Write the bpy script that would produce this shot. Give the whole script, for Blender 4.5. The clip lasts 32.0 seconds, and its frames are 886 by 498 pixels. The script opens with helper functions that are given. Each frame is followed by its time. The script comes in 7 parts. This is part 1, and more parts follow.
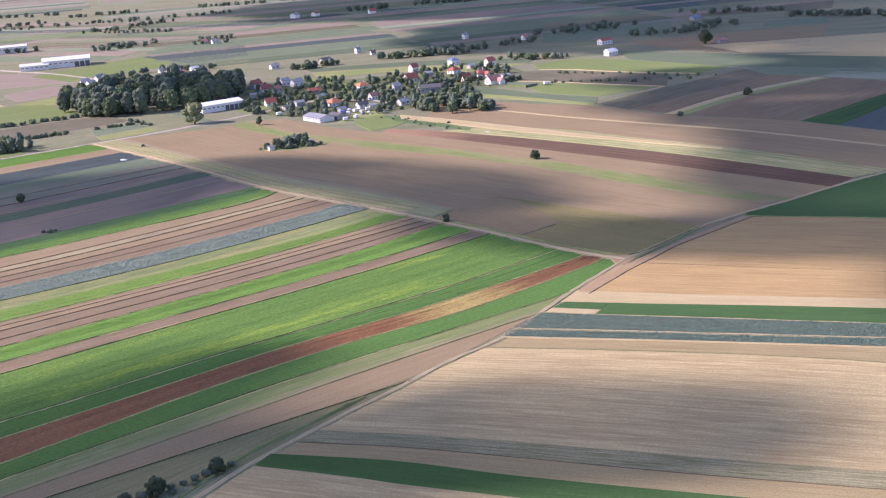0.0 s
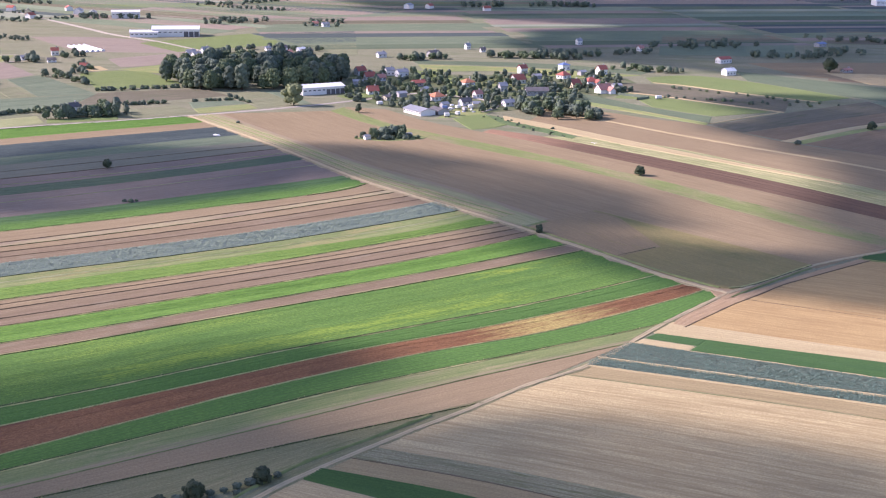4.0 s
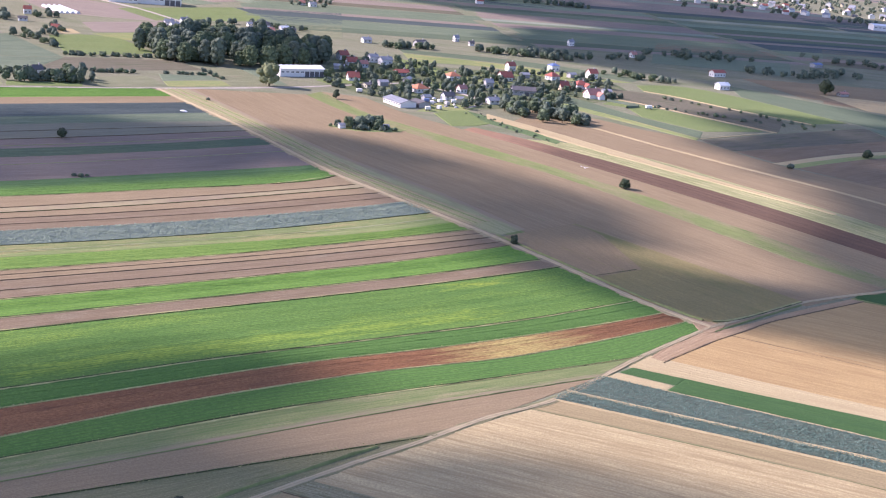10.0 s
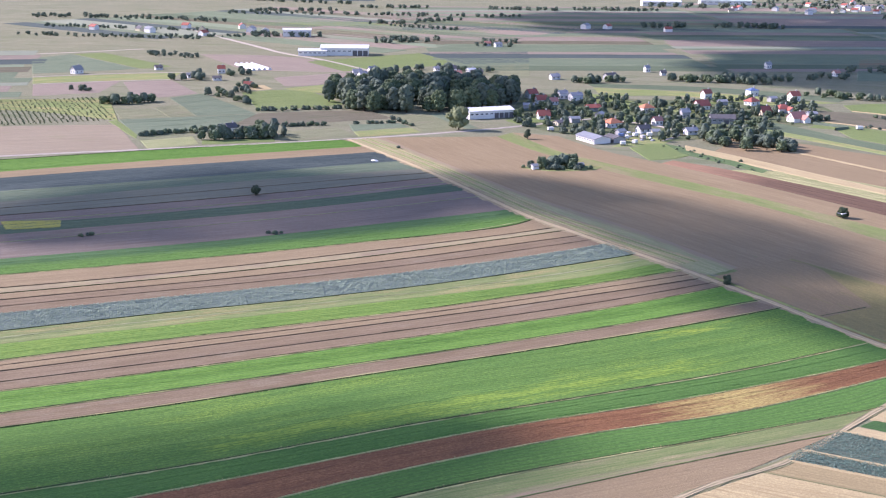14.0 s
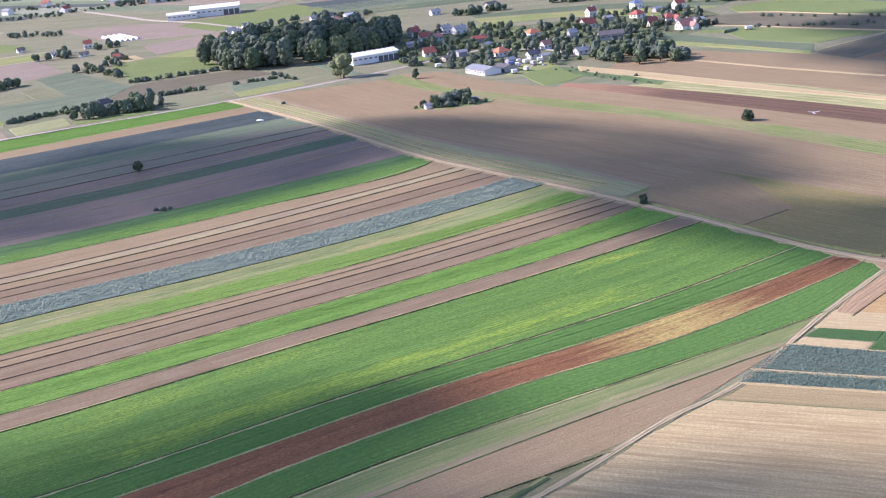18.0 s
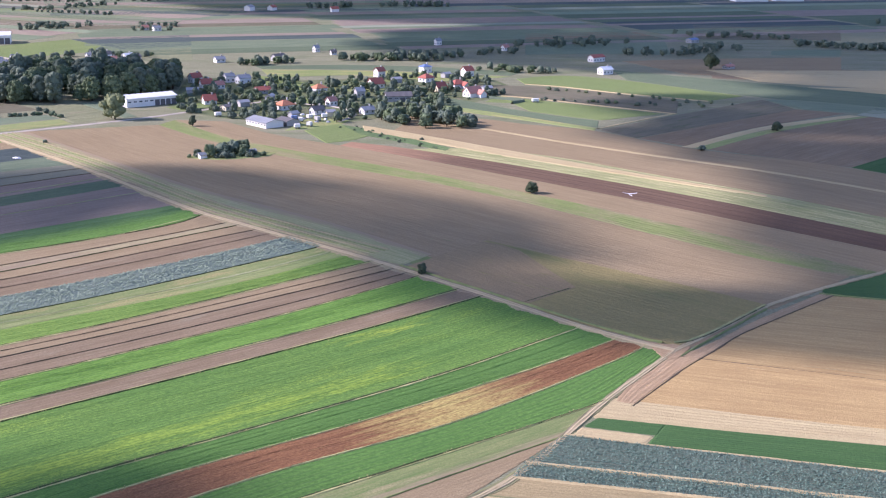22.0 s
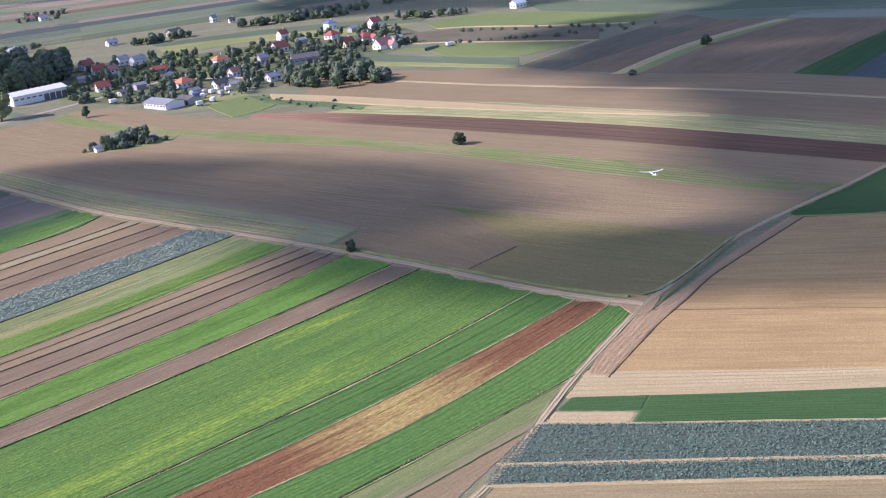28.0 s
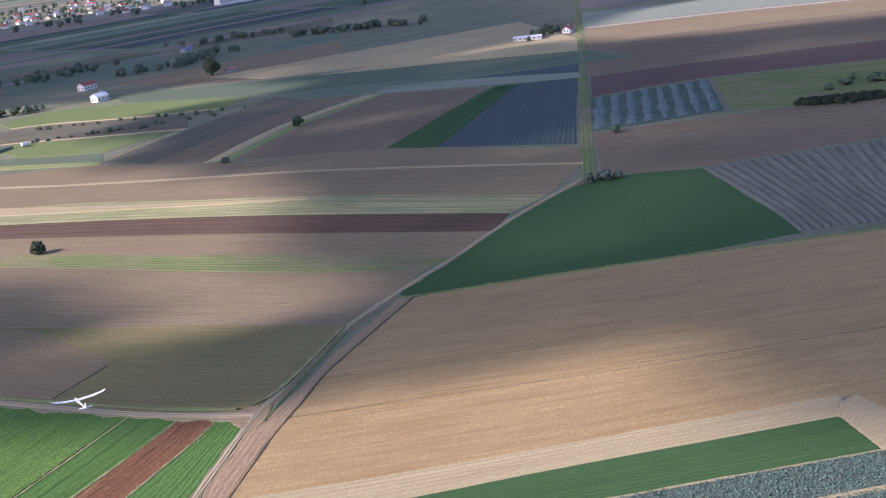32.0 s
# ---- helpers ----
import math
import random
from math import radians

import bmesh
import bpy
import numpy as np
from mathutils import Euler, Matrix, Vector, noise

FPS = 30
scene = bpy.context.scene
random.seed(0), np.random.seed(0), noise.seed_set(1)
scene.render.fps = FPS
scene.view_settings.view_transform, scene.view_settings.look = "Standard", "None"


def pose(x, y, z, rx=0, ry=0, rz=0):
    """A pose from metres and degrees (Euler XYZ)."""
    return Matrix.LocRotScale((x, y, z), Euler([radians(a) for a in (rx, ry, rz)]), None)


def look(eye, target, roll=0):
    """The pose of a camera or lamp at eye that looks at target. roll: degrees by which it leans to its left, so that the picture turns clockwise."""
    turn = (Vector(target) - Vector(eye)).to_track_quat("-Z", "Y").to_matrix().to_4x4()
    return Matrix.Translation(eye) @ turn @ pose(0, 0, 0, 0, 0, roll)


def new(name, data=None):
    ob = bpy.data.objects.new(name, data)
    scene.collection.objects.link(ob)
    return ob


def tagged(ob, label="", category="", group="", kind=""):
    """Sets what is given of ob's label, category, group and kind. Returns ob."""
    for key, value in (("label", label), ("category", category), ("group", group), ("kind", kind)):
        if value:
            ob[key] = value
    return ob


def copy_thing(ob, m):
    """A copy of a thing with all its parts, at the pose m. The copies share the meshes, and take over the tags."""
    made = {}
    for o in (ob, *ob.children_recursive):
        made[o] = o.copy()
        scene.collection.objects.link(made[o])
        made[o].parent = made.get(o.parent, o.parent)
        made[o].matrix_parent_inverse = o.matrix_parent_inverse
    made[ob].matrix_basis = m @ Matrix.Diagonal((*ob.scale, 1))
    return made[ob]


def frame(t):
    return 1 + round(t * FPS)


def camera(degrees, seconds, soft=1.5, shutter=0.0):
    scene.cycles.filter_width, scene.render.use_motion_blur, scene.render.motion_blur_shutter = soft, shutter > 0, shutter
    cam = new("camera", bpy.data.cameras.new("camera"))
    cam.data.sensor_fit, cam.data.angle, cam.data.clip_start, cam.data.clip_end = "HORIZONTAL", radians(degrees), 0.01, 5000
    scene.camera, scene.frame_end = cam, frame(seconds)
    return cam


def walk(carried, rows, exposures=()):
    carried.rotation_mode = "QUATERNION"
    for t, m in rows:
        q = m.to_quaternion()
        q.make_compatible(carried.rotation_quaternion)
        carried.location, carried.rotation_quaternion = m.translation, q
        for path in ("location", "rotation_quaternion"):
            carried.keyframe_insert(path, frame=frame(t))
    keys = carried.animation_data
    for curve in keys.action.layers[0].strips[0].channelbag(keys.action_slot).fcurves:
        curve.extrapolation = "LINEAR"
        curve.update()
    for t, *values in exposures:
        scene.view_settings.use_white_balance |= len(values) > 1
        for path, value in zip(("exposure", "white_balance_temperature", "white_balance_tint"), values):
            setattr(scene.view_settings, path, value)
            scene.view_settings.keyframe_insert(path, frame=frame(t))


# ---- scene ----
cam = camera(38.64, 32.0, soft=1.15)
PATH = [
    (0, 0.00, 0.00, 130.00, 74.570, 3.765, -0.000),
    (0.5, 0.52, 4.29, 129.20, 74.671, 1.071, -1.553),
    (1, -0.20, 8.24, 128.43, 74.719, -3.878, -2.041),
    (1.5, -1.15, 11.87, 127.69, 74.900, -4.833, -0.062),
    (2, -0.18, 15.34, 126.87, 74.780, -3.537, 3.543),
    (2.5, 0.36, 18.77, 126.37, 74.526, -3.372, 3.275),
    (3, -0.07, 21.78, 125.86, 74.752, -2.994, 4.025),
    (3.5, 0.29, 24.67, 125.53, 74.667, -2.056, 5.133),
    (5.5, -0.30, 34.99, 124.81, 75.224, 2.968, 3.497),
    (6, -0.46, 37.98, 124.54, 75.435, 3.307, 2.254),
    (6.5, -0.70, 40.90, 124.15, 75.582, 4.052, 1.763),
    (7, -0.50, 43.85, 123.82, 75.259, 4.310, 0.643),
    (7.5, -0.53, 46.87, 123.56, 75.191, 2.656, -0.632),
    (8, -0.07, 49.77, 123.24, 75.338, -1.650, -0.342),
    (8.5, -0.24, 52.84, 122.97, 75.281, -4.336, -0.019),
    (9, -0.28, 55.72, 122.68, 75.092, -4.598, 1.886),
    (9.5, -0.10, 58.41, 122.48, 74.677, -4.705, 3.889),
    (10, -0.17, 60.97, 122.10, 74.307, -5.309, 5.654),
    (10.5, -0.47, 63.63, 121.80, 73.870, -4.908, 7.759),
    (11, -0.56, 66.36, 121.67, 73.374, -5.222, 10.021),
    (11.5, -1.05, 69.14, 121.43, 73.408, -5.483, 10.058),
    (12, -2.56, 72.06, 121.13, 73.803, -3.933, 10.782),
    (12.5, -3.35, 74.56, 120.89, 74.376, -3.425, 12.216),
    (13, -4.12, 77.21, 120.60, 74.670, -3.044, 12.418),
    (13.5, -5.31, 80.13, 120.27, 75.230, -1.677, 12.902),
    (14, -5.95, 82.98, 119.81, 75.560, -0.584, 13.468),
    (14.5, -6.89, 85.99, 119.33, 75.710, 1.154, 13.221),
    (16.5, -10.54, 96.91, 116.89, 75.322, 3.007, 12.351),
    (17, -10.83, 99.73, 116.11, 74.208, 3.360, 10.807),
    (17.5, -11.52, 102.96, 115.53, 73.466, 4.962, 8.657),
    (18, -11.87, 106.04, 114.89, 72.846, 5.229, 7.250),
    (18.5, -11.99, 109.09, 114.19, 72.394, 4.304, 6.025),
    (19, -12.29, 112.40, 113.24, 72.270, 4.935, 4.973),
    (19.5, -12.48, 115.77, 112.47, 72.122, 4.561, 3.238),
    (20, -12.33, 118.98, 111.85, 72.425, 4.239, 2.241),
    (20.5, -12.02, 122.36, 111.35, 72.956, 4.202, 0.842),
    (21, -11.81, 125.77, 110.53, 73.604, 3.978, -0.638),
    (21.5, -11.33, 128.96, 109.94, 74.308, 1.960, -1.358),
    (22, -11.10, 132.39, 109.67, 75.121, -0.503, -1.444),
    (22.5, -11.16, 135.92, 109.22, 75.715, -2.055, -0.503),
    (23, -10.88, 139.14, 108.66, 75.999, -2.381, 0.522),
    (23.5, -10.73, 142.27, 108.13, 75.990, -2.172, 1.132),
    (24, -10.27, 145.27, 107.84, 75.581, -2.476, 1.831),
    (24.5, -9.81, 148.19, 107.45, 75.130, -2.558, 1.662),
    (25, -10.00, 151.34, 106.81, 74.693, -1.725, 0.494),
    (25.5, -10.79, 154.79, 106.17, 74.372, 1.312, 0.341),
    (27.5, -8.83, 168.77, 103.94, 73.377, 4.870, -2.070),
    (28, -8.11, 172.19, 103.51, 72.701, 5.914, -6.326),
    (28.5, -7.81, 175.62, 103.13, 72.844, 7.330, -8.776),
    (29, -6.64, 178.93, 102.36, 72.902, 7.703, -10.660),
    (29.5, -5.21, 182.50, 101.65, 72.953, 7.883, -13.704),
    (30, -3.99, 185.75, 101.08, 73.155, 7.623, -15.836),
    (30.5, -2.42, 189.09, 100.42, 73.304, 7.377, -17.649),
    (31, -0.56, 192.70, 99.50, 73.915, 7.172, -19.507),
    (31.5, 1.41, 196.00, 98.84, 74.142, 6.426, -22.084),
    (32, 3.14, 199.06, 98.39, 74.416, 7.111, -24.714),
]
walk(cam, [(t, pose(x, y, z, rx, ry, rz)) for t, x, y, z, rx, ry, rz in PATH], [(0.0, 0.67, 5880, 37), (6.0, 0.77, 5880, 37), (9.0, 0.77, 5850, 37), (13.0, 0.75, 5600, 34), (24.0, 0.63, 5600, 33), (32.0, 0.39, 5650, 34)])

# ---- light: broken cloud, a low warm sun from the west ----
SUN_AZ = Vector((-0.998, 0.06, 0.0)).normalized()
SUN_EL = radians(31)
SUN_DIR = (SUN_AZ * math.cos(SUN_EL) + Vector((0, 0, math.sin(SUN_EL)))).normalized()
world = bpy.data.worlds.new("sky")
scene.world = world
world.use_nodes = True
wn = world.node_tree.nodes
sky = wn.new("ShaderNodeTexSky")
sky.sky_type = "NISHITA"
sky.sun_disc = False
sky.sun_elevation = SUN_EL
sky.sun_rotation = math.atan2(SUN_AZ.x, SUN_AZ.y)
sky.dust_density = 1.0
sky.ozone_density = 1.6
wn["Background"].inputs["Strength"].default_value = 0.15
world.node_tree.links.new(sky.outputs[0], wn["Background"].inputs["Color"])
sun = new("sun", bpy.data.lights.new("sun", "SUN"))
sun.data.energy = 5.0
sun.data.angle = radians(1.05)
sun.data.color = (1.0, 0.90, 0.775)
sun.matrix_world = look((0, 0, 900), Vector((0, 0, 900)) - SUN_DIR)


# ---- materials ----
def nodes_of(name):
    m = bpy.data.materials.new(name)
    m.use_nodes = True
    return m, m.node_tree.nodes, m.node_tree.links, m.node_tree.nodes["Principled BSDF"]


def math_node(n, l, op, a, b=None):
    x = n.new("ShaderNodeMath")
    x.operation = op
    for k, v in enumerate((a, b)):
        if v is None:
            continue
        if isinstance(v, (int, float)):
            x.inputs[k].default_value = v
        else:
            l.new(v, x.inputs[k])
    return x.outputs[0]


def mix_node(n, l, fac, a, b):
    x = n.new("ShaderNodeMix")
    x.data_type = "RGBA"
    for key, v in ((0, fac), (6, a), (7, b)):
        if isinstance(v, (int, float)):
            x.inputs[key].default_value = v
        elif isinstance(v, tuple):
            x.inputs[key].default_value = (*v, 1)
        else:
            l.new(v, x.inputs[key])
    return x.outputs[2]


def noise_node(n, l, vec, scale, detail=4.0, rough=0.6):
    x = n.new("ShaderNodeTexNoise")
    x.inputs["Scale"].default_value = scale
    x.inputs["Detail"].default_value = detail
    x.inputs["Roughness"].default_value = rough
    if vec is not None:
        l.new(vec, x.inputs["Vector"])
    return x.outputs["Fac"]


def ramp_node(n, l, fac, lo, hi):
    x = n.new("ShaderNodeMapRange")
    x.inputs["From Min"].default_value = lo
    x.inputs["From Max"].default_value = hi
    x.clamp = True
    l.new(fac, x.inputs["Value"])
    return x.outputs["Result"]


def uv_scaled(n, l, sx, sy):
    uv = n.new("ShaderNodeUVMap")
    uv.uv_map = "rows"
    mp = n.new("ShaderNodeMapping")
    mp.inputs["Scale"].default_value = (sx, sy, 1)
    l.new(uv.outputs[0], mp.inputs["Vector"])
    return mp.outputs[0], uv


def bump_to(n, l, b, height, strength, dist):
    bm = n.new("ShaderNodeBump")
    bm.inputs["Strength"].default_value = strength
    bm.inputs["Distance"].default_value = dist
    l.new(height, bm.inputs["Height"])
    l.new(bm.outputs[0], b.inputs["Normal"])


def field_mat(name, base, dark, light, row=0.0, gap=None, gap_fac=0.5, streak=0.8, patch=0.5, leafy=False, third=None, third_at=0.6, third_scale=0.02, fade=None, spell=None, bands=()):
    """Cultivated ground: patches tens of metres wide, streaks along the rows, clods or leaves, and soil between rows."""
    m, n, l, b = nodes_of(name)
    tc = n.new("ShaderNodeTexCoord").outputs["Object"]
    big = ramp_node(n, l, noise_node(n, l, tc, 0.022, 5), 0.35, 0.65)
    long_vec, uv = uv_scaled(n, l, 0.12 if leafy else 0.045, 1.5 if leafy else 0.5)
    streaks = ramp_node(n, l, noise_node(n, l, long_vec, 1.0, 6, 0.75), 0.40, 0.62)
    wide_vec, _ = uv_scaled(n, l, 0.006, 0.12)
    wide = ramp_node(n, l, noise_node(n, l, wide_vec, 1.0, 3, 0.6), 0.35, 0.65)
    fine = noise_node(n, l, tc, 1.7, 3 if leafy else 5, 0.8)
    clod = ramp_node(n, l, fine, 0.42, 0.58)
    c = mix_node(n, l, math_node(n, l, "MULTIPLY", big, patch), base, light)
    c = mix_node(n, l, math_node(n, l, "MULTIPLY", wide, 0.6 * streak), c, dark)
    c = mix_node(n, l, math_node(n, l, "MULTIPLY", streaks, (0.35 if leafy else 0.65) * streak), c, light)
    drill = ramp_node(n, l, noise_node(n, l, uv_scaled(n, l, 0.013, 0.75)[0], 1.0, 4, 0.65), 0.5, 0.66)
    c = mix_node(n, l, math_node(n, l, "MULTIPLY", drill, 0.5 * streak), c, dark)
    if third:
        spot = ramp_node(n, l, noise_node(n, l, uv_scaled(n, l, third_scale, third_scale * 4)[0], 1.0, 6, 0.7), third_at, third_at + 0.12)
        c = mix_node(n, l, spot, c, third)
    c = mix_node(n, l, math_node(n, l, "MULTIPLY", clod, 0.72 if leafy else 0.55), c, dark)
    if fade:
        to, y0, y1 = fade
        sep = n.new("ShaderNodeSeparateXYZ")
        l.new(uv.outputs[0], sep.inputs[0])
        ragged = math_node(n, l, "MULTIPLY", math_node(n, l, "SUBTRACT", noise_node(n, l, uv_scaled(n, l, 0.06, 0.5)[0], 1.0, 6, 0.7), 0.5), 12.0)
        c = mix_node(n, l, ramp_node(n, l, math_node(n, l, "ADD", sep.outputs[1], ragged), y0, y1), c, to)
    if spell:
        to, x0, x1, soft = spell
        sep = n.new("ShaderNodeSeparateXYZ")
        l.new(uv.outputs[0], sep.inputs[0])
        ragged = math_node(n, l, "MULTIPLY", math_node(n, l, "SUBTRACT", noise_node(n, l, uv_scaled(n, l, 0.05, 0.35)[0], 1.0, 6, 0.75), 0.5), 90.0)
        off = math_node(n, l, "ABSOLUTE", math_node(n, l, "SUBTRACT", sep.outputs[0], (x0 + x1) / 2))
        inside_it = ramp_node(n, l, math_node(n, l, "SUBTRACT", (x1 - x0) / 2, math_node(n, l, "ADD", off, ragged)), -soft, soft)
        c = mix_node(n, l, inside_it, c, to)
    for to, v0, half, u0, u1 in bands:
        sep = n.new("ShaderNodeSeparateXYZ")
        l.new(uv.outputs[0], sep.inputs[0])
        torn = math_node(n, l, "SUBTRACT", noise_node(n, l, uv_scaled(n, l, 0.09, 0.4)[0], 1.0, 6, 0.75), 0.5)
        over = math_node(n, l, "SUBTRACT", half, math_node(n, l, "ABSOLUTE", math_node(n, l, "SUBTRACT", sep.outputs[1], v0)))
        along = math_node(n, l, "SUBTRACT", (u1 - u0) / 2, math_node(n, l, "ABSOLUTE", math_node(n, l, "SUBTRACT", sep.outputs[0], (u0 + u1) / 2)))
        a1 = ramp_node(n, l, math_node(n, l, "ADD", over, math_node(n, l, "MULTIPLY", torn, half * 5.0)), 0.0, half)
        a2 = ramp_node(n, l, math_node(n, l, "ADD", along, math_node(n, l, "MULTIPLY", torn, 60.0)), 0.0, 16.0)
        c = mix_node(n, l, math_node(n, l, "MULTIPLY", math_node(n, l, "MULTIPLY", a1, a2), 0.8), c, to)
    if leafy:
        clumps = ramp_node(n, l, noise_node(n, l, uv_scaled(n, l, 0.7, 1.3)[0], 1.0, 2, 0.6), 0.42, 0.62)
        c = mix_node(n, l, math_node(n, l, "MULTIPLY", clumps, 0.5), c, tuple(v * 0.72 for v in dark))
    if row and gap:
        sep = n.new("ShaderNodeSeparateXYZ")
        l.new(uv.outputs[0], sep.inputs[0])
        wob = math_node(n, l, "MULTIPLY", noise_node(n, l, tc, 0.12, 4), 0.7 * row)
        ph = math_node(n, l, "MULTIPLY", math_node(n, l, "ADD", sep.outputs[1], wob), 2 * math.pi / row)
        s = math_node(n, l, "COSINE", ph)
        c = mix_node(n, l, math_node(n, l, "MULTIPLY", ramp_node(n, l, s, 0.5, 0.92), gap_fac), c, gap)
    l.new(c, b.inputs["Base Color"])
    b.inputs["Roughness"].default_value = 0.95
    b.inputs["Specular IOR Level"].default_value = 0.1
    bump_to(n, l, b, fine, 0.7, 0.3 if leafy else 0.25)
    return m


def plain_mat(name, col, rough=0.7, var=0.25, scale=0.6, metal=0.0, bump=0.1, dirt=None):
    m, n, l, b = nodes_of(name)
    tc = n.new("ShaderNodeTexCoord").outputs["Object"]
    big = ramp_node(n, l, noise_node(n, l, tc, scale, 5), 0.3, 0.7)
    fine = noise_node(n, l, tc, scale * 9, 4)
    d = dirt or tuple(v * (1 - var) for v in col)
    c = mix_node(n, l, math_node(n, l, "MULTIPLY", big, 0.8), col, d)
    c = mix_node(n, l, math_node(n, l, "MULTIPLY", fine, var), c, tuple(v * 0.6 for v in col))
    l.new(c, b.inputs["Base Color"])
    b.inputs["Roughness"].default_value = rough
    b.inputs["Specular IOR Level"].default_value = 0.08 if rough > 0.88 else 0.4
    b.inputs["Metallic"].default_value = metal
    bump_to(n, l, b, fine, bump, 0.05)
    return m


def leaf_mat(name, a, c2, third):
    """Foliage: every leaf clump takes its own tone."""
    m, n, l, b = nodes_of(name)
    geo = n.new("ShaderNodeNewGeometry")
    info = n.new("ShaderNodeObjectInfo")
    tc = n.new("ShaderNodeTexCoord").outputs["Object"]
    c = mix_node(n, l, geo.outputs["Random Per Island"], a, c2)
    c = mix_node(n, l, math_node(n, l, "MULTIPLY", info.outputs["Random"], 0.55), c, third)
    fine = noise_node(n, l, tc, 2.2, 5, 0.75)
    c = mix_node(n, l, math_node(n, l, "MULTIPLY", ramp_node(n, l, fine, 0.35, 0.65), 0.5), c, tuple(v * 0.75 for v in a))
    l.new(c, b.inputs["Base Color"])
    b.inputs["Roughness"].default_value = 0.75
    b.inputs["Specular IOR Level"].default_value = 0.15
    bump_to(n, l, b, fine, 0.6, 0.3)
    return m


def track_mat(name, sand, grass):
    """Dirt track: bare wheel ruts and a grassy crown and verge."""
    m, n, l, b = nodes_of(name)
    uv = n.new("ShaderNodeUVMap")
    uv.uv_map = "rows"
    sep = n.new("ShaderNodeSeparateXYZ")
    l.new(uv.outputs[0], sep.inputs[0])
    tc = n.new("ShaderNodeTexCoord").outputs["Object"]
    rut = math_node(n, l, "ABSOLUTE", math_node(n, l, "SUBTRACT", math_node(n, l, "ABSOLUTE", sep.outputs[1]), 0.45))
    edge = math_node(n, l, "ADD", rut, math_node(n, l, "MULTIPLY", math_node(n, l, "SUBTRACT", noise_node(n, l, tc, 0.35, 5), 0.5), 0.7))
    g = ramp_node(n, l, edge, 0.2, 0.5)
    fine = noise_node(n, l, tc, 2.0, 5, 0.7)
    c = mix_node(n, l, g, sand, grass)
    c = mix_node(n, l, math_node(n, l, "MULTIPLY", fine, 0.4), c, tuple(v * 0.55 for v in sand))
    l.new(c, b.inputs["Base Color"])
    b.inputs["Roughness"].default_value = 0.95
    b.inputs["Specular IOR Level"].default_value = 0.08
    bump_to(n, l, b, fine, 0.7, 0.15)
    return m


SOIL = (0.23, 0.172, 0.098)
SOIL_D = (0.153, 0.112, 0.066)
M_PLOUGH = field_mat("ploughed_soil", SOIL, SOIL_D, (0.31, 0.235, 0.15), row=1.6, gap=SOIL_D, gap_fac=0.3, streak=1.0, third=(0.28, 0.232, 0.152), third_at=0.54, third_scale=0.03)
M_HARROW = field_mat("harrowed_soil", (0.28, 0.211, 0.117), (0.198, 0.146, 0.08), (0.37, 0.288, 0.165), row=2.4, gap=(0.24, 0.18, 0.10), gap_fac=0.2)
M_ORANGE = field_mat("ochre_tilled_soil", (0.40, 0.268, 0.118), (0.295, 0.195, 0.088), (0.565, 0.41, 0.18), row=2.2, gap=(0.31, 0.205, 0.105), gap_fac=0.1, streak=1.05)
M_RUTTED = field_mat("rutted_brown_soil", (0.37, 0.258, 0.142), (0.265, 0.184, 0.102), (0.48, 0.352, 0.205), row=1.3, gap=(0.27, 0.188, 0.108), gap_fac=0.4, streak=1.0)
M_STUBBLE = field_mat("pale_stubble", (0.375, 0.285, 0.145), (0.285, 0.215, 0.108), (0.58, 0.475, 0.25), row=2.6, streak=1.35, patch=0.7)
# distant soil, paled and greyed in its colour to stand in for haze
M_FARSOIL = field_mat("hazed_tilled_soil", (0.275, 0.225, 0.175), (0.205, 0.165, 0.13), (0.35, 0.29, 0.225), row=2.4, gap=(0.21, 0.168, 0.128), gap_fac=0.2, streak=1.2)
M_CREAM = field_mat("cream_straw", (0.455, 0.365, 0.19), (0.36, 0.28, 0.145), (0.54, 0.445, 0.245), streak=0.9)
M_DARKSOIL = field_mat("dark_red_ploughland", (0.165, 0.108, 0.085), (0.11, 0.07, 0.056), (0.22, 0.15, 0.115), row=1.4, gap=(0.10, 0.065, 0.052), gap_fac=0.3)
M_DARKSTRIP = field_mat("dark_ploughland_rusty_at_one_end", (0.132, 0.086, 0.058), (0.088, 0.057, 0.04), (0.18, 0.122, 0.08), row=1.4, gap=(0.08, 0.053, 0.038), gap_fac=0.3, spell=((0.255, 0.16, 0.102), -120.0, 48.0, 22.0))
M_RUST = field_mat("rust_brown_dried_crop", (0.285, 0.138, 0.062), (0.19, 0.09, 0.044), (0.40, 0.215, 0.098), leafy=True, row=0.9, gap=(0.24, 0.125, 0.06), gap_fac=0.15, streak=0.9, third=(0.15, 0.078, 0.045), third_at=0.55, third_scale=0.035, spell=((0.50, 0.40, 0.135), 54.0, 84.0, 14.0))
M_GREEN2 = field_mat("even_green_crop", (0.118, 0.238, 0.052), (0.08, 0.17, 0.04), (0.165, 0.285, 0.06), row=1.35, gap=(0.075, 0.14, 0.042), gap_fac=0.55, streak=0.9, leafy=True)
M_THIN = field_mat("thin_green_crop", (0.175, 0.23, 0.08), (0.12, 0.175, 0.058), (0.29, 0.285, 0.12), row=1.8, gap=(0.22, 0.205, 0.10), gap_fac=0.35, streak=1.3, third=(0.36, 0.295, 0.165), third_at=0.52, third_scale=0.02, fade=((0.30, 0.22, 0.15), 10.5, 15.0))
M_LAWN = field_mat("mown_grass", (0.205, 0.262, 0.088), (0.15, 0.20, 0.07), (0.285, 0.305, 0.122), streak=0.9, leafy=True, third=(0.27, 0.25, 0.14), third_at=0.58, third_scale=0.03)
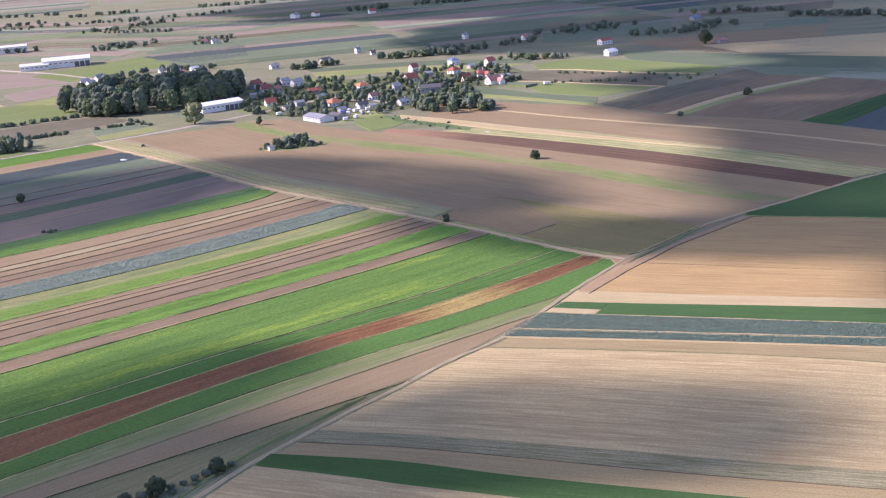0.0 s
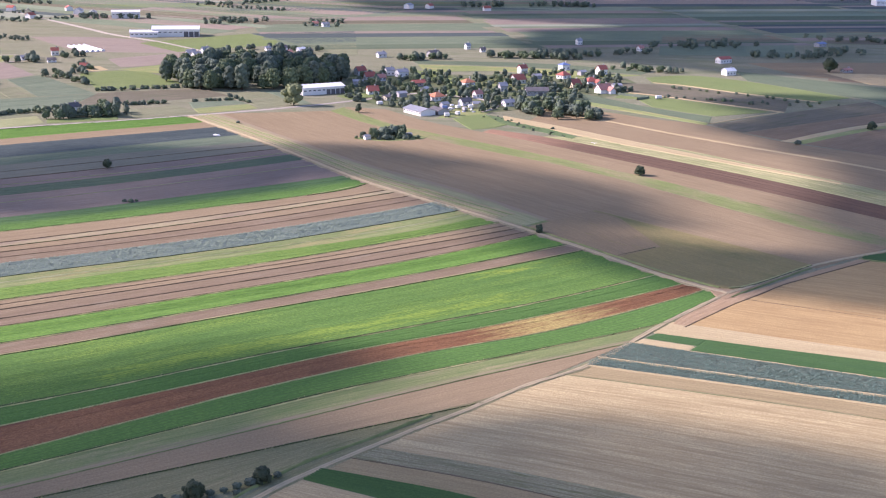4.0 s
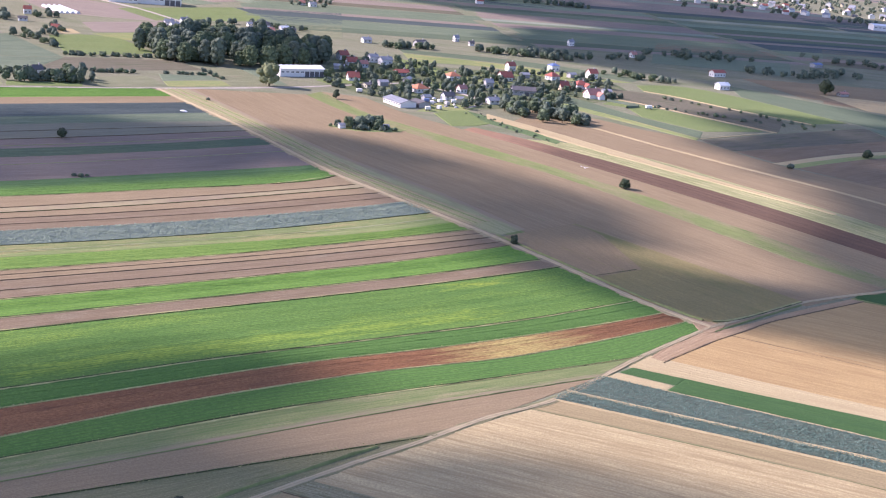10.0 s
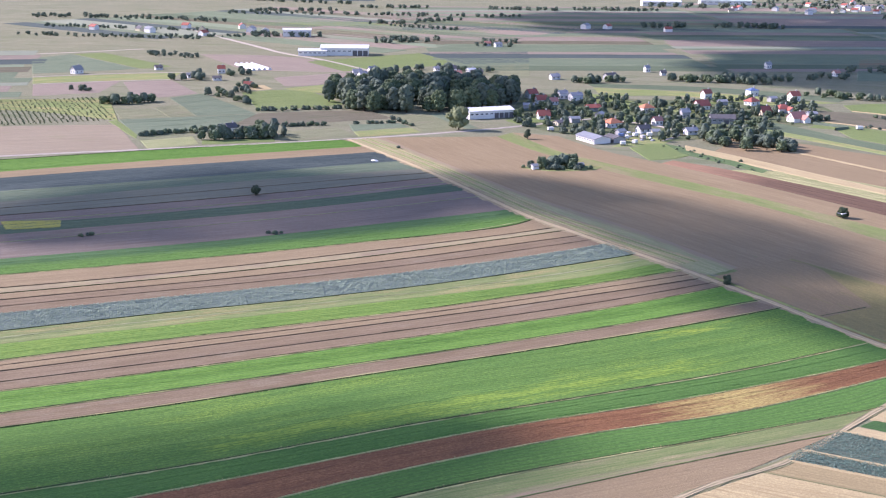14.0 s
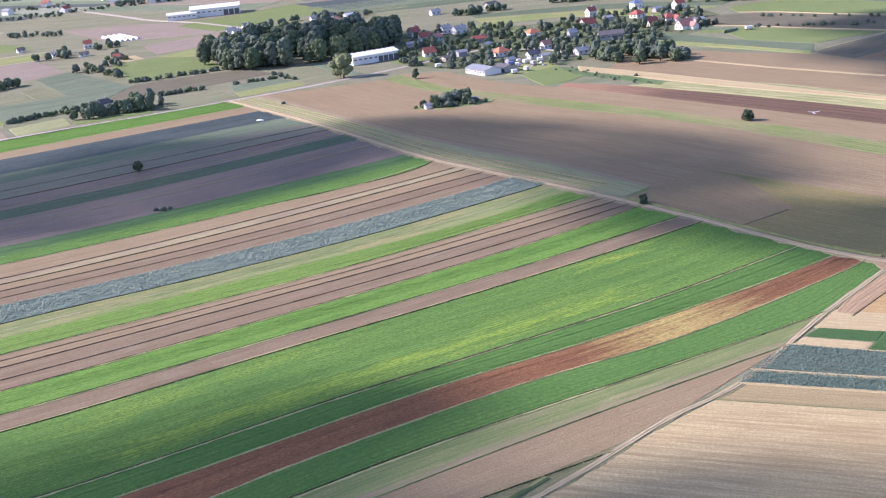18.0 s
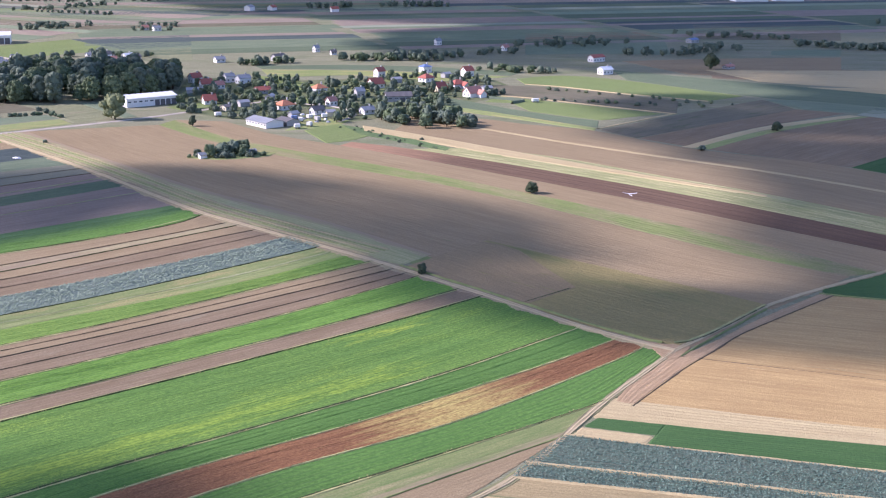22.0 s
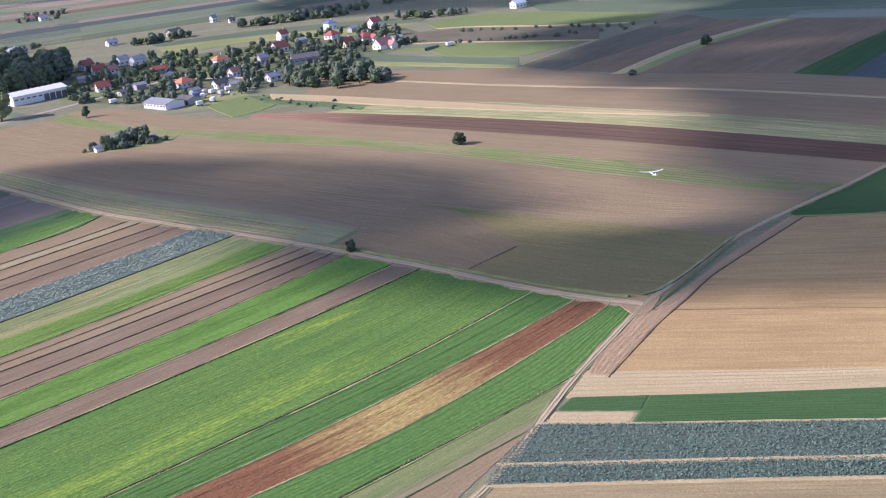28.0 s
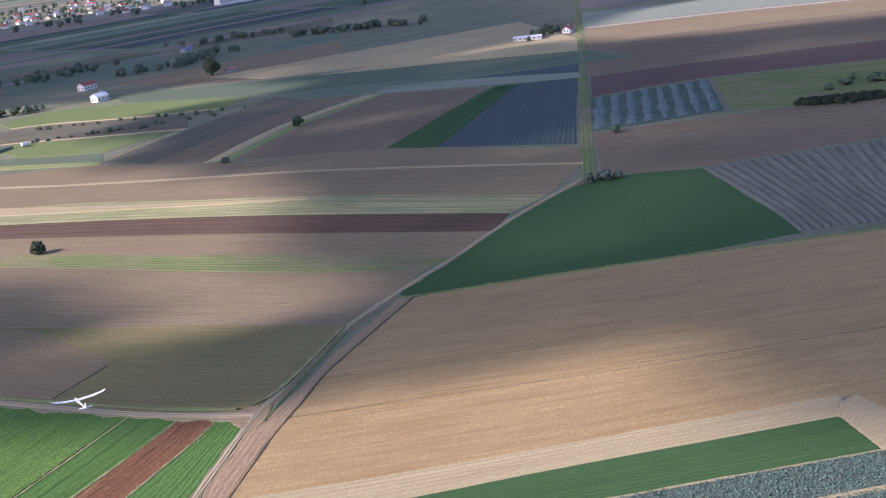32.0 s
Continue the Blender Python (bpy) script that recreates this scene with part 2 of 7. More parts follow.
M_BUFF = field_mat("buff_stubble", (0.325, 0.255, 0.128), (0.228, 0.175, 0.086), (0.44, 0.355, 0.185), row=1.8, gap=(0.265, 0.205, 0.105), gap_fac=0.3, streak=1.0)
M_GREEN = field_mat("green_root_crop", (0.135, 0.255, 0.052), (0.085, 0.175, 0.04), (0.21, 0.325, 0.062), row=1.35, gap=(0.075, 0.145, 0.04), gap_fac=0.45, streak=1.0, patch=0.8, leafy=True, third=(0.22, 0.33, 0.055), third_at=0.50, third_scale=0.012, bands=(((0.275, 0.385, 0.055), 8.5, 5.5, 50.0, 205.0), ((0.33, 0.41, 0.055), 34.0, 3.5, 28.0, 60.0)))
M_BRIGHT = field_mat("bright_green_crop", (0.175, 0.325, 0.055), (0.12, 0.24, 0.045), (0.24, 0.38, 0.070), row=1.4, gap=(0.095, 0.17, 0.05), gap_fac=0.55, streak=0.9, leafy=True)
M_DEEP = field_mat("deep_green_clover", (0.06, 0.125, 0.042), (0.043, 0.095, 0.033), (0.084, 0.153, 0.05), row=1.2, gap=(0.04, 0.085, 0.03), gap_fac=0.2)
M_GRASSY = field_mat("yellow_green_grass_strip", (0.235, 0.29, 0.095), (0.16, 0.215, 0.07), (0.36, 0.345, 0.165), row=1.2, gap=(0.15, 0.20, 0.07), gap_fac=0.4, third=(0.40, 0.33, 0.15), third_at=0.48)
M_STRIPGRASS = field_mat("dull_grass_and_weeds", (0.172, 0.215, 0.072), (0.118, 0.155, 0.053), (0.265, 0.28, 0.108), row=1.8, gap=(0.17, 0.20, 0.08), gap_fac=0.35, streak=1.0, third=(0.30, 0.235, 0.14), third_at=0.47, third_scale=0.014)
M_PALEGRASS = field_mat("pale_dry_grass", (0.30, 0.315, 0.148), (0.21, 0.235, 0.10), (0.43, 0.415, 0.22), row=1.5, gap=(0.21, 0.25, 0.10), gap_fac=0.4, streak=1.0)
M_OLIVE = field_mat("olive_fallow_grass", (0.25, 0.208, 0.085), (0.17, 0.15, 0.064), (0.345, 0.275, 0.115), streak=0.6, third=(0.16, 0.175, 0.061), third_at=0.52, third_scale=0.008)
M_OLIVE2 = field_mat("olive_brown_tilled_soil", (0.272, 0.202, 0.108), (0.19, 0.147, 0.08), (0.355, 0.265, 0.145), streak=0.7, row=2.4, gap=(0.23, 0.17, 0.09), gap_fac=0.12)
M_MARGIN = field_mat("dry_yellow_grass_margin", (0.325, 0.315, 0.15), (0.225, 0.235, 0.105), (0.45, 0.41, 0.22), row=1.5, gap=(0.23, 0.25, 0.105), gap_fac=0.4, streak=1.0, fade=((0.295, 0.222, 0.143), 14.0, 17.0))
M_GREYGREEN = field_mat("grey_green_weedy_strip", (0.20, 0.212, 0.11), (0.135, 0.155, 0.078), (0.35, 0.33, 0.205), row=1.5, gap=(0.18, 0.18, 0.11), gap_fac=0.35, streak=1.0, third=(0.27, 0.215, 0.15), third_at=0.55, third_scale=0.012)
M_DUSK = field_mat("dark_leafy_crop", (0.13, 0.17, 0.10), (0.09, 0.125, 0.075), (0.18, 0.215, 0.125), row=1.2, gap=(0.09, 0.085, 0.06), gap_fac=0.4)
M_WEED = field_mat("dark_rank_weeds", (0.12, 0.175, 0.075), (0.085, 0.13, 0.06), (0.17, 0.22, 0.095), leafy=True, streak=0.7)
# distant leafy crop, its green lightened and blued for haze
M_SAGE = field_mat("hazed_leafy_crop", (0.165, 0.208, 0.13), (0.118, 0.16, 0.096), (0.235, 0.265, 0.165), row=2.2, gap=(0.14, 0.155, 0.105), gap_fac=0.35, streak=1.2)
M_DUSKSOIL = field_mat("dark_weedy_soil", (0.165, 0.15, 0.098), (0.115, 0.108, 0.068), (0.225, 0.20, 0.135), row=2.2, gap=(0.14, 0.125, 0.085), gap_fac=0.3, streak=1.2, third=(0.12, 0.13, 0.065), third_at=0.52, third_scale=0.03)
M_NAVY = field_mat("blue_green_beet_field", (0.09, 0.115, 0.105), (0.062, 0.082, 0.075), (0.125, 0.15, 0.135), row=1.5, gap=(0.055, 0.068, 0.06), gap_fac=0.3)
M_CABSTRIP = field_mat("pale_cabbage_strip", (0.245, 0.295, 0.245), (0.145, 0.185, 0.15), (0.36, 0.41, 0.35), row=0.7, gap=(0.18, 0.19, 0.14), gap_fac=0.45, streak=0.7)
M_CABSOIL = field_mat("cabbage_leaves_and_soil", (0.10, 0.145, 0.105), (0.065, 0.10, 0.075), (0.17, 0.225, 0.18), row=0.7, gap=(0.13, 0.125, 0.09), gap_fac=0.5, streak=0.5)
# distant crop, ground and meadow: base colours lifted to imitate haze
M_PALEGREEN = field_mat("hazed_green_crop", (0.215, 0.265, 0.165), (0.16, 0.205, 0.13), (0.285, 0.32, 0.205), row=2.2, gap=(0.17, 0.20, 0.13), gap_fac=0.3, streak=1.1)
M_GROUND = field_mat("haze_lifted_grass_and_soil", (0.25, 0.245, 0.15), (0.175, 0.18, 0.105), (0.36, 0.33, 0.22), streak=0.6, patch=0.8, leafy=True, third=(0.18, 0.21, 0.105), third_at=0.5, third_scale=0.014)
M_MEADOW = field_mat("hazed_meadow_grass", (0.255, 0.28, 0.20), (0.195, 0.22, 0.16), (0.32, 0.335, 0.24), streak=0.6)
M_FLOWER = field_mat("green_crop_with_yellow_flowers", (0.20, 0.325, 0.065), (0.14, 0.245, 0.05), (0.32, 0.40, 0.08), row=1.4, gap=(0.10, 0.17, 0.05), gap_fac=0.5, streak=0.7, leafy=True, third=(0.34, 0.41, 0.07), third_at=0.56, third_scale=0.02)
M_BRIGHT2 = field_mat("green_crop_mixed_with_darker_leaf", (0.15, 0.28, 0.055), (0.105, 0.205, 0.05), (0.20, 0.33, 0.07), row=1.4, gap=(0.11, 0.18, 0.05), gap_fac=0.4, streak=0.7, leafy=True, fade=((0.09, 0.165, 0.07), 8.0, 15.0))
M_STRAWLINE = field_mat("straw_and_weeds", (0.36, 0.30, 0.16), (0.25, 0.21, 0.12), (0.44, 0.37, 0.20), row=1.5, gap=(0.25, 0.20, 0.12), gap_fac=0.4, streak=1.0, third=(0.28, 0.21, 0.14), third_at=0.46, third_scale=0.02)
M_DULLSOIL = field_mat("greyish_weedy_soil", (0.215, 0.172, 0.135), (0.15, 0.12, 0.095), (0.28, 0.235, 0.185), row=2.0, gap=(0.16, 0.13, 0.10), gap_fac=0.3, streak=1.0, third=(0.20, 0.205, 0.125), third_at=0.58, third_scale=0.012)
M_DULLPALE = field_mat("pale_bare_soil_and_stubble", (0.30, 0.245, 0.165), (0.23, 0.188, 0.125), (0.375, 0.315, 0.215), row=2.4, gap=(0.25, 0.205, 0.14), gap_fac=0.2, streak=0.9, third=(0.24, 0.245, 0.12), third_at=0.58, third_scale=0.02)
M_VERGE = field_mat("dry_weedy_verge", (0.225, 0.215, 0.105), (0.15, 0.152, 0.07), (0.345, 0.305, 0.165), row=1.8, gap=(0.16, 0.165, 0.08), gap_fac=0.3, streak=1.3, third=(0.155, 0.185, 0.07), third_at=0.54, third_scale=0.04)
M_FALLOW = field_mat("weedy_fallow_stubble", (0.25, 0.225, 0.125), (0.17, 0.158, 0.085), (0.42, 0.40, 0.25), row=1.8, gap=(0.2, 0.18, 0.095), gap_fac=0.3, streak=1.3, third=(0.15, 0.165, 0.07), third_at=0.5, third_scale=0.06)
M_DULLGREEN = field_mat("grey_green_thin_crop", (0.20, 0.205, 0.14), (0.145, 0.15, 0.105), (0.27, 0.26, 0.18), row=2.0, gap=(0.17, 0.15, 0.11), gap_fac=0.3, streak=1.0)
M_VEG = field_mat("vegetable_rows_on_grey_soil", (0.19, 0.182, 0.13), (0.135, 0.13, 0.092), (0.29, 0.275, 0.20), row=3.0, gap=(0.10, 0.11, 0.072), gap_fac=0.55, streak=1.4)
M_STUBGRASS = field_mat("straw_streaked_green_stubble", (0.245, 0.255, 0.11), (0.165, 0.19, 0.08), (0.49, 0.44, 0.235), row=1.6, gap=(0.36, 0.34, 0.18), gap_fac=0.3, streak=1.2, third=(0.40, 0.37, 0.20), third_at=0.56, third_scale=0.014)
M_YELLOW = field_mat("yellow_flowering_crop", (0.42, 0.40, 0.085), (0.30, 0.30, 0.075), (0.52, 0.48, 0.12), row=1.4, gap=(0.30, 0.30, 0.09), gap_fac=0.4, leafy=True)
M_GARDEN = field_mat("rough_garden_grass", (0.155, 0.185, 0.085), (0.11, 0.135, 0.065), (0.23, 0.25, 0.12), streak=0.8, leafy=True, third=(0.27, 0.225, 0.15), third_at=0.52, third_scale=0.03)
M_TUSSOCK = leaf_mat("dry_and_green_tussocks", (0.17, 0.185, 0.07), (0.42, 0.39, 0.17), (0.26, 0.26, 0.10))
M_EDGE = plain_mat("straw_yellow_grass", (0.52, 0.47, 0.21), 0.95, 0.35, 0.5, bump=0.4, dirt=(0.33, 0.33, 0.12))
M_BALK = plain_mat("dry_grass_balk", (0.275, 0.30, 0.12), 0.95, 0.5, 0.25, bump=0.6, dirt=(0.12, 0.16, 0.055))
M_BALKBROWN = plain_mat("dark_furrow_soil", (0.17, 0.125, 0.085), 0.95, 0.5, 0.25, bump=0.6, dirt=(0.13, 0.12, 0.06))
# weeds, darkened to hold the shade beside balks and banks too
M_BALKDARK = plain_mat("dark_weeds_and_shade", (0.055, 0.085, 0.03), 0.95, 0.5, 0.25, bump=0.6, dirt=(0.10, 0.10, 0.05))
M_TRACK = track_mat("sandy_track", (0.50, 0.40, 0.24), (0.33, 0.295, 0.14))
M_ROAD = plain_mat("pale_gravel_road", (0.50, 0.44, 0.36), 0.9, 0.3, 0.15)
M_LEAF = leaf_mat("mixed_foliage", (0.12, 0.16, 0.085), (0.19, 0.23, 0.11), (0.10, 0.14, 0.095))
# dark leaves made lighter and greyer, as haze would soften their contrast
M_LEAFDARK = leaf_mat("haze_lifted_foliage", (0.115, 0.15, 0.105), (0.165, 0.20, 0.125), (0.125, 0.15, 0.12))
M_LEAFPALE = leaf_mat("pale_willow_foliage", (0.185, 0.205, 0.10), (0.25, 0.265, 0.13), (0.15, 0.18, 0.09))
M_LEAFDEEP = leaf_mat("deep_green_foliage", (0.055, 0.075, 0.042), (0.09, 0.11, 0.056), (0.06, 0.072, 0.045))
M_BARK = plain_mat("bark", (0.10, 0.075, 0.055), 0.9, 0.4, 2.0)
M_CABPALE = leaf_mat("pale_cabbage_leaf", (0.19, 0.245, 0.165), (0.32, 0.385, 0.27), (0.18, 0.23, 0.15))
M_CABBAGE = leaf_mat("cabbage_leaf", (0.085, 0.145, 0.105), (0.245, 0.33, 0.25), (0.09, 0.15, 0.11))
M_WHITE = plain_mat("white_render", (0.80, 0.78, 0.74), 0.8, 0.12, 0.3)
M_CREAMWALL = plain_mat("cream_render", (0.72, 0.64, 0.435), 0.8, 0.15, 0.3)
M_GREYWALL = plain_mat("grey_block_wall", (0.42, 0.41, 0.40), 0.85, 0.2, 0.4)
# red and orange clay, with some haze mixed into the tile colour
M_ROOFRED = plain_mat("hazed_red_clay_tiles", (0.44, 0.14, 0.10), 0.7, 0.3, 0.5)
M_ROOFORANGE = plain_mat("hazed_orange_clay_tiles", (0.58, 0.23, 0.12), 0.7, 0.25, 0.5)
M_ROOFPINK = plain_mat("faded_red_tiles", (0.55, 0.26, 0.20), 0.75, 0.25, 0.5)
M_ROOFGREY = plain_mat("grey_sheet_roof", (0.33, 0.34, 0.36), 0.5, 0.25, 0.4)
M_ROOFDARK = plain_mat("dark_fibre_cement_roof", (0.16, 0.15, 0.15), 0.8, 0.3, 0.4)
M_ROOFBLUE = plain_mat("blue_sheet_roof", (0.16, 0.23, 0.42), 0.5, 0.2, 0.4)
M_ROOFWHITE = plain_mat("white_sheet_roof", (0.78, 0.79, 0.80), 0.4, 0.12, 0.2)
M_WOOD = plain_mat("weathered_boards", (0.20, 0.15, 0.11), 0.85, 0.3, 0.8)
M_FRAME = plain_mat("white_window_frame", (0.75, 0.75, 0.74), 0.5, 0.1, 1.0)
M_GLASS = plain_mat("dark_window_glass", (0.03, 0.035, 0.04), 0.08, 0.1, 1.0, bump=0.0)
M_GLIDER = plain_mat("white_glider_skin", (0.86, 0.86, 0.86), 0.35, 0.05, 2.0, bump=0.0)
M_PLASTIC = plain_mat("milky_plastic_film", (0.74, 0.75, 0.74), 0.4, 0.1, 0.4)


def cloud_mat():
    m, n, l, b = nodes_of("cloud")
    b.inputs["Base Color"].default_value = (0.9, 0.9, 0.9, 1)
    b.inputs["Roughness"].default_value = 1.0
    tr = n.new("ShaderNodeBsdfTransparent")
    mx = n.new("ShaderNodeMixShader")
    tc = n.new("ShaderNodeTexCoord").outputs["Object"]
    f = ramp_node(n, l, noise_node(n, l, tc, 0.02, 4), 0.2, 0.6)
    l.new(math_node(n, l, "MULTIPLY", f, 0.97), mx.inputs[0])
    l.new(tr.outputs[0], mx.inputs[1])
    l.new(b.outputs[0], mx.inputs[2])
    l.new(mx.outputs[0], n["Material Output"].inputs["Surface"])
    return m


M_CLOUD = cloud_mat()


# ---- building blocks ----
def mesh_object(name, verts, faces, mat, parent=None, label="", category="", group="", kind="", uv=None, smooth=False):
    me = bpy.data.meshes.new(name)
    me.from_pydata(verts, [], faces)
    me.materials.append(mat)
    if uv is not None:
        lay = me.uv_layers.new(name="rows")
        idx = np.zeros(len(me.loops), dtype=np.int32)
        me.loops.foreach_get("vertex_index", idx)
        lay.data.foreach_set("uv", np.asarray(uv, dtype=np.float32)[idx].ravel())
    if smooth:
        me.polygons.foreach_set("use_smooth", np.ones(len(me.polygons), dtype=bool))
    me.update()
    ob = new(name, me)
    if parent is not None:
        ob.parent = parent
    return tagged(ob, label, category, group, kind)


def part(name, bm, mat, parent, label=""):
    me = bpy.data.meshes.new(name)
    bm.to_mesh(me)
    bm.free()
    me.materials.append(mat)
    ob = new(name, me)
    ob.parent = parent
    return tagged(ob, label)


def resample(pts, n):
    """n + 1 points at even steps along a smooth line through pts."""
    p = np.array(pts, dtype=float)
    if len(p) > 2:
        q = []
        for i in range(len(p) - 1):
            a, b, c, d = p[max(i - 1, 0)], p[i], p[i + 1], p[min(i + 2, len(p) - 1)]
            for t in np.linspace(0, 1, 9)[:-1]:
                q.append(0.5 * (2 * b + (c - a) * t + (2 * a - 5 * b + 4 * c - d) * t * t + (3 * b - a - 3 * c + d) * t ** 3))
        q.append(p[-1])
        p = np.array(q)
    s = np.concatenate([[0], np.cumsum(np.linalg.norm(np.diff(p, axis=0), axis=1))])
    u = np.linspace(0, s[-1], n + 1)
    return np.stack([np.interp(u, s, p[:, 0]), np.interp(u, s, p[:, 1])], 1), s[-1]


def field(name, a, b, mat, label, row=1.5, h=0.12, z=0.05, seg=8.0, rough=0.03, category="field", group="", kind="structure"):
    """Land between the lines a and b, with rows that run along them; its rim drops into the ground."""
    la, lb = resample(a, 40)[1], resample(b, 40)[1]
    nu = int(max(4, min(420, max(la, lb) / seg)))
    ends = 0.6 / max(la, lb)
    steps = np.concatenate([[0, ends], np.linspace(0, 1, nu + 1)[1:-1], [1 - ends, 1]])
    pa, pb = [np.stack([np.interp(steps, np.linspace(0, 1, 201), q[:, k]) for k in (0, 1)], 1) for q in (resample(a, 200)[0], resample(b, 200)[0])]
    nu = len(steps) - 1
    width = float(np.mean(np.linalg.norm(pa - pb, axis=1)))
    rows = int(max(2, min(90, width / row)))
    nv = 2 * rows + 1
    v = np.linspace(0, 1, nv)
    rng = np.random.RandomState(int(abs(pa[0, 0] * 7 + pb[-1, 1] * 3)) % 9999)
    xy = pa[:, None, :] * (1 - v[None, :, None]) + pb[:, None, :] * v[None, :, None]
    ridge = h * (rng.uniform(0.35, 1.25, nv) if h < 0.16 else rng.uniform(0.8, 1.15, nv)) * np.where(rng.uniform(size=nv) < 0.12, 0.3, 1.0)
    zz = np.where(np.arange(nv) % 2 == 0, 0.0, ridge)[None, :] + rng.uniform(-rough, rough, (nu + 1, nv)) + z
    jit = rng.uniform(-1, 1, (nu + 1, nv, 2)) * min(0.12, row * 0.12)
    xy = xy + jit
    zz[:, 0] = zz[:, -1] = -0.03
    zz[0, :] = zz[-1, :] = -0.03
    verts = np.concatenate([xy, zz[..., None]], 2).reshape(-1, 3)
    i = (np.arange(nu)[:, None] * nv + np.arange(nv - 1)[None, :]).ravel()
    faces = np.stack([i, i + 1, i + nv + 1, i + nv], 1)
    uu = steps * (la + lb) / 2
    uv = np.stack(np.broadcast_arrays(uu[:, None], (np.arange(nv) * row / 2)[None, :]), 2).reshape(-1, 2)
    return mesh_object(name, verts.tolist(), faces.tolist(), mat, None, label, category, group, kind, uv)


def ribbon(name, pts, width, mat, label, profile, z=0.08, seg=4.0, wob=0.15, ragged=0.0, category="track", kind="structure", group=""):
    """A band along pts with a cross section: heights at even steps over its width."""
    _, ln = resample(pts, 20)
    n = int(max(4, min(400, ln / seg)))
    p, _ = resample(pts, n)
    d = np.gradient(p, axis=0)
    d /= np.linalg.norm(d, axis=1)[:, None] + 1e-9
    nrm = np.stack([-d[:, 1], d[:, 0]], 1)
    k = len(profile)
    off = np.linspace(-0.5, 0.5, k)
    rng = np.random.RandomState(int(abs(p[0, 0] * 13 + p[-1, 1])) % 9999)
    w = width * (1 + rng.uniform(-wob, wob, (n + 1, k)))
    if ragged:
        slow = np.convolve(rng.uniform(-1, 1, n + 9), np.ones(9) / 4.0, 'valid') + np.convolve(rng.uniform(-1, 1, n + 3), np.ones(3) / 3.0, 'valid')
        w = w * np.clip(1 + ragged * slow, 0.15, 2.2)[:, None]
    xy = p[:, None, :] + nrm[:, None, :] * (off[None, :] * w)[..., None]
    zz = z + np.array(profile)[None, :] * (1 + rng.uniform(-0.35, 0.35, (n + 1, k)))
    zz[:, 0] = zz[:, -1] = -0.1
    verts = np.concatenate([xy, zz[..., None]], 2).reshape(-1, 3)
    i = (np.arange(n)[:, None] * k + np.arange(k - 1)[None, :]).ravel()
    faces = np.stack([i, i + 1, i + k + 1, i + k], 1)
    uv = np.stack(np.broadcast_arrays(np.linspace(0, ln, n + 1)[:, None], (off * 2)[None, :]), 2).reshape(-1, 2)
    return mesh_object(name, verts.tolist(), faces.tolist(), mat, None, label, category, group, kind, uv)


RUTS = [0, 0.10, 0.02, 0.02, 0.12, 0.12, 0.02, 0.02, 0.10, 0]

FLAT = [0, 0.03, 0.05, 0.05, 0.03, 0]


# ---- ground ----
def ground_sheet():
    n, half = 60, 6000.0
    k = np.linspace(-1, 1, n + 1)
    g = np.sign(k) * np.abs(k) ** 2 * half
    verts = [(x, y + 600, -0.02) for y in g for x in g]
    i = (np.arange(n)[:, None] * (n + 1) + np.arange(n)[None, :]).ravel()
    faces = np.stack([i, i + 1, i + n + 2, i + n + 1], 1)
    uv = [(x, y) for x, y, _ in verts]
    return mesh_object("ground", verts, faces.tolist(), M_GROUND, None, "flat meadow grass ground between the fields", "ground", "", "structure", uv)


ground_sheet()

# ---- roads and tracks ----
ROAD_A = [(58, 442), (38, 460), (10, 493), (-27, 534), (-68, 575), (-95, 604), (-156, 684), (-223, 764)]
ROAD_V = [(-640, 478), (-500, 578), (-367, 671), (-318, 702), (-229, 762), (-168, 812), (-133, 848), (-96, 890)]
ROAD_BN = [(58, 442), (34, 406), (11, 367), (-6, 349), (-22, 328), (-36, 311), (-57, 283), (-67, 266), (-95, 222), (-130, 165)]
ROAD_BF = [(58, 442), (78, 464), (92, 480), (114, 498), (139, 516), (171, 541), (203, 562), (217, 571)]
ROAD_N = [(217, 571), (279, 677), (373, 838), (432, 940), (555, 1151), (800, 1570), (1100, 2080)]
ROAD_E = [(448, 960), (534, 908), (607, 850), (760, 740)]
ROAD_F = [(-290, 1080), (-313, 1102), (-375, 1169), (-430, 1215), (-493, 1286), (-640, 1450)]


# borders of the long strips, from the track to the south-west
N1 = [(-17, 334.8), (-60, 303.6), (-130, 253), (-330, 108.6)]
N2 = [(23, 387), (-20, 353.3), (-60, 320.1), (-130, 261), (-340, 87.5)]
E0 = [(35, 407.7), (20, 395.6), (-20, 365.9), (-60, 335.5), (-100, 300.1), (-360, 70)]
E1 = [(52, 447), (40, 433.3), (0, 395.5), (-40, 367.7), (-80, 334.2), (-120, 294.9), (-360, 58.7)]
E2 = [(46, 453.2), (20, 429), (-20, 396.3), (-60, 367.3), (-100, 333.1), (-140, 299), (-370, 102.9)]
E3 = [(36, 462.3), (0, 427.9), (-40, 395.9), (-80, 364.9), (-120, 330.8), (-160, 300.8), (-370, 143.6)]
E4 = [(11, 491), (-20, 462.3), (-60, 428.4), (-100, 396.4), (-140, 363.6), (-180, 333.8), (-380, 184.9)]
E5 = [(4, 498.2), (-40, 457.8), (-80, 424.9), (-120, 392.9), (-160, 361.7), (-200, 331.4), (-380, 195.3)]
E6 = [(-8, 512), (-40, 479.2), (-80, 444.3), (-120, 412.2), (-160, 380.8), (-200, 351.7), (-390, 213.1)]
F67 = [(-16, 520.2), (-40, 498.8), (-80, 464.5), (-120, 432.8), (-160, 402.1), (-200, 371.3), (-395, 221.3)]
E7 = [(-23, 529.6), (-60, 495.1), (-100, 459.8), (-140, 429.3), (-180, 399.5), (-220, 367.1), (-400, 221.5)]
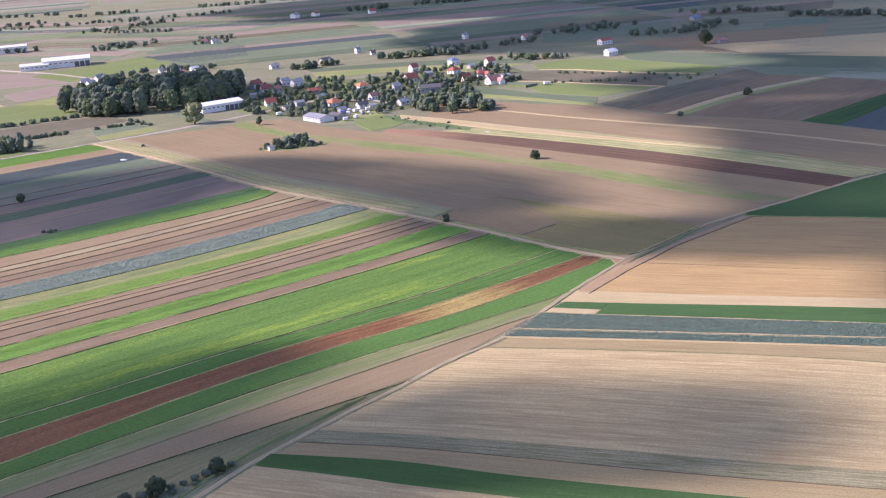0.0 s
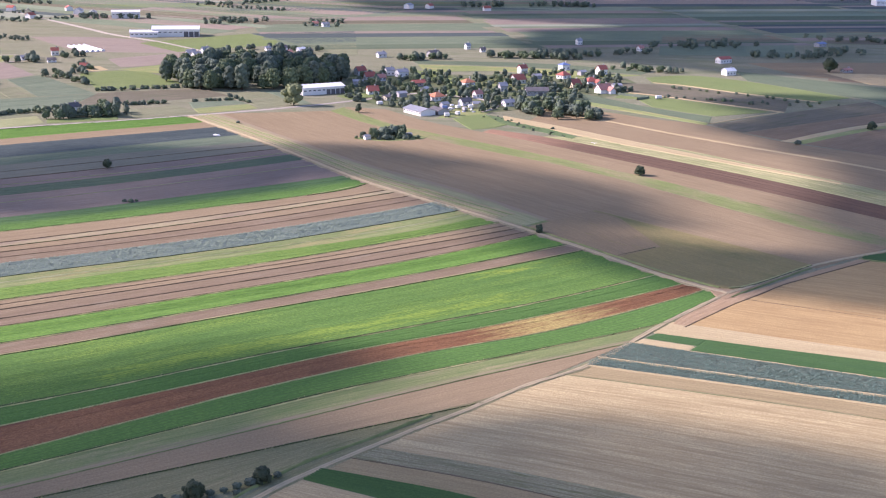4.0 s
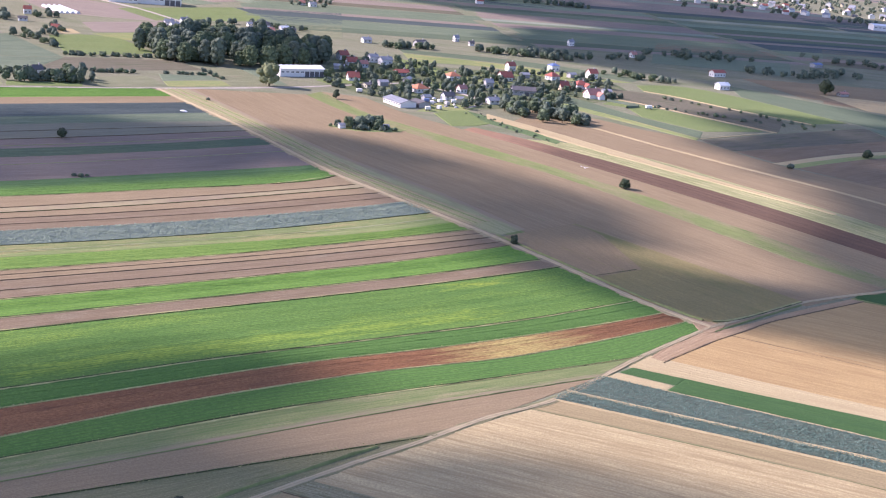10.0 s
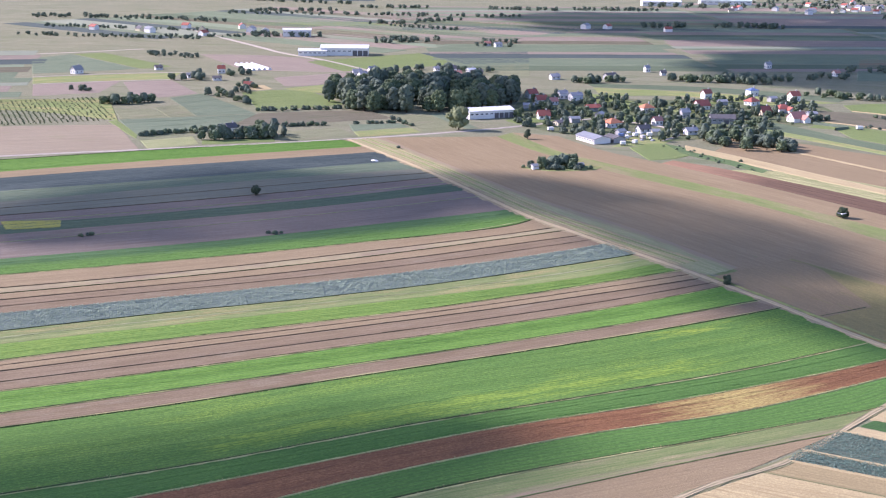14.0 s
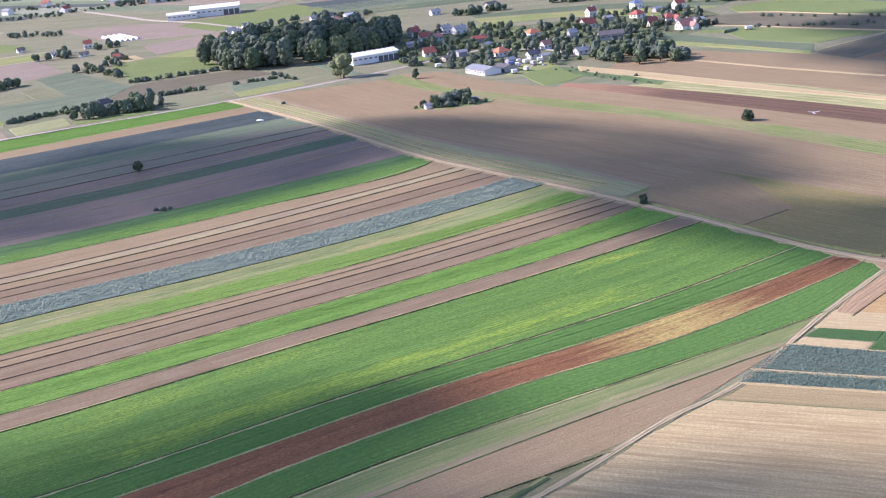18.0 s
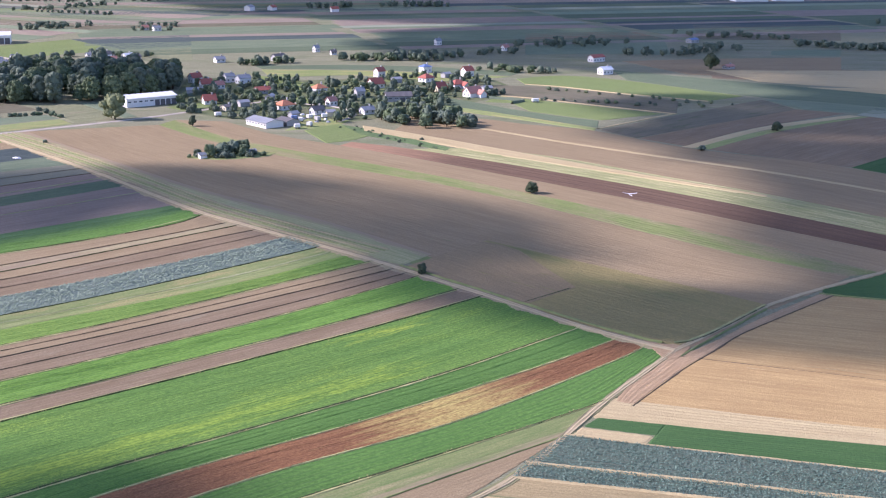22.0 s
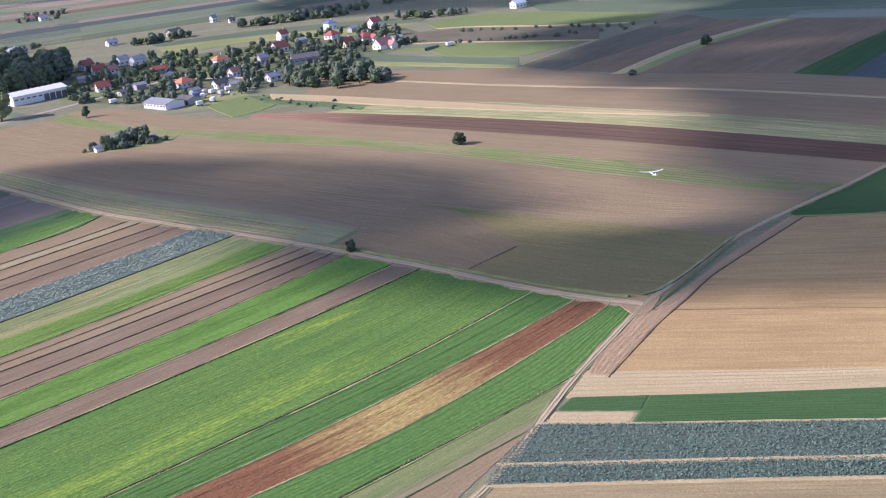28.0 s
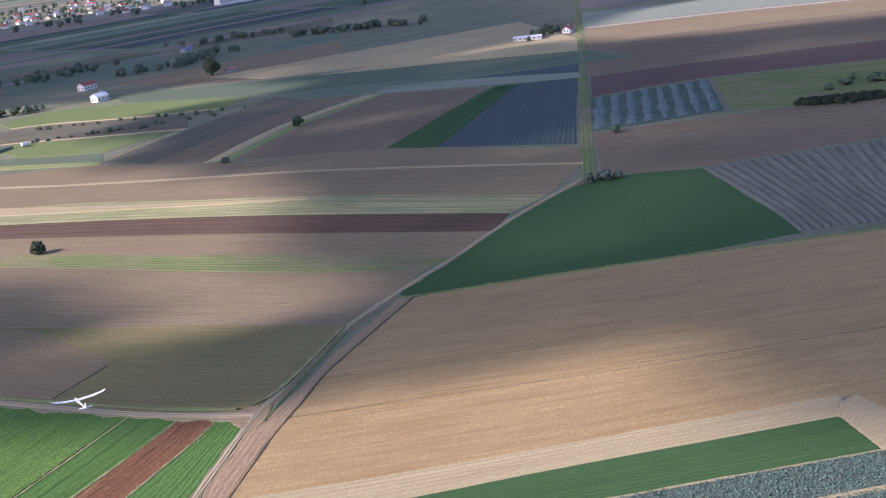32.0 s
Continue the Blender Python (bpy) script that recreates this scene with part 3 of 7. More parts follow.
E7B = [(-31, 538), (-60, 507.5), (-100, 475.7), (-140, 445.7), (-180, 416.4), (-220, 386.5), (-400, 249)]
E8 = [(-41, 548), (-60, 528.9), (-100, 491.7), (-140, 460.3), (-180, 432.2), (-220, 402), (-410, 259)]
E9 = [(-54, 560.5), (-80, 533.4), (-120, 497.7), (-160, 467.2), (-200, 439), (-240, 409.8), (-415, 282.1)]
F9 = [(-65, 572), (-80, 558.3), (-120, 520.8), (-160, 487.2), (-200, 457.9), (-240, 429.4), (-420, 301.3)]
E9B = [(-72, 578.9), (-100, 551.9), (-140, 514.7), (-180, 481.9), (-220, 452.7), (-260, 424.9), (-420, 313.7)]
E9C = [(-76, 583.5), (-100, 559.8), (-140, 524.3), (-180, 490.7), (-220, 460.8), (-260, 433.6), (-425, 321.5)]
E10 = [(-88, 595), (-100, 575), (-140, 541.9), (-180, 510), (-220, 481.1), (-260, 453.6), (-430, 336.5)]
E11 = [(-101, 611), (-120, 594), (-160, 558.9), (-200, 524.8), (-240, 495.9), (-280, 467.1), (-440, 351.7)]
E12A = [(-128, 646), (-160, 614.1), (-200, 577.4), (-240, 545.7), (-280, 515.2), (-450, 385.3)]
E12B = [(-137, 658), (-180, 615), (-220, 581), (-260, 549), (-300, 521), (-455, 410)]
E13 = [(-147, 671.6), (-160, 660.4), (-200, 623.9), (-240, 589.8), (-280, 558.2), (-320, 527.8), (-470, 413.9)]
E13A = [(-162, 690.8), (-200, 664), (-240, 632), (-280, 598), (-320, 563), (-480, 430)]
E13B = [(-177, 709), (-220, 673.3), (-260, 639.3), (-300, 607.8), (-340, 578.1), (-490, 466.8)]
E13C = [(-196, 731), (-240, 696.9), (-280, 666), (-320, 634.7), (-360, 600.8), (-500, 482.5)]
E14 = [(-208, 746), (-240, 721.6), (-280, 689.9), (-320, 656.6), (-360, 622.3), (-510, 493.9)]
E15 = [(-224, 764), (-260, 741), (-300, 711.5), (-340, 680.5), (-380, 648.5), (-520, 534.9)]

STRIPS = [
    ("weedy_verge", ROAD_BN[3:9], N1, M_VERGE, "weedy rough grass verge beside the sandy track", 1.6, 0.05),
    ("tilled_strip", N1, N2, M_HARROW, "narrow strip of pinkish brown tilled soil", 1.4, 0.08),
    ("thin_crop_strip", E0, N2, M_THIN, "thin green crop strip fading into bare brown soil", 1.5, 0.12),
    ("green_crop_strip", [(57, 441.6), (46.3, 425.2)] + E0, E1, M_GREEN2, "long curved strip of green root crop rows", 0.9, 0.17),
    ("dried_crop_strip", E1, E2, M_RUST, "rust-brown strip of dried crop between green strips", 0.9, 0.16),
    ("green_crop_strip", E2, E3, M_GREEN2, "narrow green crop strip beside the rust-brown strip", 0.9, 0.17),
    ("green_crop_field", E3, E4, M_GREEN, "broad green crop field with yellowing patches", 0.9, 0.17),
    ("tilled_strip", E4, E5, M_PLOUGH, "narrow pinkish brown tilled strip between green crops", 1.2, 0.10),
    ("bright_crop_strip", E5, E6, M_BRIGHT, "bright green crop strip in straight rows", 1.0, 0.26),
    ("tilled_strip", E6, F67, M_PLOUGH, "pinkish brown ploughed strip with furrow lines", 1.5, 0.14),
    ("tilled_strip", F67, E7, M_HARROW, "pale brown harrowed strip above a dark furrow", 1.5, 0.12),
    ("bright_crop_strip", E7, E7B, M_FLOWER, "narrow green strip with yellow flowers along one edge", 1.0, 0.17),
    ("grassy_strip", E7B, E8, M_GRASSY, "yellow-green grassy strip beside the cabbages", 1.2, 0.25),
    ("cabbage_strip", E8, E9, M_CABSTRIP, "blue-green cabbage strip in close rows", 0.7, 0.30),
    ("tilled_strip", E9, F9, M_PLOUGH, "brown tilled strip beside the cabbage strip", 1.5, 0.12),
    ("tilled_strip", F9, E9B, M_HARROW, "pale brown tilled strip below a straw strip", 1.5, 0.12),
    ("straw_strip", E9B, E9C, M_STRAWLINE, "narrow strip of straw and weeds between tilled strips", 1.5, 0.18),
    ("tilled_strip", E9C, E10, M_HARROW, "pinkish brown tilled strip below a green strip", 1.5, 0.12),
    ("bright_crop_strip", E10, E11, M_BRIGHT2, "green crop strip, bright along its lower edge", 1.0, 0.26),
    ("tilled_strip", E11, E12A, M_DULLSOIL, "dull brown ploughed strip with weedy streaks", 1.5, 0.14),
    ("leafy_crop_strip", E12A, E12B, M_DUSK, "dark green leafy crop strip", 1.2, 0.35),
    ("tilled_strip", E12B, E13, M_DULLSOIL, "greyish brown tilled strip with a lone tree", 1.6, 0.12),
    ("leafy_crop_strip", E13, E13A, M_DULLGREEN, "grey-green strip of thin crop", 1.4, 0.2),
    ("leafy_crop_strip", E13A, E13B, M_SAGE, "dull green leafy strip", 1.2, 0.2),
    ("leafy_crop_strip", E13B, E13C, M_NAVY, "dark blue-green leafy strip", 1.2, 0.3),
    ("tilled_strip", E13C, E14, M_HARROW, "pinkish brown strip beside a bright green strip", 1.6, 0.12),
    ("bright_crop_strip", E14, E15, M_BRIGHT, "bright green crop strip along the village road", 1.0, 0.26),
]
for name, a, b, mat, label, row, h in STRIPS:
    field(name, a, b, mat, label, row=row, h=h * 0.55, seg=3.0, rough=h * 0.12, category="crop strip" if h > 0.16 else "field strip", group="strip fields")


def part_of(line, f0, f1):
    p, _ = resample(line, 200)
    return [tuple(q) for q in p[int(f0 * 200):int(f1 * 200) + 1:3]]


def between(a, b, f):
    pa, _ = resample(a, 40)
    pb, _ = resample(b, 40)
    return [tuple(p * (1 - f) + q * f) for p, q in zip(pa, pb)][::4]


# grass balks and furrow edges between the strips
BALK = [0, 0.22, 0.35, 0.22, 0]
# the dark ribbons paint both weeds and the balk's shaded side
for line, mat, w, label in (
        (E0, M_BALKDARK, 1.3, "dark weedy balk between two strips"), (E1, M_EDGE, 0.7, "dry grass balk beside the rust-brown strip"),
        (E2, M_EDGE, 0.7, "dry grass balk above the rust-brown strip"), (part_of(E3, 0.03, 1), M_BALKDARK, 1.4, "dark furrow line through the green crop"),
        (between(E6, F67, 0.45), M_BALKBROWN, 0.4, "thin furrow line in a tilled strip"), (between(F67, E7, 0.5), M_BALKBROWN, 0.35, "thin furrow line in a tilled strip"),
        (E4, M_BALKDARK, 1.0, "dark weedy balk beside a tilled strip"), (E5, M_BALKDARK, 1.5, "dark weedy balk beside a tilled strip"),
        (E6, M_BALKDARK, 0.7, "thin weedy balk"), (E7, M_BALKDARK, 1.2, "dark weedy balk beside a ploughed strip"),
        (F67, M_BALKBROWN, 0.8, "dark furrow in the ploughed strip"),
        (E8, M_BALKDARK, 1.0, "dark weedy edge below the cabbages"),
        (between(E7B, E8, 0.45), M_PALEGRASS, 1.8, "straw-coloured line in the grass strip"), (F9, M_BALKBROWN, 0.8, "dark furrow between tilled strips"),
        (E9B, M_BALKDARK, 0.6, "dark furrow below the straw strip"), (E9C, M_BALKBROWN, 0.7, "furrow above the straw strip"),
        (E10, M_BALKDARK, 1.0, "dark weedy edge below a green strip"), (N1, M_BALKDARK, 0.9, "weedy balk beside the verge"),
        (part_of(N2, 0.0, 0.5), M_BALK, 0.7, "grassy balk beside the thin crop"),
        (E13, M_BALKBROWN, 0.7, "dark furrow above the brown strip"), (E15, M_BALKDARK, 1.3, "dark hedge line beside the bright strip"),
        (between(E11, E12A, 0.65), M_PALEGRASS, 0.8, "thin straw line in a tilled strip"),
        (between(E12B, E13, 0.3), M_PALEGRASS, 0.9, "thin straw line in a tilled strip"),
        (between(E13, E13A, 0.5), M_BALKBROWN, 0.9, "thin furrow line in a weedy strip"),
        (between(E9, F9, 0.5), M_BALKBROWN, 0.5, "thin furrow line in a tilled strip")):
    ribbon("grass_balk", line, w * (0.55 if mat is M_BALKDARK else 0.33 if mat is M_BALKBROWN else 0.8), mat, label, [0, 0.12, 0.16, 0.12, 0], z=0.1, seg=2.0, wob=0.3, ragged=0.4, category="balk", group="grass balks")


# tussocks of dry and green grass growing along the balks
def tussocks(line, spread, step, label, seed, west=-270.0):
    rng = np.random.RandomState(seed)
    _, ln = resample(line, 20)
    p, _ = resample(line, max(20, int(ln / step)))
    p = p[p[:, 0] > west]
    g = np.gradient(p, axis=0)
    g /= np.linalg.norm(g, axis=1)[:, None]
    m = len(p)
    thick = np.convolve(rng.uniform(0, 1, m + 14), np.ones(15) / 15, "valid")
    keep = rng.uniform(size=m) < np.clip((thick - 0.38) * 5, 0.12, 1.0)
    p, g = p[keep], g[keep]
    m = len(p)
    at = p + np.stack([-g[:, 1], g[:, 0]], 1) * rng.normal(0, spread, m)[:, None]
    a = np.arange(6) * math.pi / 3
    ring = np.stack([np.cos(a), np.sin(a)], 1)
    r = rng.uniform(0.10, 0.24, (m, 1, 1)) * rng.uniform(0.6, 1.3, (m, 6, 1))
    base = at[:, None, :] + ring[None] * r
    low = np.concatenate([base, np.full((m, 6, 1), 0.05)], 2)
    mid = np.concatenate([at[:, None, :] + ring[None] * r * 0.75, rng.uniform(0.14, 0.24, (m, 6, 1))], 2)
    top = np.concatenate([at + rng.normal(0, 0.08, (m, 2)), rng.uniform(0.22, 0.36, (m, 1))], 1)[:, None, :]
    v = np.concatenate([low, mid, top], 1).reshape(-1, 3)
    f = []
    for k in range(6):
        n2 = (k + 1) % 6
        f += [(k, n2, 6 + n2), (k, 6 + n2, 6 + k), (6 + k, 6 + n2, 12)]
    f = (np.array(f)[None] + (np.arange(m) * 13)[:, None, None]).reshape(-1, 3)
    mesh_object("tussocks", v.tolist(), f.tolist(), M_TUSSOCK, None, label, "tussocks", "", "stuff")


for k, (line, spread) in enumerate(((E0, 0.35), (E1, 0.35), (E2, 0.35), (part_of(E3, 0.03, 1), 0.35), (E4, 0.35), (E5, 0.4), (E6, 0.3), (E7, 0.35), (E10, 0.3), (N1, 0.5))):
    tussocks(line, spread, 0.34, "dry and green grass tussocks along a field balk", 300 + k)
# thin dry grass edges along the dark balks


def beside(line, d):
    p, _ = resample(line, 40)
    g = np.gradient(p, axis=0)
    g /= np.linalg.norm(g, axis=1)[:, None]
    q = p + np.stack([-g[:, 1], g[:, 0]], 1) * d
    return [tuple(v) for v in q[::4]]


for line, d in ((E0, 0.6), (E3, 0.65), (E4, -0.5), (E5, 0.65), (E6, 0.5), (E7, 0.55), (E10, 0.5)):
    ribbon("grass_balk", beside(line, d), 0.6, M_EDGE, "thin dry straw edge along a balk", [0, 0.08, 0.1, 0.08, 0], z=0.14, seg=2.0, wob=0.4, ragged=0.7, category="balk", group="grass balks")

# ---- land north of the long track ----
GREEN_LO = [(-144, 800), (-114, 758), (-74, 716), (-33, 680), (8, 645), (44, 605), (74, 568), (102, 536), (128, 512)]
GREEN_HI = [(-138, 817), (-107, 768), (-72, 732), (-33, 699), (9, 661), (47, 624), (79, 588), (108, 555), (139, 517)]
BROWN_LO = [(-110, 812), (-80, 772), (-45, 741), (-11, 711), (31, 670), (69, 632), (102, 597), (131, 565), (160, 533)]
BROWN_HI = [(-40, 751), (-10, 732), (34, 695), (74, 658), (109, 623), (140, 588), (174, 548)]
PALE_HI = [(-25, 765), (22, 736), (60, 710), (99, 669), (135, 633), (165, 596), (194, 559)]
BROWN_N = [(-30, 850), (26, 828), (53, 807), (86, 788), (125, 738), (188, 690), (240, 614)]
LINE_2 = [(-10, 822), (29, 790), (66, 752), (110, 712), (150, 677), (184, 640), (226, 590)]
field("grass_margin", [(-223, 764), (-156, 686), (-95, 606), (-50, 561), (-14, 524)], [(-206, 777), (-140, 693), (-90, 634), (-42, 586), (-3, 538)], M_MARGIN, "pale mown grass margin along the dirt track", row=2.2, h=0.05, z=0.13)
field("ploughed_field", [(-214, 775), (-145, 689), (-96, 628), (-48, 580), (0, 530), (48, 490), (94, 478)], GREEN_LO, M_HARROW,
      "large ploughed field of pinkish brown soil", row=2.0, h=0.05)
field("fallow_field", [(-12, 523), (12, 494), (38, 463), (60, 445)], [(16, 557), (43, 531), (70, 506), (94, 482)], M_OLIVE,
      "olive fallow grass field at the track fork", row=2.2, h=0.06, z=0.24)
field("tilled_corner", [(-12, 523), (0, 508), (12, 494), (23, 482)], [(14, 555), (25, 546), (32, 525), (40, 499)], M_OLIVE2,
      "dull brown tilled corner of the fallow field", row=1.8, h=0.015, z=0.32)
field("grass_strip", GREEN_LO, GREEN_HI, M_STRIPGRASS, "long yellow-green grass strip between ploughed fields", row=2.0, h=0.2)
field("tilled_field", GREEN_HI, BROWN_LO, M_HARROW, "pale brown tilled strip below the dark ploughland", row=2.0, h=0.05)
field("ploughland", BROWN_LO[2:], BROWN_HI, M_DARKSTRIP, "dark reddish brown freshly ploughed strip", row=1.4, h=0.2)
field("stubble_grass_strip", BROWN_HI[1:], PALE_HI[1:], M_STUBGRASS, "pale green stubble strip with straw streaks", row=1.6, h=0.2)
field("brown_field", PALE_HI, LINE_2, M_HARROW, "reddish brown field below the village orchards", row=2.2, h=0.05)
field("brown_field", LINE_2, BROWN_N, M_HARROW, "brown tilled field with pale streaks", row=2.2, h=0.05)
ribbon("pale_farm_path", LINE_2, 4.5, M_CREAM, "pale worn path through the brown field", [0, 0.05, 0.08, 0.05, 0], z=0.15, category="path")

# diagonal fields past the brown field
field("pale_farm_path", [(122, 741), (179, 803), (240, 845)], [(128, 738), (183, 797), (246, 841)], M_CREAM, "pale straw path between diagonal fields", row=2.0, h=0.08, z=0.1, category="path")
field("grass_strip", [(128, 738), (183, 797), (246, 841)], [(134, 734), (186, 790), (250, 838)], M_GRASSY, "grass strip beside the pale path", row=2.0, h=0.15, z=0.08)
field("tilled_field", [(134, 734), (186, 790), (250, 840)], [(189, 690), (240, 742), (290, 792)], M_PLOUGH, "reddish brown diagonal field", row=2.0, h=0.05)
field("clover_strip", [(189, 690), (240, 742), (292, 792)], [(204, 671), (250, 724), (303, 786)], M_DEEP, "deep green clover strip", row=1.5, h=0.3)
field("beet_field", [(204, 671), (250, 724), (303, 786)], [(242, 622), (282, 690), (330, 770)], M_NAVY, "dark blue-green beet field", row=1.6, h=0.15)
field("beet_field", [(262, 866), (300, 832), (340, 785)], [(285, 916), (330, 892), (372, 838)], M_NAVY, "dark beet field beside the straight road", row=1.8, h=0.15)
field("grass_strip", [(245, 846), (300, 796), (332, 766)], [(262, 866), (300, 832), (340, 785)], M_MEADOW, "green meadow strip below the beet field", row=2.0, h=0.2, z=0.07)
field("straw_field", [(269, 946), (325, 915), (386, 857)], [(252, 964), (343, 953), (418, 912)], M_CREAM, "pale straw field by the farmstead", row=2.0, h=0.12)
field("tilled_field", [(200, 1010), (290, 985), (420, 930)], [(215, 1090), (330, 1060), (465, 1005)], M_PLOUGH, "brown tilled field behind the straw field", row=2.5, h=0.05)
# orchard bands east of the village
field("meadow", [(-106, 1000), (-50, 1016), (10, 985)], [(-118, 1046), (-30, 1040), (60, 1012)], M_GRASSY, "yellow-green meadow behind the village", row=2.2, h=0.2)
field("tilled_field", [(-118, 1050), (-30, 1046), (60, 1018)], [(-125, 1068), (-30, 1075), (70, 1040)], M_DUSK, "dark crop strip behind the village", row=2.2, h=0.2)
field("village_ground", [(-152, 868), (-122, 830), (-96, 816), (-66, 806), (-40, 815), (-12, 845), (6, 866)], [(-162, 992), (-120, 1000), (-70, 990), (-20, 1015), (20, 1010), (48, 990), (60, 925)], M_GARDEN, "rough grass, gardens and trodden soil under the village", row=2.4, h=0.04, z=0.0)
for a, b, m, label in (([(-100, 890), (-70, 880)], [(-96, 912), (-68, 905)], M_LAWN, "bright green village lawn"), ([(-60, 880), (-46, 884)], [(-64, 905), (-46, 904)], M_LAWN, "bright green village garden"),
                       ([(-76, 782), (-48, 800)], [(-66, 830), (-44, 818)], M_GRASSY, "grassy yard beside the farm sheds"), ([(34, 890), (56, 884)], [(40, 906), (60, 898)], M_LAWN, "bright green garden lawn"),
                       ([(-140, 850), (-120, 872)], [(-152, 862), (-135, 884)], M_LAWN, "bright green lawn beside the warehouse"), ([(-30, 920), (-6, 916)], [(-28, 940), (-4, 932)], M_GRASSY, "village orchard grass"),
                       ([(-20, 985), (-8, 1000)], [(-45, 965), (-40, 985)], M_LAWN, "green lawn behind tall houses")):
    field("garden_lawn", a, b, m, label, row=1.8, h=0.03, z=0.05, category="lawn", group="village lawns")

# ---- land east of the near track ----
S_EDGE = [(112, 493), (183, 469), (235, 448), (330, 415), (430, 382)]
FURROW = [(58, 438), (101, 422), (140, 408), (183, 394), (300, 352), (420, 312)]
CREAM_HI = [(37, 408), (79, 394), (114, 384), (153, 372), (260, 338), (400, 292)]
CREAM_LO = [(30, 397), (61, 389), (96, 380), (146, 366)]
CAB_HI = [(23, 387), (40, 381.5), (60, 375.5), (93, 365.5), (142, 350.5), (260, 314), (380, 276)]
CAB_MID = [(13, 373), (58, 361), (106, 348), (146, 337), (262, 302), (380, 266)]
CAB_LO = [(10, 366), (57, 354), (104, 341), (144, 329), (260, 294), (380, 258)]
PALE_LO = [(4, 358), (56, 345), (98, 332), (138, 317), (255, 282), (375, 246)]
STUB_LO = [(-44, 304), (-7, 294), (34, 280), (62, 270), (200, 225), (330, 182)]
STRIP_HI = [(-52, 290), (-19, 281), (12, 268), (80, 244), (200, 203)]
STRIP_LO = [(-55, 284), (-32, 275), (-6, 264), (66, 238), (190, 196)]
field("tilled_field", S_EDGE, [(x, y - 1.4) for x, y in FURROW], M_ORANGE, "broad ochre-brown tilled field", row=2.2, h=0.02, rough=0.015)
field("tilled_field", [(x, y + 0.9) for x, y in FURROW], [(x, y - 0.3) for x, y in CREAM_HI], M_ORANGE, "ochre tilled field with fine drill lines", row=1.8, h=0.02, z=0.085, rough=0.012)
field("tilled_field", [(153.5, 373), (260, 339), (400, 293)], [(152.5, 348.5), (260, 315), (380, 277)], M_ORANGE, "ochre soil beyond the end of the straw strip", row=2.2, h=0.02, z=0.04, rough=0.015)
ribbon("furrow_line", FURROW, 0.34, M_BALKBROWN, "broken dark furrow across the ochre field", [0, 0.06, 0.08, 0.06, 0], z=0.075, seg=1.5, wob=0.5, ragged=0.8, category="balk")
dash = random.Random(41)
furrow_line = resample(FURROW[:5], 400)[0]
for k in range(22):
    i0 = int(dash.uniform(20, 300))
    i1 = i0 + int(dash.uniform(10, 34))
    off = dash.gauss(0.6, 2.2)
    ribbon("straw_streak", [(x, y + off) for x, y in furrow_line[i0:i1:3].tolist()], dash.uniform(0.2, 0.42), M_STUBBLE, "thin streak of pale straw beside the furrow", [0, 0.03, 0.04, 0.03, 0], z=0.1, seg=1.5, wob=0.5, ragged=0.8, category="straw streak", group="straw streaks")
field("straw_strip", [(x, y + 1.4) for x, y in CREAM_HI[:4]], CREAM_LO, M_CREAM, "cream straw strip beside a deep green strip", row=1.6, h=0.08, z=0.07)
field("straw_strip", [(145.6, 366.2), (149, 370), (155, 372)], [(141.8, 351.2), (147, 350), (153, 346.5)], M_CREAM, "cream straw headland at the strip's end", row=1.6, h=0.05, z=0.085)
field("clover_strip", [(46, 393.2), (61, 389), (96, 380), (146, 366)], [(39.6, 381.6), (60, 376), (93, 366), (142, 351)], M_DEEP, "deep green clover strip", row=1.1, h=0.12, z=0.1)
field("clover_strip", [(31.5, 397.2), (38, 395.5), (46.4, 393.1)], [(27.4, 392), (35, 389.5), (43, 386.9)], M_DEEP, "narrow tongue of the deep green strip", row=1.1, h=0.06, z=0.1, seg=2.0)
field("bare_patch", [(27.2, 391.8), (35, 389.2), (42.4, 386.7)], [(24.1, 387.4), (32, 384.4), (39.2, 381.5)], M_CREAM, "bare pinkish patch beside the cabbages", row=1.6, h=0.06, z=0.1, seg=2.0)
field("cabbage_field", CAB_HI, CAB_MID, M_CABSOIL, "blue-green cabbage field in close rows", row=0.7, h=0.3, seg=4)
field("cabbage_field", CAB_MID, CAB_LO, M_CABSOIL, "narrow band of blue-green cabbages", row=0.7, h=0.3, seg=4)
ribbon("straw_path", CAB_MID, 1.6, M_CREAM, "pale straw path through the cabbages", [0, 0.1, 0.12, 0.1, 0], z=0.3, category="path")
ribbon("straw_path", [(x, y + 0.3) for x, y in CAB_HI], 0.9, M_CREAM, "pale straw edge above the cabbages", [0, 0.1, 0.12, 0.1, 0], z=0.2, seg=2.0, wob=0.4, ragged=0.5, category="path")
ribbon("straw_path", CAB_LO, 1.6, M_CREAM, "pale straw edge of the cabbage field", [0, 0.1, 0.12, 0.1, 0], z=0.2, category="path")
field("tilled_strip", CAB_LO, PALE_LO, M_BUFF, "buff stubble strip beside the cabbages", row=1.4, h=0.05)
field("stubble_field", PALE_LO, STUB_LO, M_STUBBLE, "wide pale stubble field with sowing lines", row=2.4, h=0.05)
ribbon("grass_balk", PALE_LO, 0.6, M_VERGE, "thin weedy balk at the stubble's edge", [0, 0.08, 0.1, 0.08, 0], z=0.08, seg=1.5, wob=0.5, ragged=0.7, category="balk", group="grass balks")
FALLOW_MID = between(STUB_LO, STRIP_HI, 0.5)
field("weedy_strip", STUB_LO, FALLOW_MID, M_FALLOW, "band of pale weeds along the stubble's edge", row=1.6, h=0.12)
field("fallow_strip", FALLOW_MID, STRIP_HI, M_BUFF, "bare buff strip beside the deep green strip", row=1.8, h=0.04)
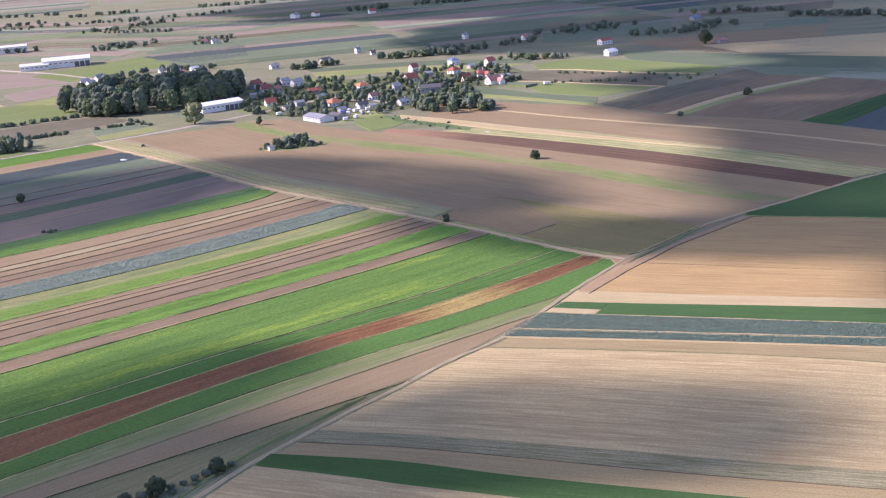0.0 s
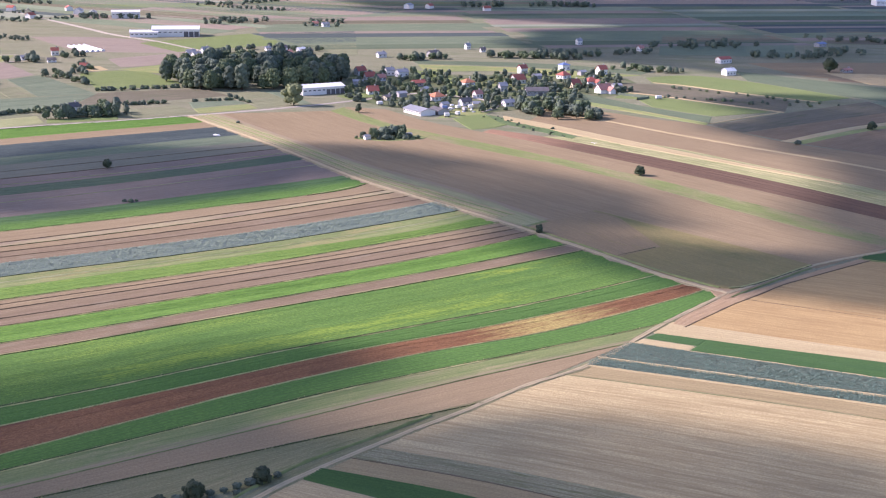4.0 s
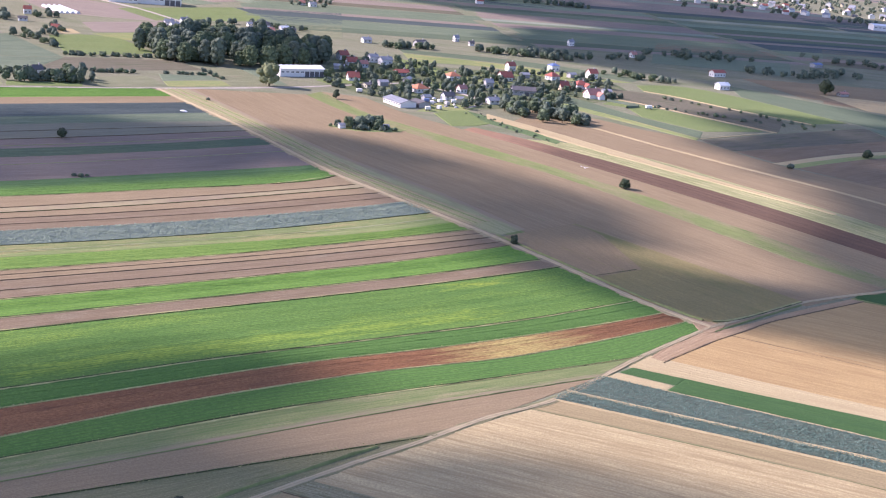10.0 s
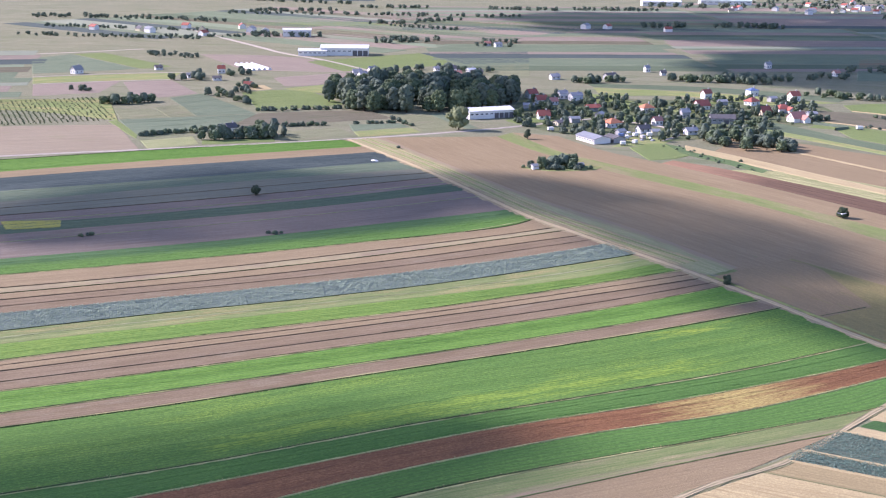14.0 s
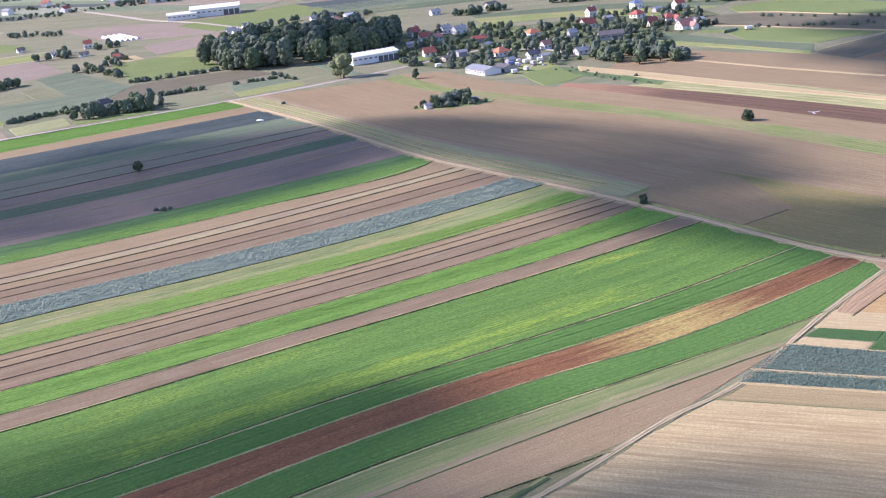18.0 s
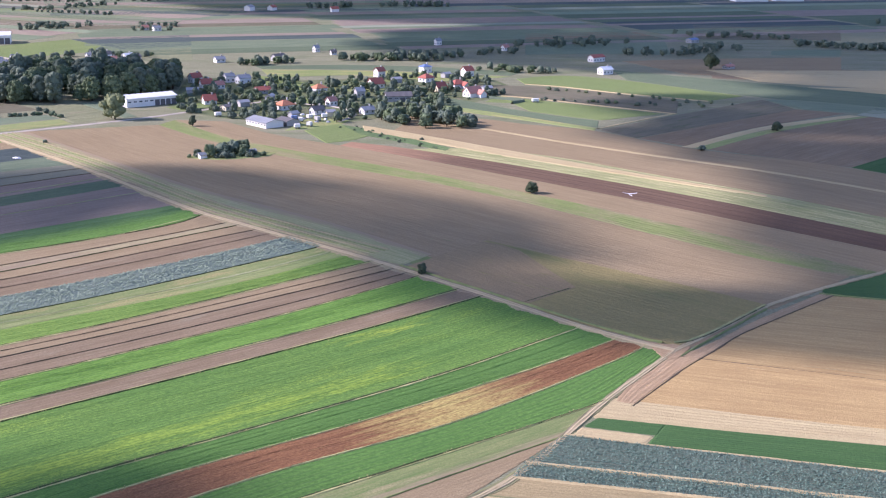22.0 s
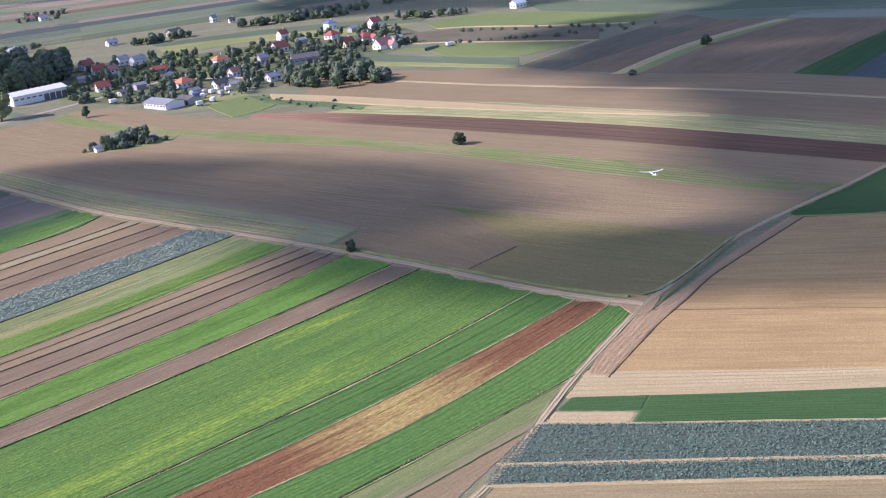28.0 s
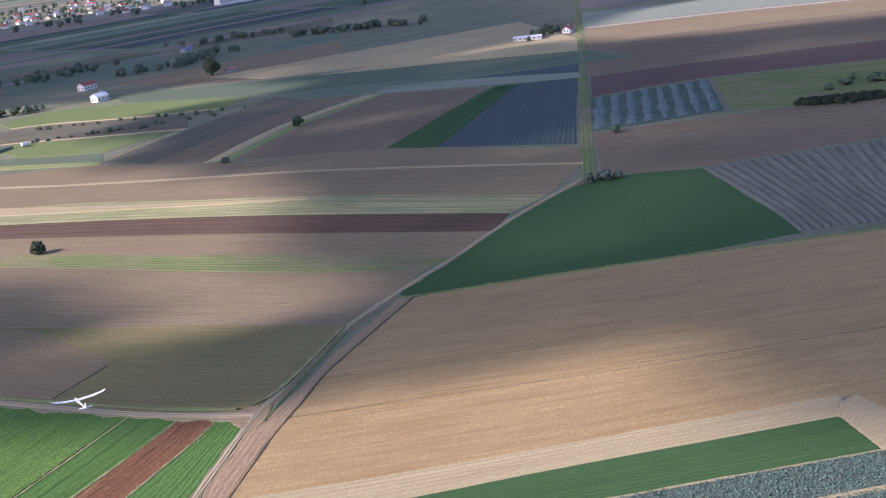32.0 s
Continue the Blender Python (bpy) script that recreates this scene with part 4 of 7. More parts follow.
ribbon("furrow_line", FALLOW_MID, 0.4, M_BALKBROWN, "broken dark furrow along the weedy band", [0, 0.08, 0.1, 0.08, 0], z=0.1, seg=1.5, wob=0.5, ragged=0.9, category="balk")
field("clover_strip", STRIP_HI, STRIP_LO, M_DEEP, "deep green strip across pale stubble", row=1.1, h=0.35, z=0.08)
field("stubble_field", STRIP_LO, [(-75, 250), (-40, 236), (10, 215), (80, 190), (190, 150)], M_STUBBLE, "pale stubble field nearest the hill", row=2.4, h=0.05)
field("stubble_field", [(-75, 250), (-40, 236), (10, 215), (80, 190), (190, 150)], [(-140, 140), (-60, 90), (20, 60), (120, 20)], M_HARROW, "pale brown tilled field", row=2.6, h=0.05)
field("weedy_field", [(-110, 215), (-68, 262), (-57, 282)], [(-330, 60), (-330, 110), (-320, 150)], M_GREYGREEN, "weedy rough grass field beside the track", row=2.5, h=0.2)

# dark green field with a bowed edge, and the land behind it
field("clover_field", [(112, 492), (140, 484), (183, 470), (218, 462)], [(116, 500), (168, 538), (201, 560), (224, 562), (246, 547)], M_DEEP,
      "large deep green clover field with a bowed edge", row=1.3, h=0.03, seg=5, z=0.08)
field("clover_field", [(218, 462), (226, 482), (233, 505), (241, 528), (247, 547)], [(180, 472), (190, 500), (205, 530), (222, 550), (232, 556)], M_DEEP,
      "eastern part of the deep green clover field", row=1.3, h=0.03, seg=5, z=0.07)
field("vegetable_field", [(218, 463.5), (226, 483), (234, 506), (246.5, 548.5)], [(330, 417), (345, 436), (362, 458), (420, 492)], M_VEG, "grey-brown vegetable field in dark and straw-flecked rows", row=3.0, h=0.3)
field("tilled_field", [(220, 568), (246, 550), (311, 532), (420, 494)], [(258, 636), (332, 604), (361, 583), (470, 520)], M_PLOUGH, "pinkish brown field beside the straight road", row=2.2, h=0.05)
field("cabbage_field", [(258, 637), (285, 630), (314, 624)], [(300, 708), (328, 702), (358, 697)], M_CABSOIL, "blue-green cabbage plot with pale bands", row=1.5, h=0.35)
field("meadow", [(316, 622), (361, 584), (480, 505)], [(360, 696), (430, 656), (560, 575)], M_STRIPGRASS, "olive meadow beside the cabbage plot", row=2.4, h=0.2)
field("tilled_field", [(302, 710), (360, 700), (432, 658), (560, 577)], [(335, 766), (400, 740), (480, 700), (610, 610)], M_DARKSOIL, "reddish brown tilled field by the road", row=2.2, h=0.15)
field("tilled_field", [(336, 768), (402, 742), (482, 702), (612, 612)], [(400, 880), (470, 850), (550, 800), (690, 705)], M_PLOUGH, "greyish brown tilled field by the road", row=2.4, h=0.05)
field("meadow", [(402, 882), (472, 852), (552, 802), (692, 707)], [(446, 956), (530, 905), (605, 848), (750, 740)], M_HARROW, "brown field below the country road", row=2.4, h=0.05)
field("meadow", [(450, 968), (536, 915), (612, 858), (760, 750)], [(500, 1050), (590, 990), (670, 930), (830, 815)], M_MEADOW, "green meadow beyond the country road", row=2.4, h=0.15)

M_PALELEAF = field_mat("pale_cabbage_leaves", (0.19, 0.245, 0.21), (0.12, 0.165, 0.14), (0.29, 0.345, 0.30), row=1.5, gap=(0.2, 0.22, 0.18), gap_fac=0.3, leafy=True)
for k in range(8):
    f = (k + 0.5) / 8
    ribbon("leaf_band", [(258 + 56 * f, 638 - 13 * f), (300 + 58 * f, 706 - 11 * f)], 4.8, M_PALELEAF, "pale leafy band across the cabbage plot", [0, 0.4, 0.5, 0.4, 0], z=0.1, seg=2.0, wob=0.5, ragged=0.35, category="crop band", group="leaf bands")

# ---- land west of the village ----
field("tilled_field", [(-520, 575), (-419, 640), (-322, 702)], [(-520, 690), (-430, 752), (-373, 775)], M_DULLPALE, "pale bare field beside the village road", row=2.4, h=0.1)
field("orchard_field", [(-560, 760), (-470, 810), (-380, 790)], [(-560, 840), (-479, 858), (-436, 884)], M_GRASSY, "young orchard with rows of small trees", row=3.5, h=0.5)
field("tilled_field", [(-410, 1070), (-350, 1080), (-300, 1085)], [(-500, 1180), (-440, 1190), (-400, 1180)], M_FARSOIL, "pinkish ploughed field by the gravel road", row=2.4, h=0.05)

ribbon("headland", ROAD_BN, 3.4, M_VERGE, "worn weedy verge beside the sandy track", FLAT, z=0.12, wob=0.4, category="headland")
ribbon("headland", ROAD_BF, 3.4, M_RUTTED, "worn brown headland beside the rutted track", FLAT, z=0.12, seg=2.0, wob=0.3, ragged=0.3, category="headland")
WEDGE_L = [(37, 407), (42, 418), (48.4, 426.7), (55.5, 437.1), (63.8, 443.2), (75.6, 455.6), (85.4, 466.8), (113.8, 495)]
WEDGE_R = [(40.5, 403.8), (48.6, 415.5), (58.1, 429.1), (67.5, 440.8), (77.7, 454), (88, 464.5), (116, 491.5)]
field("tilled_headland", WEDGE_L, WEDGE_R, M_RUTTED, "rutted brown headland wedge beside the track fork", row=0.9, h=0.09, z=0.13, seg=1.5, rough=0.05)
ribbon("furrow_line", WEDGE_R[:7], 0.55, M_BALKBROWN, "dark furrow between the headland and the ochre field", [0, 0.1, 0.14, 0.1, 0], z=0.1, seg=1.5, wob=0.3, ragged=0.5, category="balk")
ribbon("grass_bank", [(58.6, 437.4), (65.9, 446.8), (74.8, 457.5), (84.4, 469), (92, 478)], 0.7, M_BALK, "weedy ridge beside the rutted track", [0, 0.2, 0.3, 0.2, 0], z=0.1, seg=1.2, wob=0.3, ragged=0.4, category="bank")
ribbon("grass_verge", ROAD_A, 6.2, M_STRAWLINE, "dry grass verge along the dirt track", FLAT, z=0.16, seg=2.0, wob=0.3, ragged=0.5, category="verge")
ribbon("dirt_track", ROAD_A, 2.5, M_TRACK, "sandy dirt track with two wheel ruts", RUTS, z=0.22)
ribbon("dirt_track", ROAD_BN, 1.9, M_TRACK, "sandy dirt track with a grassy crown", RUTS, z=0.18)
ribbon("dirt_track", ROAD_BF, 1.9, M_TRACK, "rutted dirt track beside a grass bank", RUTS, z=0.2)
for d, w, m, label in ((-3.6, 1.3, M_STRAWLINE, "pale worn wheel line in the grass margin"), (-6.2, 0.8, M_BALK, "weedy line in the grass margin"), (-8.6, 1.3, M_STRAWLINE, "pale worn wheel line in the grass margin"), (-11.2, 0.6, M_STRIPGRASS, "weedy line in the grass margin"), (-13.4, 1.2, M_STRAWLINE, "pale worn wheel line in the grass margin")):
    ribbon("wheel_line", beside(ROAD_A[3:], d), w, m, label, FLAT, z=0.26, seg=2.5, wob=0.5, category="track")
ribbon("village_lane", [(-96, 890), (-76, 880), (-52, 864), (-42, 838), (-50, 812)], 3.0, M_ROAD, "narrow gravel lane through the village", [0, 0.1, 0.14, 0.1, 0], z=0.2, category="lane")
ribbon("country_road", ROAD_V, 4.2, M_ROAD, "narrow gravel village road", [0, 0.1, 0.14, 0.1, 0], z=0.12, category="road")
ribbon("country_road", ROAD_N, 5.0, M_STRIPGRASS, "straight grassy farm road", RUTS, z=0.12, category="road")
ribbon("country_road", ROAD_E, 6.0, M_ROAD, "narrow country road", [0, 0.1, 0.14, 0.1, 0], z=0.12, category="road")
ribbon("country_road", ROAD_F, 6.5, M_ROAD, "pale gravel road to the farm hall", [0, 0.1, 0.14, 0.1, 0], z=0.12, category="road")
BANK = [(59, 448), (63.5, 450), (68.6, 454.6), (76.3, 463), (83.5, 471.5), (92.4, 481.6), (101.8, 490), (114, 501)]
ribbon("grass_bank", BANK[:6], 1.1, M_EDGE, "straw-topped grass bank curving along the rutted track", [0, 0.25, 0.4, 0.25, 0], seg=1.5, wob=0.3, ragged=0.4, category="bank")
# dark ribbon painted in as the bank's shadow on its lee side
ribbon("grass_bank", beside(BANK[:6], -0.8), 0.4, M_BALKDARK, "dark painted shadow along the foot of the grass bank", [0, 0.2, 0.25, 0.15, 0], z=0.16, seg=1.5, wob=0.3, ragged=0.4, category="bank")
field("bare_patch", [(51, 450.5), (57, 447.3), (62, 449)], [(53.5, 437), (57.5, 435.5), (63, 445)], M_RUTTED, "bare trodden soil where the tracks meet", row=1.0, h=0.03, z=0.21, seg=1.0)
ribbon("grass_bank", [(-14, 524), (10, 497), (38, 465), (56, 448)], 1.6, M_BALK, "dry grass bank along the dirt track", [0, 0.3, 0.45, 0.3, 0], category="bank")
ribbon("ditch_bank", [(-30, 324), (-42, 309), (-57, 291), (-70, 268)], 0.9, M_BALK, "weedy ditch edge beside the sandy track", [0, 0.4, 0.6, 0.4, 0], category="bank")
ribbon("furrow_line", [(22.6, 484.2), (29, 490), (37.5, 498)], 0.55, M_BALKDARK, "weedy furrow across the olive fallow", [0, 0.08, 0.1, 0.08, 0], z=0.34, seg=1.5, wob=0.4, ragged=0.5, category="balk")
ribbon("grass_balk", S_EDGE, 1.2, M_BALK, "grass balk below the deep green field", BALK, category="balk", group="grass balks")

# ---- plots, paddocks and pastures round the village and the hamlets ----
field("grass_strip", [(-385, 787), (-358, 754), (-339, 732)], [(-382, 792), (-359, 764), (-344, 744)], M_LAWN, "green grass headland beside the bare field", row=2, h=0.15, z=0.12)
field("leafy_plot", [(-404, 830), (-392, 838), (-383, 844)], [(-382, 797), (-370, 805), (-358, 813)], M_GREYGREEN, "grey-green garden plot with low bushes", row=2.2, h=0.15, z=0.09)
field("rough_plot", [(-385, 849), (-377, 861), (-369, 860)], [(-357, 813), (-349, 819), (-343, 822)], M_GREYGREEN, "rough plot of weeds and bushes", row=2.5, h=0.2, z=0.09)
field("leafy_plot", [(-396, 896), (-390, 911), (-383, 924)], [(-343, 823), (-328, 832), (-311, 844)], M_SAGE, "dull green leafy field between hedges", row=2.2, h=0.15, z=0.09)
field("leafy_plot", [(-382, 794), (-342, 820), (-309, 842)], [(-342, 740), (-323, 762), (-308, 785)], M_SAGE, "dull green leafy field behind the farmhouse", row=2.2, h=0.15, z=0.09)
field("tilled_plot", [(-310, 845), (-279, 865), (-248, 879)], [(-306, 789), (-276, 805), (-221, 851)], M_DUSKSOIL, "dark brownish field between two hedges", row=2.2, h=0.1, z=0.09)
field("grass_strip", [(-334, 727), (-324, 737), (-312, 749)], [(-318, 704), (-309, 713), (-298, 726)], M_PALEGRASS, "dry grass beside the farmhouse", row=2, h=0.1, z=0.13)
field("grass_strip", [(-301, 737), (-281, 747), (-264, 755)], [(-296, 725), (-277, 736), (-261, 746)], M_LAWN, "green grass beside the village road", row=2, h=0.1, z=0.13)
field("grass_strip", [(-269, 780), (-254, 794), (-244, 805)], [(-254, 754), (-237, 764), (-221, 778)], M_GREYGREEN, "rough paddock beside the village road", row=2, h=0.1, z=0.13)
field("paddock", [(-229, 792), (-214, 806), (-200, 817)], [(-221, 776), (-203, 789), (-190, 802)], M_GRASSY, "yellow-green paddock by the village road", row=2, h=0.1, z=0.13)
field("paddock", [(-240, 818), (-228, 823), (-212, 832)], [(-230, 794), (-216, 808), (-201, 819)], M_SAGE, "dull green paddock with a hedge", row=2, h=0.1, z=0.12)
field("paddock", [(-222, 855), (-214, 866), (-205, 875)], [(-190, 804), (-178, 813), (-168, 822)], M_GREYGREEN, "grey-green paddock in front of the wood", row=2, h=0.1, z=0.12)
field("paddock", [(-204, 875), (-200, 878), (-195, 881)], [(-167, 822), (-165, 824), (-161, 828)], M_SAGE, "dull green plot beside the willow", row=2, h=0.1, z=0.12)
field("pasture", [(-359, 937), (-339, 960), (-312, 956)], [(-315, 859), (-294, 873), (-269, 902)], M_LAWN, "light green pasture beside the wood", row=2.2, h=0.12, z=0.09)
field("pasture", [(-339, 967), (-323, 991), (-312, 1003)], [(-310, 954), (-298, 951), (-283, 933)], M_GRASSY, "yellow-green pasture corner beside the wood", row=2.2, h=0.12, z=0.09)
field("bare_plot", [(-374, 973), (-366, 979), (-360, 984)], [(-358, 949), (-352, 954), (-345, 963)], M_CREAM, "bare straw-coloured plot beside the hamlet", row=2.2, h=0.05, z=0.09)
field("tilled_field", [(-523, 931), (-499, 954), (-473, 975)], [(-490, 875), (-473, 891), (-455, 905)], M_FARSOIL, "pale brown field above the orchard", row=2.5, h=0.05, z=0.09)
field("tilled_field", [(-469, 969), (-455, 980), (-438, 989)], [(-421, 892), (-400, 900), (-387, 924)], M_FARSOIL, "pinkish brown field beside the hamlet", row=2.5, h=0.05, z=0.09)
field("grass_strip", [(-547, 971), (-504, 1007), (-453, 1039)], [(-527, 937), (-485, 970), (-441, 996)], M_GRASSY, "yellow-green strip between two far tracks", row=2.5, h=0.12, z=0.09)
field("meadow", [(-623, 1096), (-616, 1123), (-610, 1142)], [(-561, 994), (-531, 1020), (-498, 1053)], M_SAGE, "dull green meadow by a far farm", row=3, h=0.12, z=0.09)
field("meadow", [(-608, 1144), (-599, 1153), (-588, 1163)], [(-497, 1055), (-488, 1062), (-480, 1079)], M_LAWN, "light green meadow by a far farm", row=3, h=0.12, z=0.09)
field("meadow", [(-385, 1150), (-345, 1208), (-309, 1257)], [(-330, 1088), (-291, 1130), (-247, 1175)], M_LAWN, "green field beyond the wood", row=3, h=0.12, z=0.09)
field("beet_field", [(-308, 1258), (-260, 1287), (-213, 1308)], [(-247, 1176), (-219, 1192), (-194, 1207)], M_NAVY, "dark blue-green field beyond the wood", row=3, h=0.2, z=0.09)
field("meadow", [(-240, 1150), (-216, 1178), (-193, 1197)], [(-226, 1094), (-202, 1103), (-176, 1104)], M_GREYGREEN, "olive meadow behind the wood", row=3, h=0.12, z=0.09)
field("tilled_field", [(-370, 1029), (-354, 1050), (-326, 1082)], [(-342, 981), (-321, 997), (-312, 1038)], M_FARSOIL, "brown field in front of the far hall", row=3, h=0.05, z=0.09)
field("green_yard", [(-66, 784), (-55, 800), (-49, 803)], [(-52, 747), (-38, 757), (-30, 772)], M_LAWN, "bright green grass at the village edge", row=1.6, h=0.03, z=0.2)
field("weedy_strip", [(-48, 803), (-25, 780), (9, 734)], [(-36, 771), (-19, 755), (6, 727)], M_WEED, "dark weedy strip beside a straw strip", row=1.4, h=0.15, z=0.2)
field("meadow", [(-115, 1010), (-87, 982), (-62, 950)], [(-104, 959), (-79, 934), (-64, 917)], M_LAWN, "bright green meadow behind the village", row=2, h=0.15, z=0.12)
field("meadow", [(-60, 968), (-30, 960), (-8, 946)], [(-60, 934), (-36, 931), (-18, 926)], M_GRASSY, "yellow-green meadow behind the houses", row=2, h=0.15, z=0.12)
ribbon("dirt_track", [(-525, 934), (-483, 967), (-425, 1003)], 2.5, M_ROAD, "pale farm track above the orchard", FLAT, z=0.14)
ribbon("dirt_track", [(-549, 974), (-499, 1016), (-452, 1040)], 2.5, M_ROAD, "pale farm track in front of a far farm", FLAT, z=0.14)
ribbon("country_road", [(-643, 1131), (-607, 1167), (-571, 1209)], 4.5, M_ROAD, "pale road far out in the plain", FLAT, z=0.14, category="road")
field("yellow_plot", [(-298, 530), (-286, 535), (-275, 539)], [(-288, 518), (-277, 523), (-269, 528)], M_YELLOW, "small yellow flowering plot in the brown strip", row=1.2, h=0.12, z=0.2)

field("tilled_field", [(153, 1113), (236, 1135), (337, 1149)], [(188, 1031), (236, 1017), (291, 1011)], M_HARROW, "pinkish brown field beside a dark round tree", row=3, h=0.1, z=0.12)
field("meadow", [(89, 1238), (153, 1274), (220, 1283)], [(82, 1156), (138, 1165), (201, 1161)], M_SAGE, "dull green field in the plain", row=3, h=0.1, z=0.12)
field("tilled_field", [(98, 1340), (154, 1359), (208, 1361)], [(91, 1258), (154, 1285), (223, 1299)], M_PLOUGH, "dull brown field in the plain", row=3, h=0.1, z=0.12)
field("tilled_field", [(282, 1454), (361, 1465), (445, 1478)], [(254, 1296), (320, 1294), (384, 1291)], M_DUSKSOIL, "dark brown field in the plain", row=3, h=0.1, z=0.12)
field("meadow", [(293, 1195), (324, 1207), (357, 1210)], [(284, 1164), (311, 1162), (339, 1157)], M_SAGE, "dull green strip by a far hedge", row=3, h=0.1, z=0.12)

field("orchard_field", [(-4, 921), (26, 891), (57, 851), (93, 820)], [(5, 882), (32, 853), (59, 827), (89, 797)], M_DUSK, "dark low fruit bushes in a long band", row=2.0, h=0.14, z=0.1)
field("grass_strip", [(5, 880), (49, 837), (88, 795)], [(7, 861), (48, 824), (86, 787)], M_GRASSY, "yellow-green headland below the fruit bushes", row=1.6, h=0.1, z=0.14)
field("grass_band", [(43, 915), (90, 881), (133, 847)], [(58, 854), (78, 835), (95, 822)], M_LAWN, "green mown grass band by the orchards", row=2, h=0.08, z=0.14)
field("orchard_field", [(25, 969), (68, 964), (104, 944), (153, 898)], [(38, 928), (65, 906), (94, 882), (142, 849)], M_DUSKSOIL, "brown orchard band with scattered shrubs", row=2.5, h=0.1, z=0.1)
field("grass_band", [(62, 1000), (96, 1020), (136, 996), (199, 921)], [(66, 972), (90, 962), (123, 930), (172, 899)], M_LAWN, "green grass band below the white house", row=2, h=0.08, z=0.18)
field("leafy_field", [(136, 1055), (208, 999), (272, 950), (391, 859)], [(138, 998), (200, 924), (253, 887), (376, 801)], M_DUSK, "dark green field below the white house", row=3, h=0.12, z=0.14)
field("orchard_field", [(89, 790), (140, 842), (207, 906)], [(104, 765), (152, 809), (216, 866)], M_DUSKSOIL, "dark low orchard field in rows", row=2.4, h=0.12, z=0.1)
field("tilled_field", [(105, 765), (152, 809), (216, 866)], [(125, 743), (171, 796), (240, 851)], M_PLOUGH, "brown tilled wedge beside the pale path", row=2, h=0.06, z=0.1)
field("meadow", [(208, 908), (233, 904), (255, 895), (394, 838)], [(218, 868), (232, 859), (243, 855), (384, 804)], M_SAGE, "dull green field beside the orchards", row=3, h=0.1, z=0.13)
field("straw_field", [(205, 1058), (256, 1057), (303, 1059), (453, 1065)], [(228, 994), (253, 979), (277, 968), (413, 906)], M_CREAM, "bright straw field in the plain", row=3, h=0.08, z=0.2)
ribbon("pale_farm_path", [(43, 917), (65, 906), (94, 882), (141, 846)], 2.0, M_CREAM, "pale path between orchard bands", [0, 0.05, 0.08, 0.05, 0], z=0.34, category="path")
ribbon("pale_farm_path", [(66, 972), (90, 959), (123, 930), (171, 897)], 2.0, M_CREAM, "pale path between orchard bands", [0, 0.05, 0.08, 0.05, 0], z=0.34, category="path")
ribbon("pale_farm_path", [(89, 793), (114, 820), (138, 845)], 2.2, M_CREAM, "pale path beside the dark orchard field", [0, 0.05, 0.08, 0.05, 0], z=0.34, category="path")
field("straw_strip", [(-36, 800), (2, 765), (36, 729), (87, 675), (134, 629)], [(-35, 782), (2, 746), (35, 712), (86, 667), (133, 627)], M_CREAM, "long cream straw strip running down from the village", row=1.6, h=0.06, z=0.36)
# strips across the plain, with painted haze in their greyed soil and green
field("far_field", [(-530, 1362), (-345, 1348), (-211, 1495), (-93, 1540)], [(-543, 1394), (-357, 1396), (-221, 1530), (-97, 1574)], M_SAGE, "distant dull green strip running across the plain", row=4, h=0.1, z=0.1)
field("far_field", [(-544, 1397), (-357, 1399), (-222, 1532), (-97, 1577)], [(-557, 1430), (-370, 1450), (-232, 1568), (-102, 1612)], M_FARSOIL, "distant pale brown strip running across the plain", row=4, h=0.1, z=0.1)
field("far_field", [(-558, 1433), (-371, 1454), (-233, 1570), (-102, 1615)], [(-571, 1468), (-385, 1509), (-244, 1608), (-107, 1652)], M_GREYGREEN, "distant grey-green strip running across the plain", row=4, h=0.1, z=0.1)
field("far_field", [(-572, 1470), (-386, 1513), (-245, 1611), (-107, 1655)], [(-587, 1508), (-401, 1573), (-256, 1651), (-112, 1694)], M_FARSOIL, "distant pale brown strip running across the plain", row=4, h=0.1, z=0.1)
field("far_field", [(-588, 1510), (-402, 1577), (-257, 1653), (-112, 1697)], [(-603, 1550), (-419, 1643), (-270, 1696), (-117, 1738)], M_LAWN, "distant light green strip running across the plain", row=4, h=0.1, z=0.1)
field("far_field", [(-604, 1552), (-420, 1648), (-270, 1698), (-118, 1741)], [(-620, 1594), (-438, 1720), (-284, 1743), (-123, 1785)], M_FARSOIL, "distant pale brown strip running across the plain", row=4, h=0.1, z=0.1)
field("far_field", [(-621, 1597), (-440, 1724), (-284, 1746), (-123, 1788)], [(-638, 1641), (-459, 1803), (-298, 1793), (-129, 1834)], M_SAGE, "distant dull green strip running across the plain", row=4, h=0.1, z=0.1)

field("rough_verge", [(-44, 566), (-20, 538), (0, 513), (30, 480)], [(-20, 578), (5, 558), (20, 548), (50, 522)], M_STRIPGRASS, "rough grass verge beside the dirt track", row=2.0, h=0.03, z=0.0)

# ---- far fields: a patchwork of long strips, haze put into their colours ----
# pale and bluish mix, chosen to give the plain its haze
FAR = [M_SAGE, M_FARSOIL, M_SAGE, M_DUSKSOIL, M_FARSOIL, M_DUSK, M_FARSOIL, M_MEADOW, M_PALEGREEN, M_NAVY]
FAR_WORDS = {M_DUSK: "dark green", M_PLOUGH: "brown ploughed", M_MEADOW: "green meadow", M_DEEP: "deep green", M_GREYGREEN: "grey-green", M_HARROW: "pale brown",
             M_NAVY: "dark blue-green", M_SAGE: "dull green", M_FARSOIL: "pale brown", M_DUSKSOIL: "dark brown", M_DARKSOIL: "reddish brown", M_PALEGREEN: "pale green", M_GRASSY: "yellow-green"}


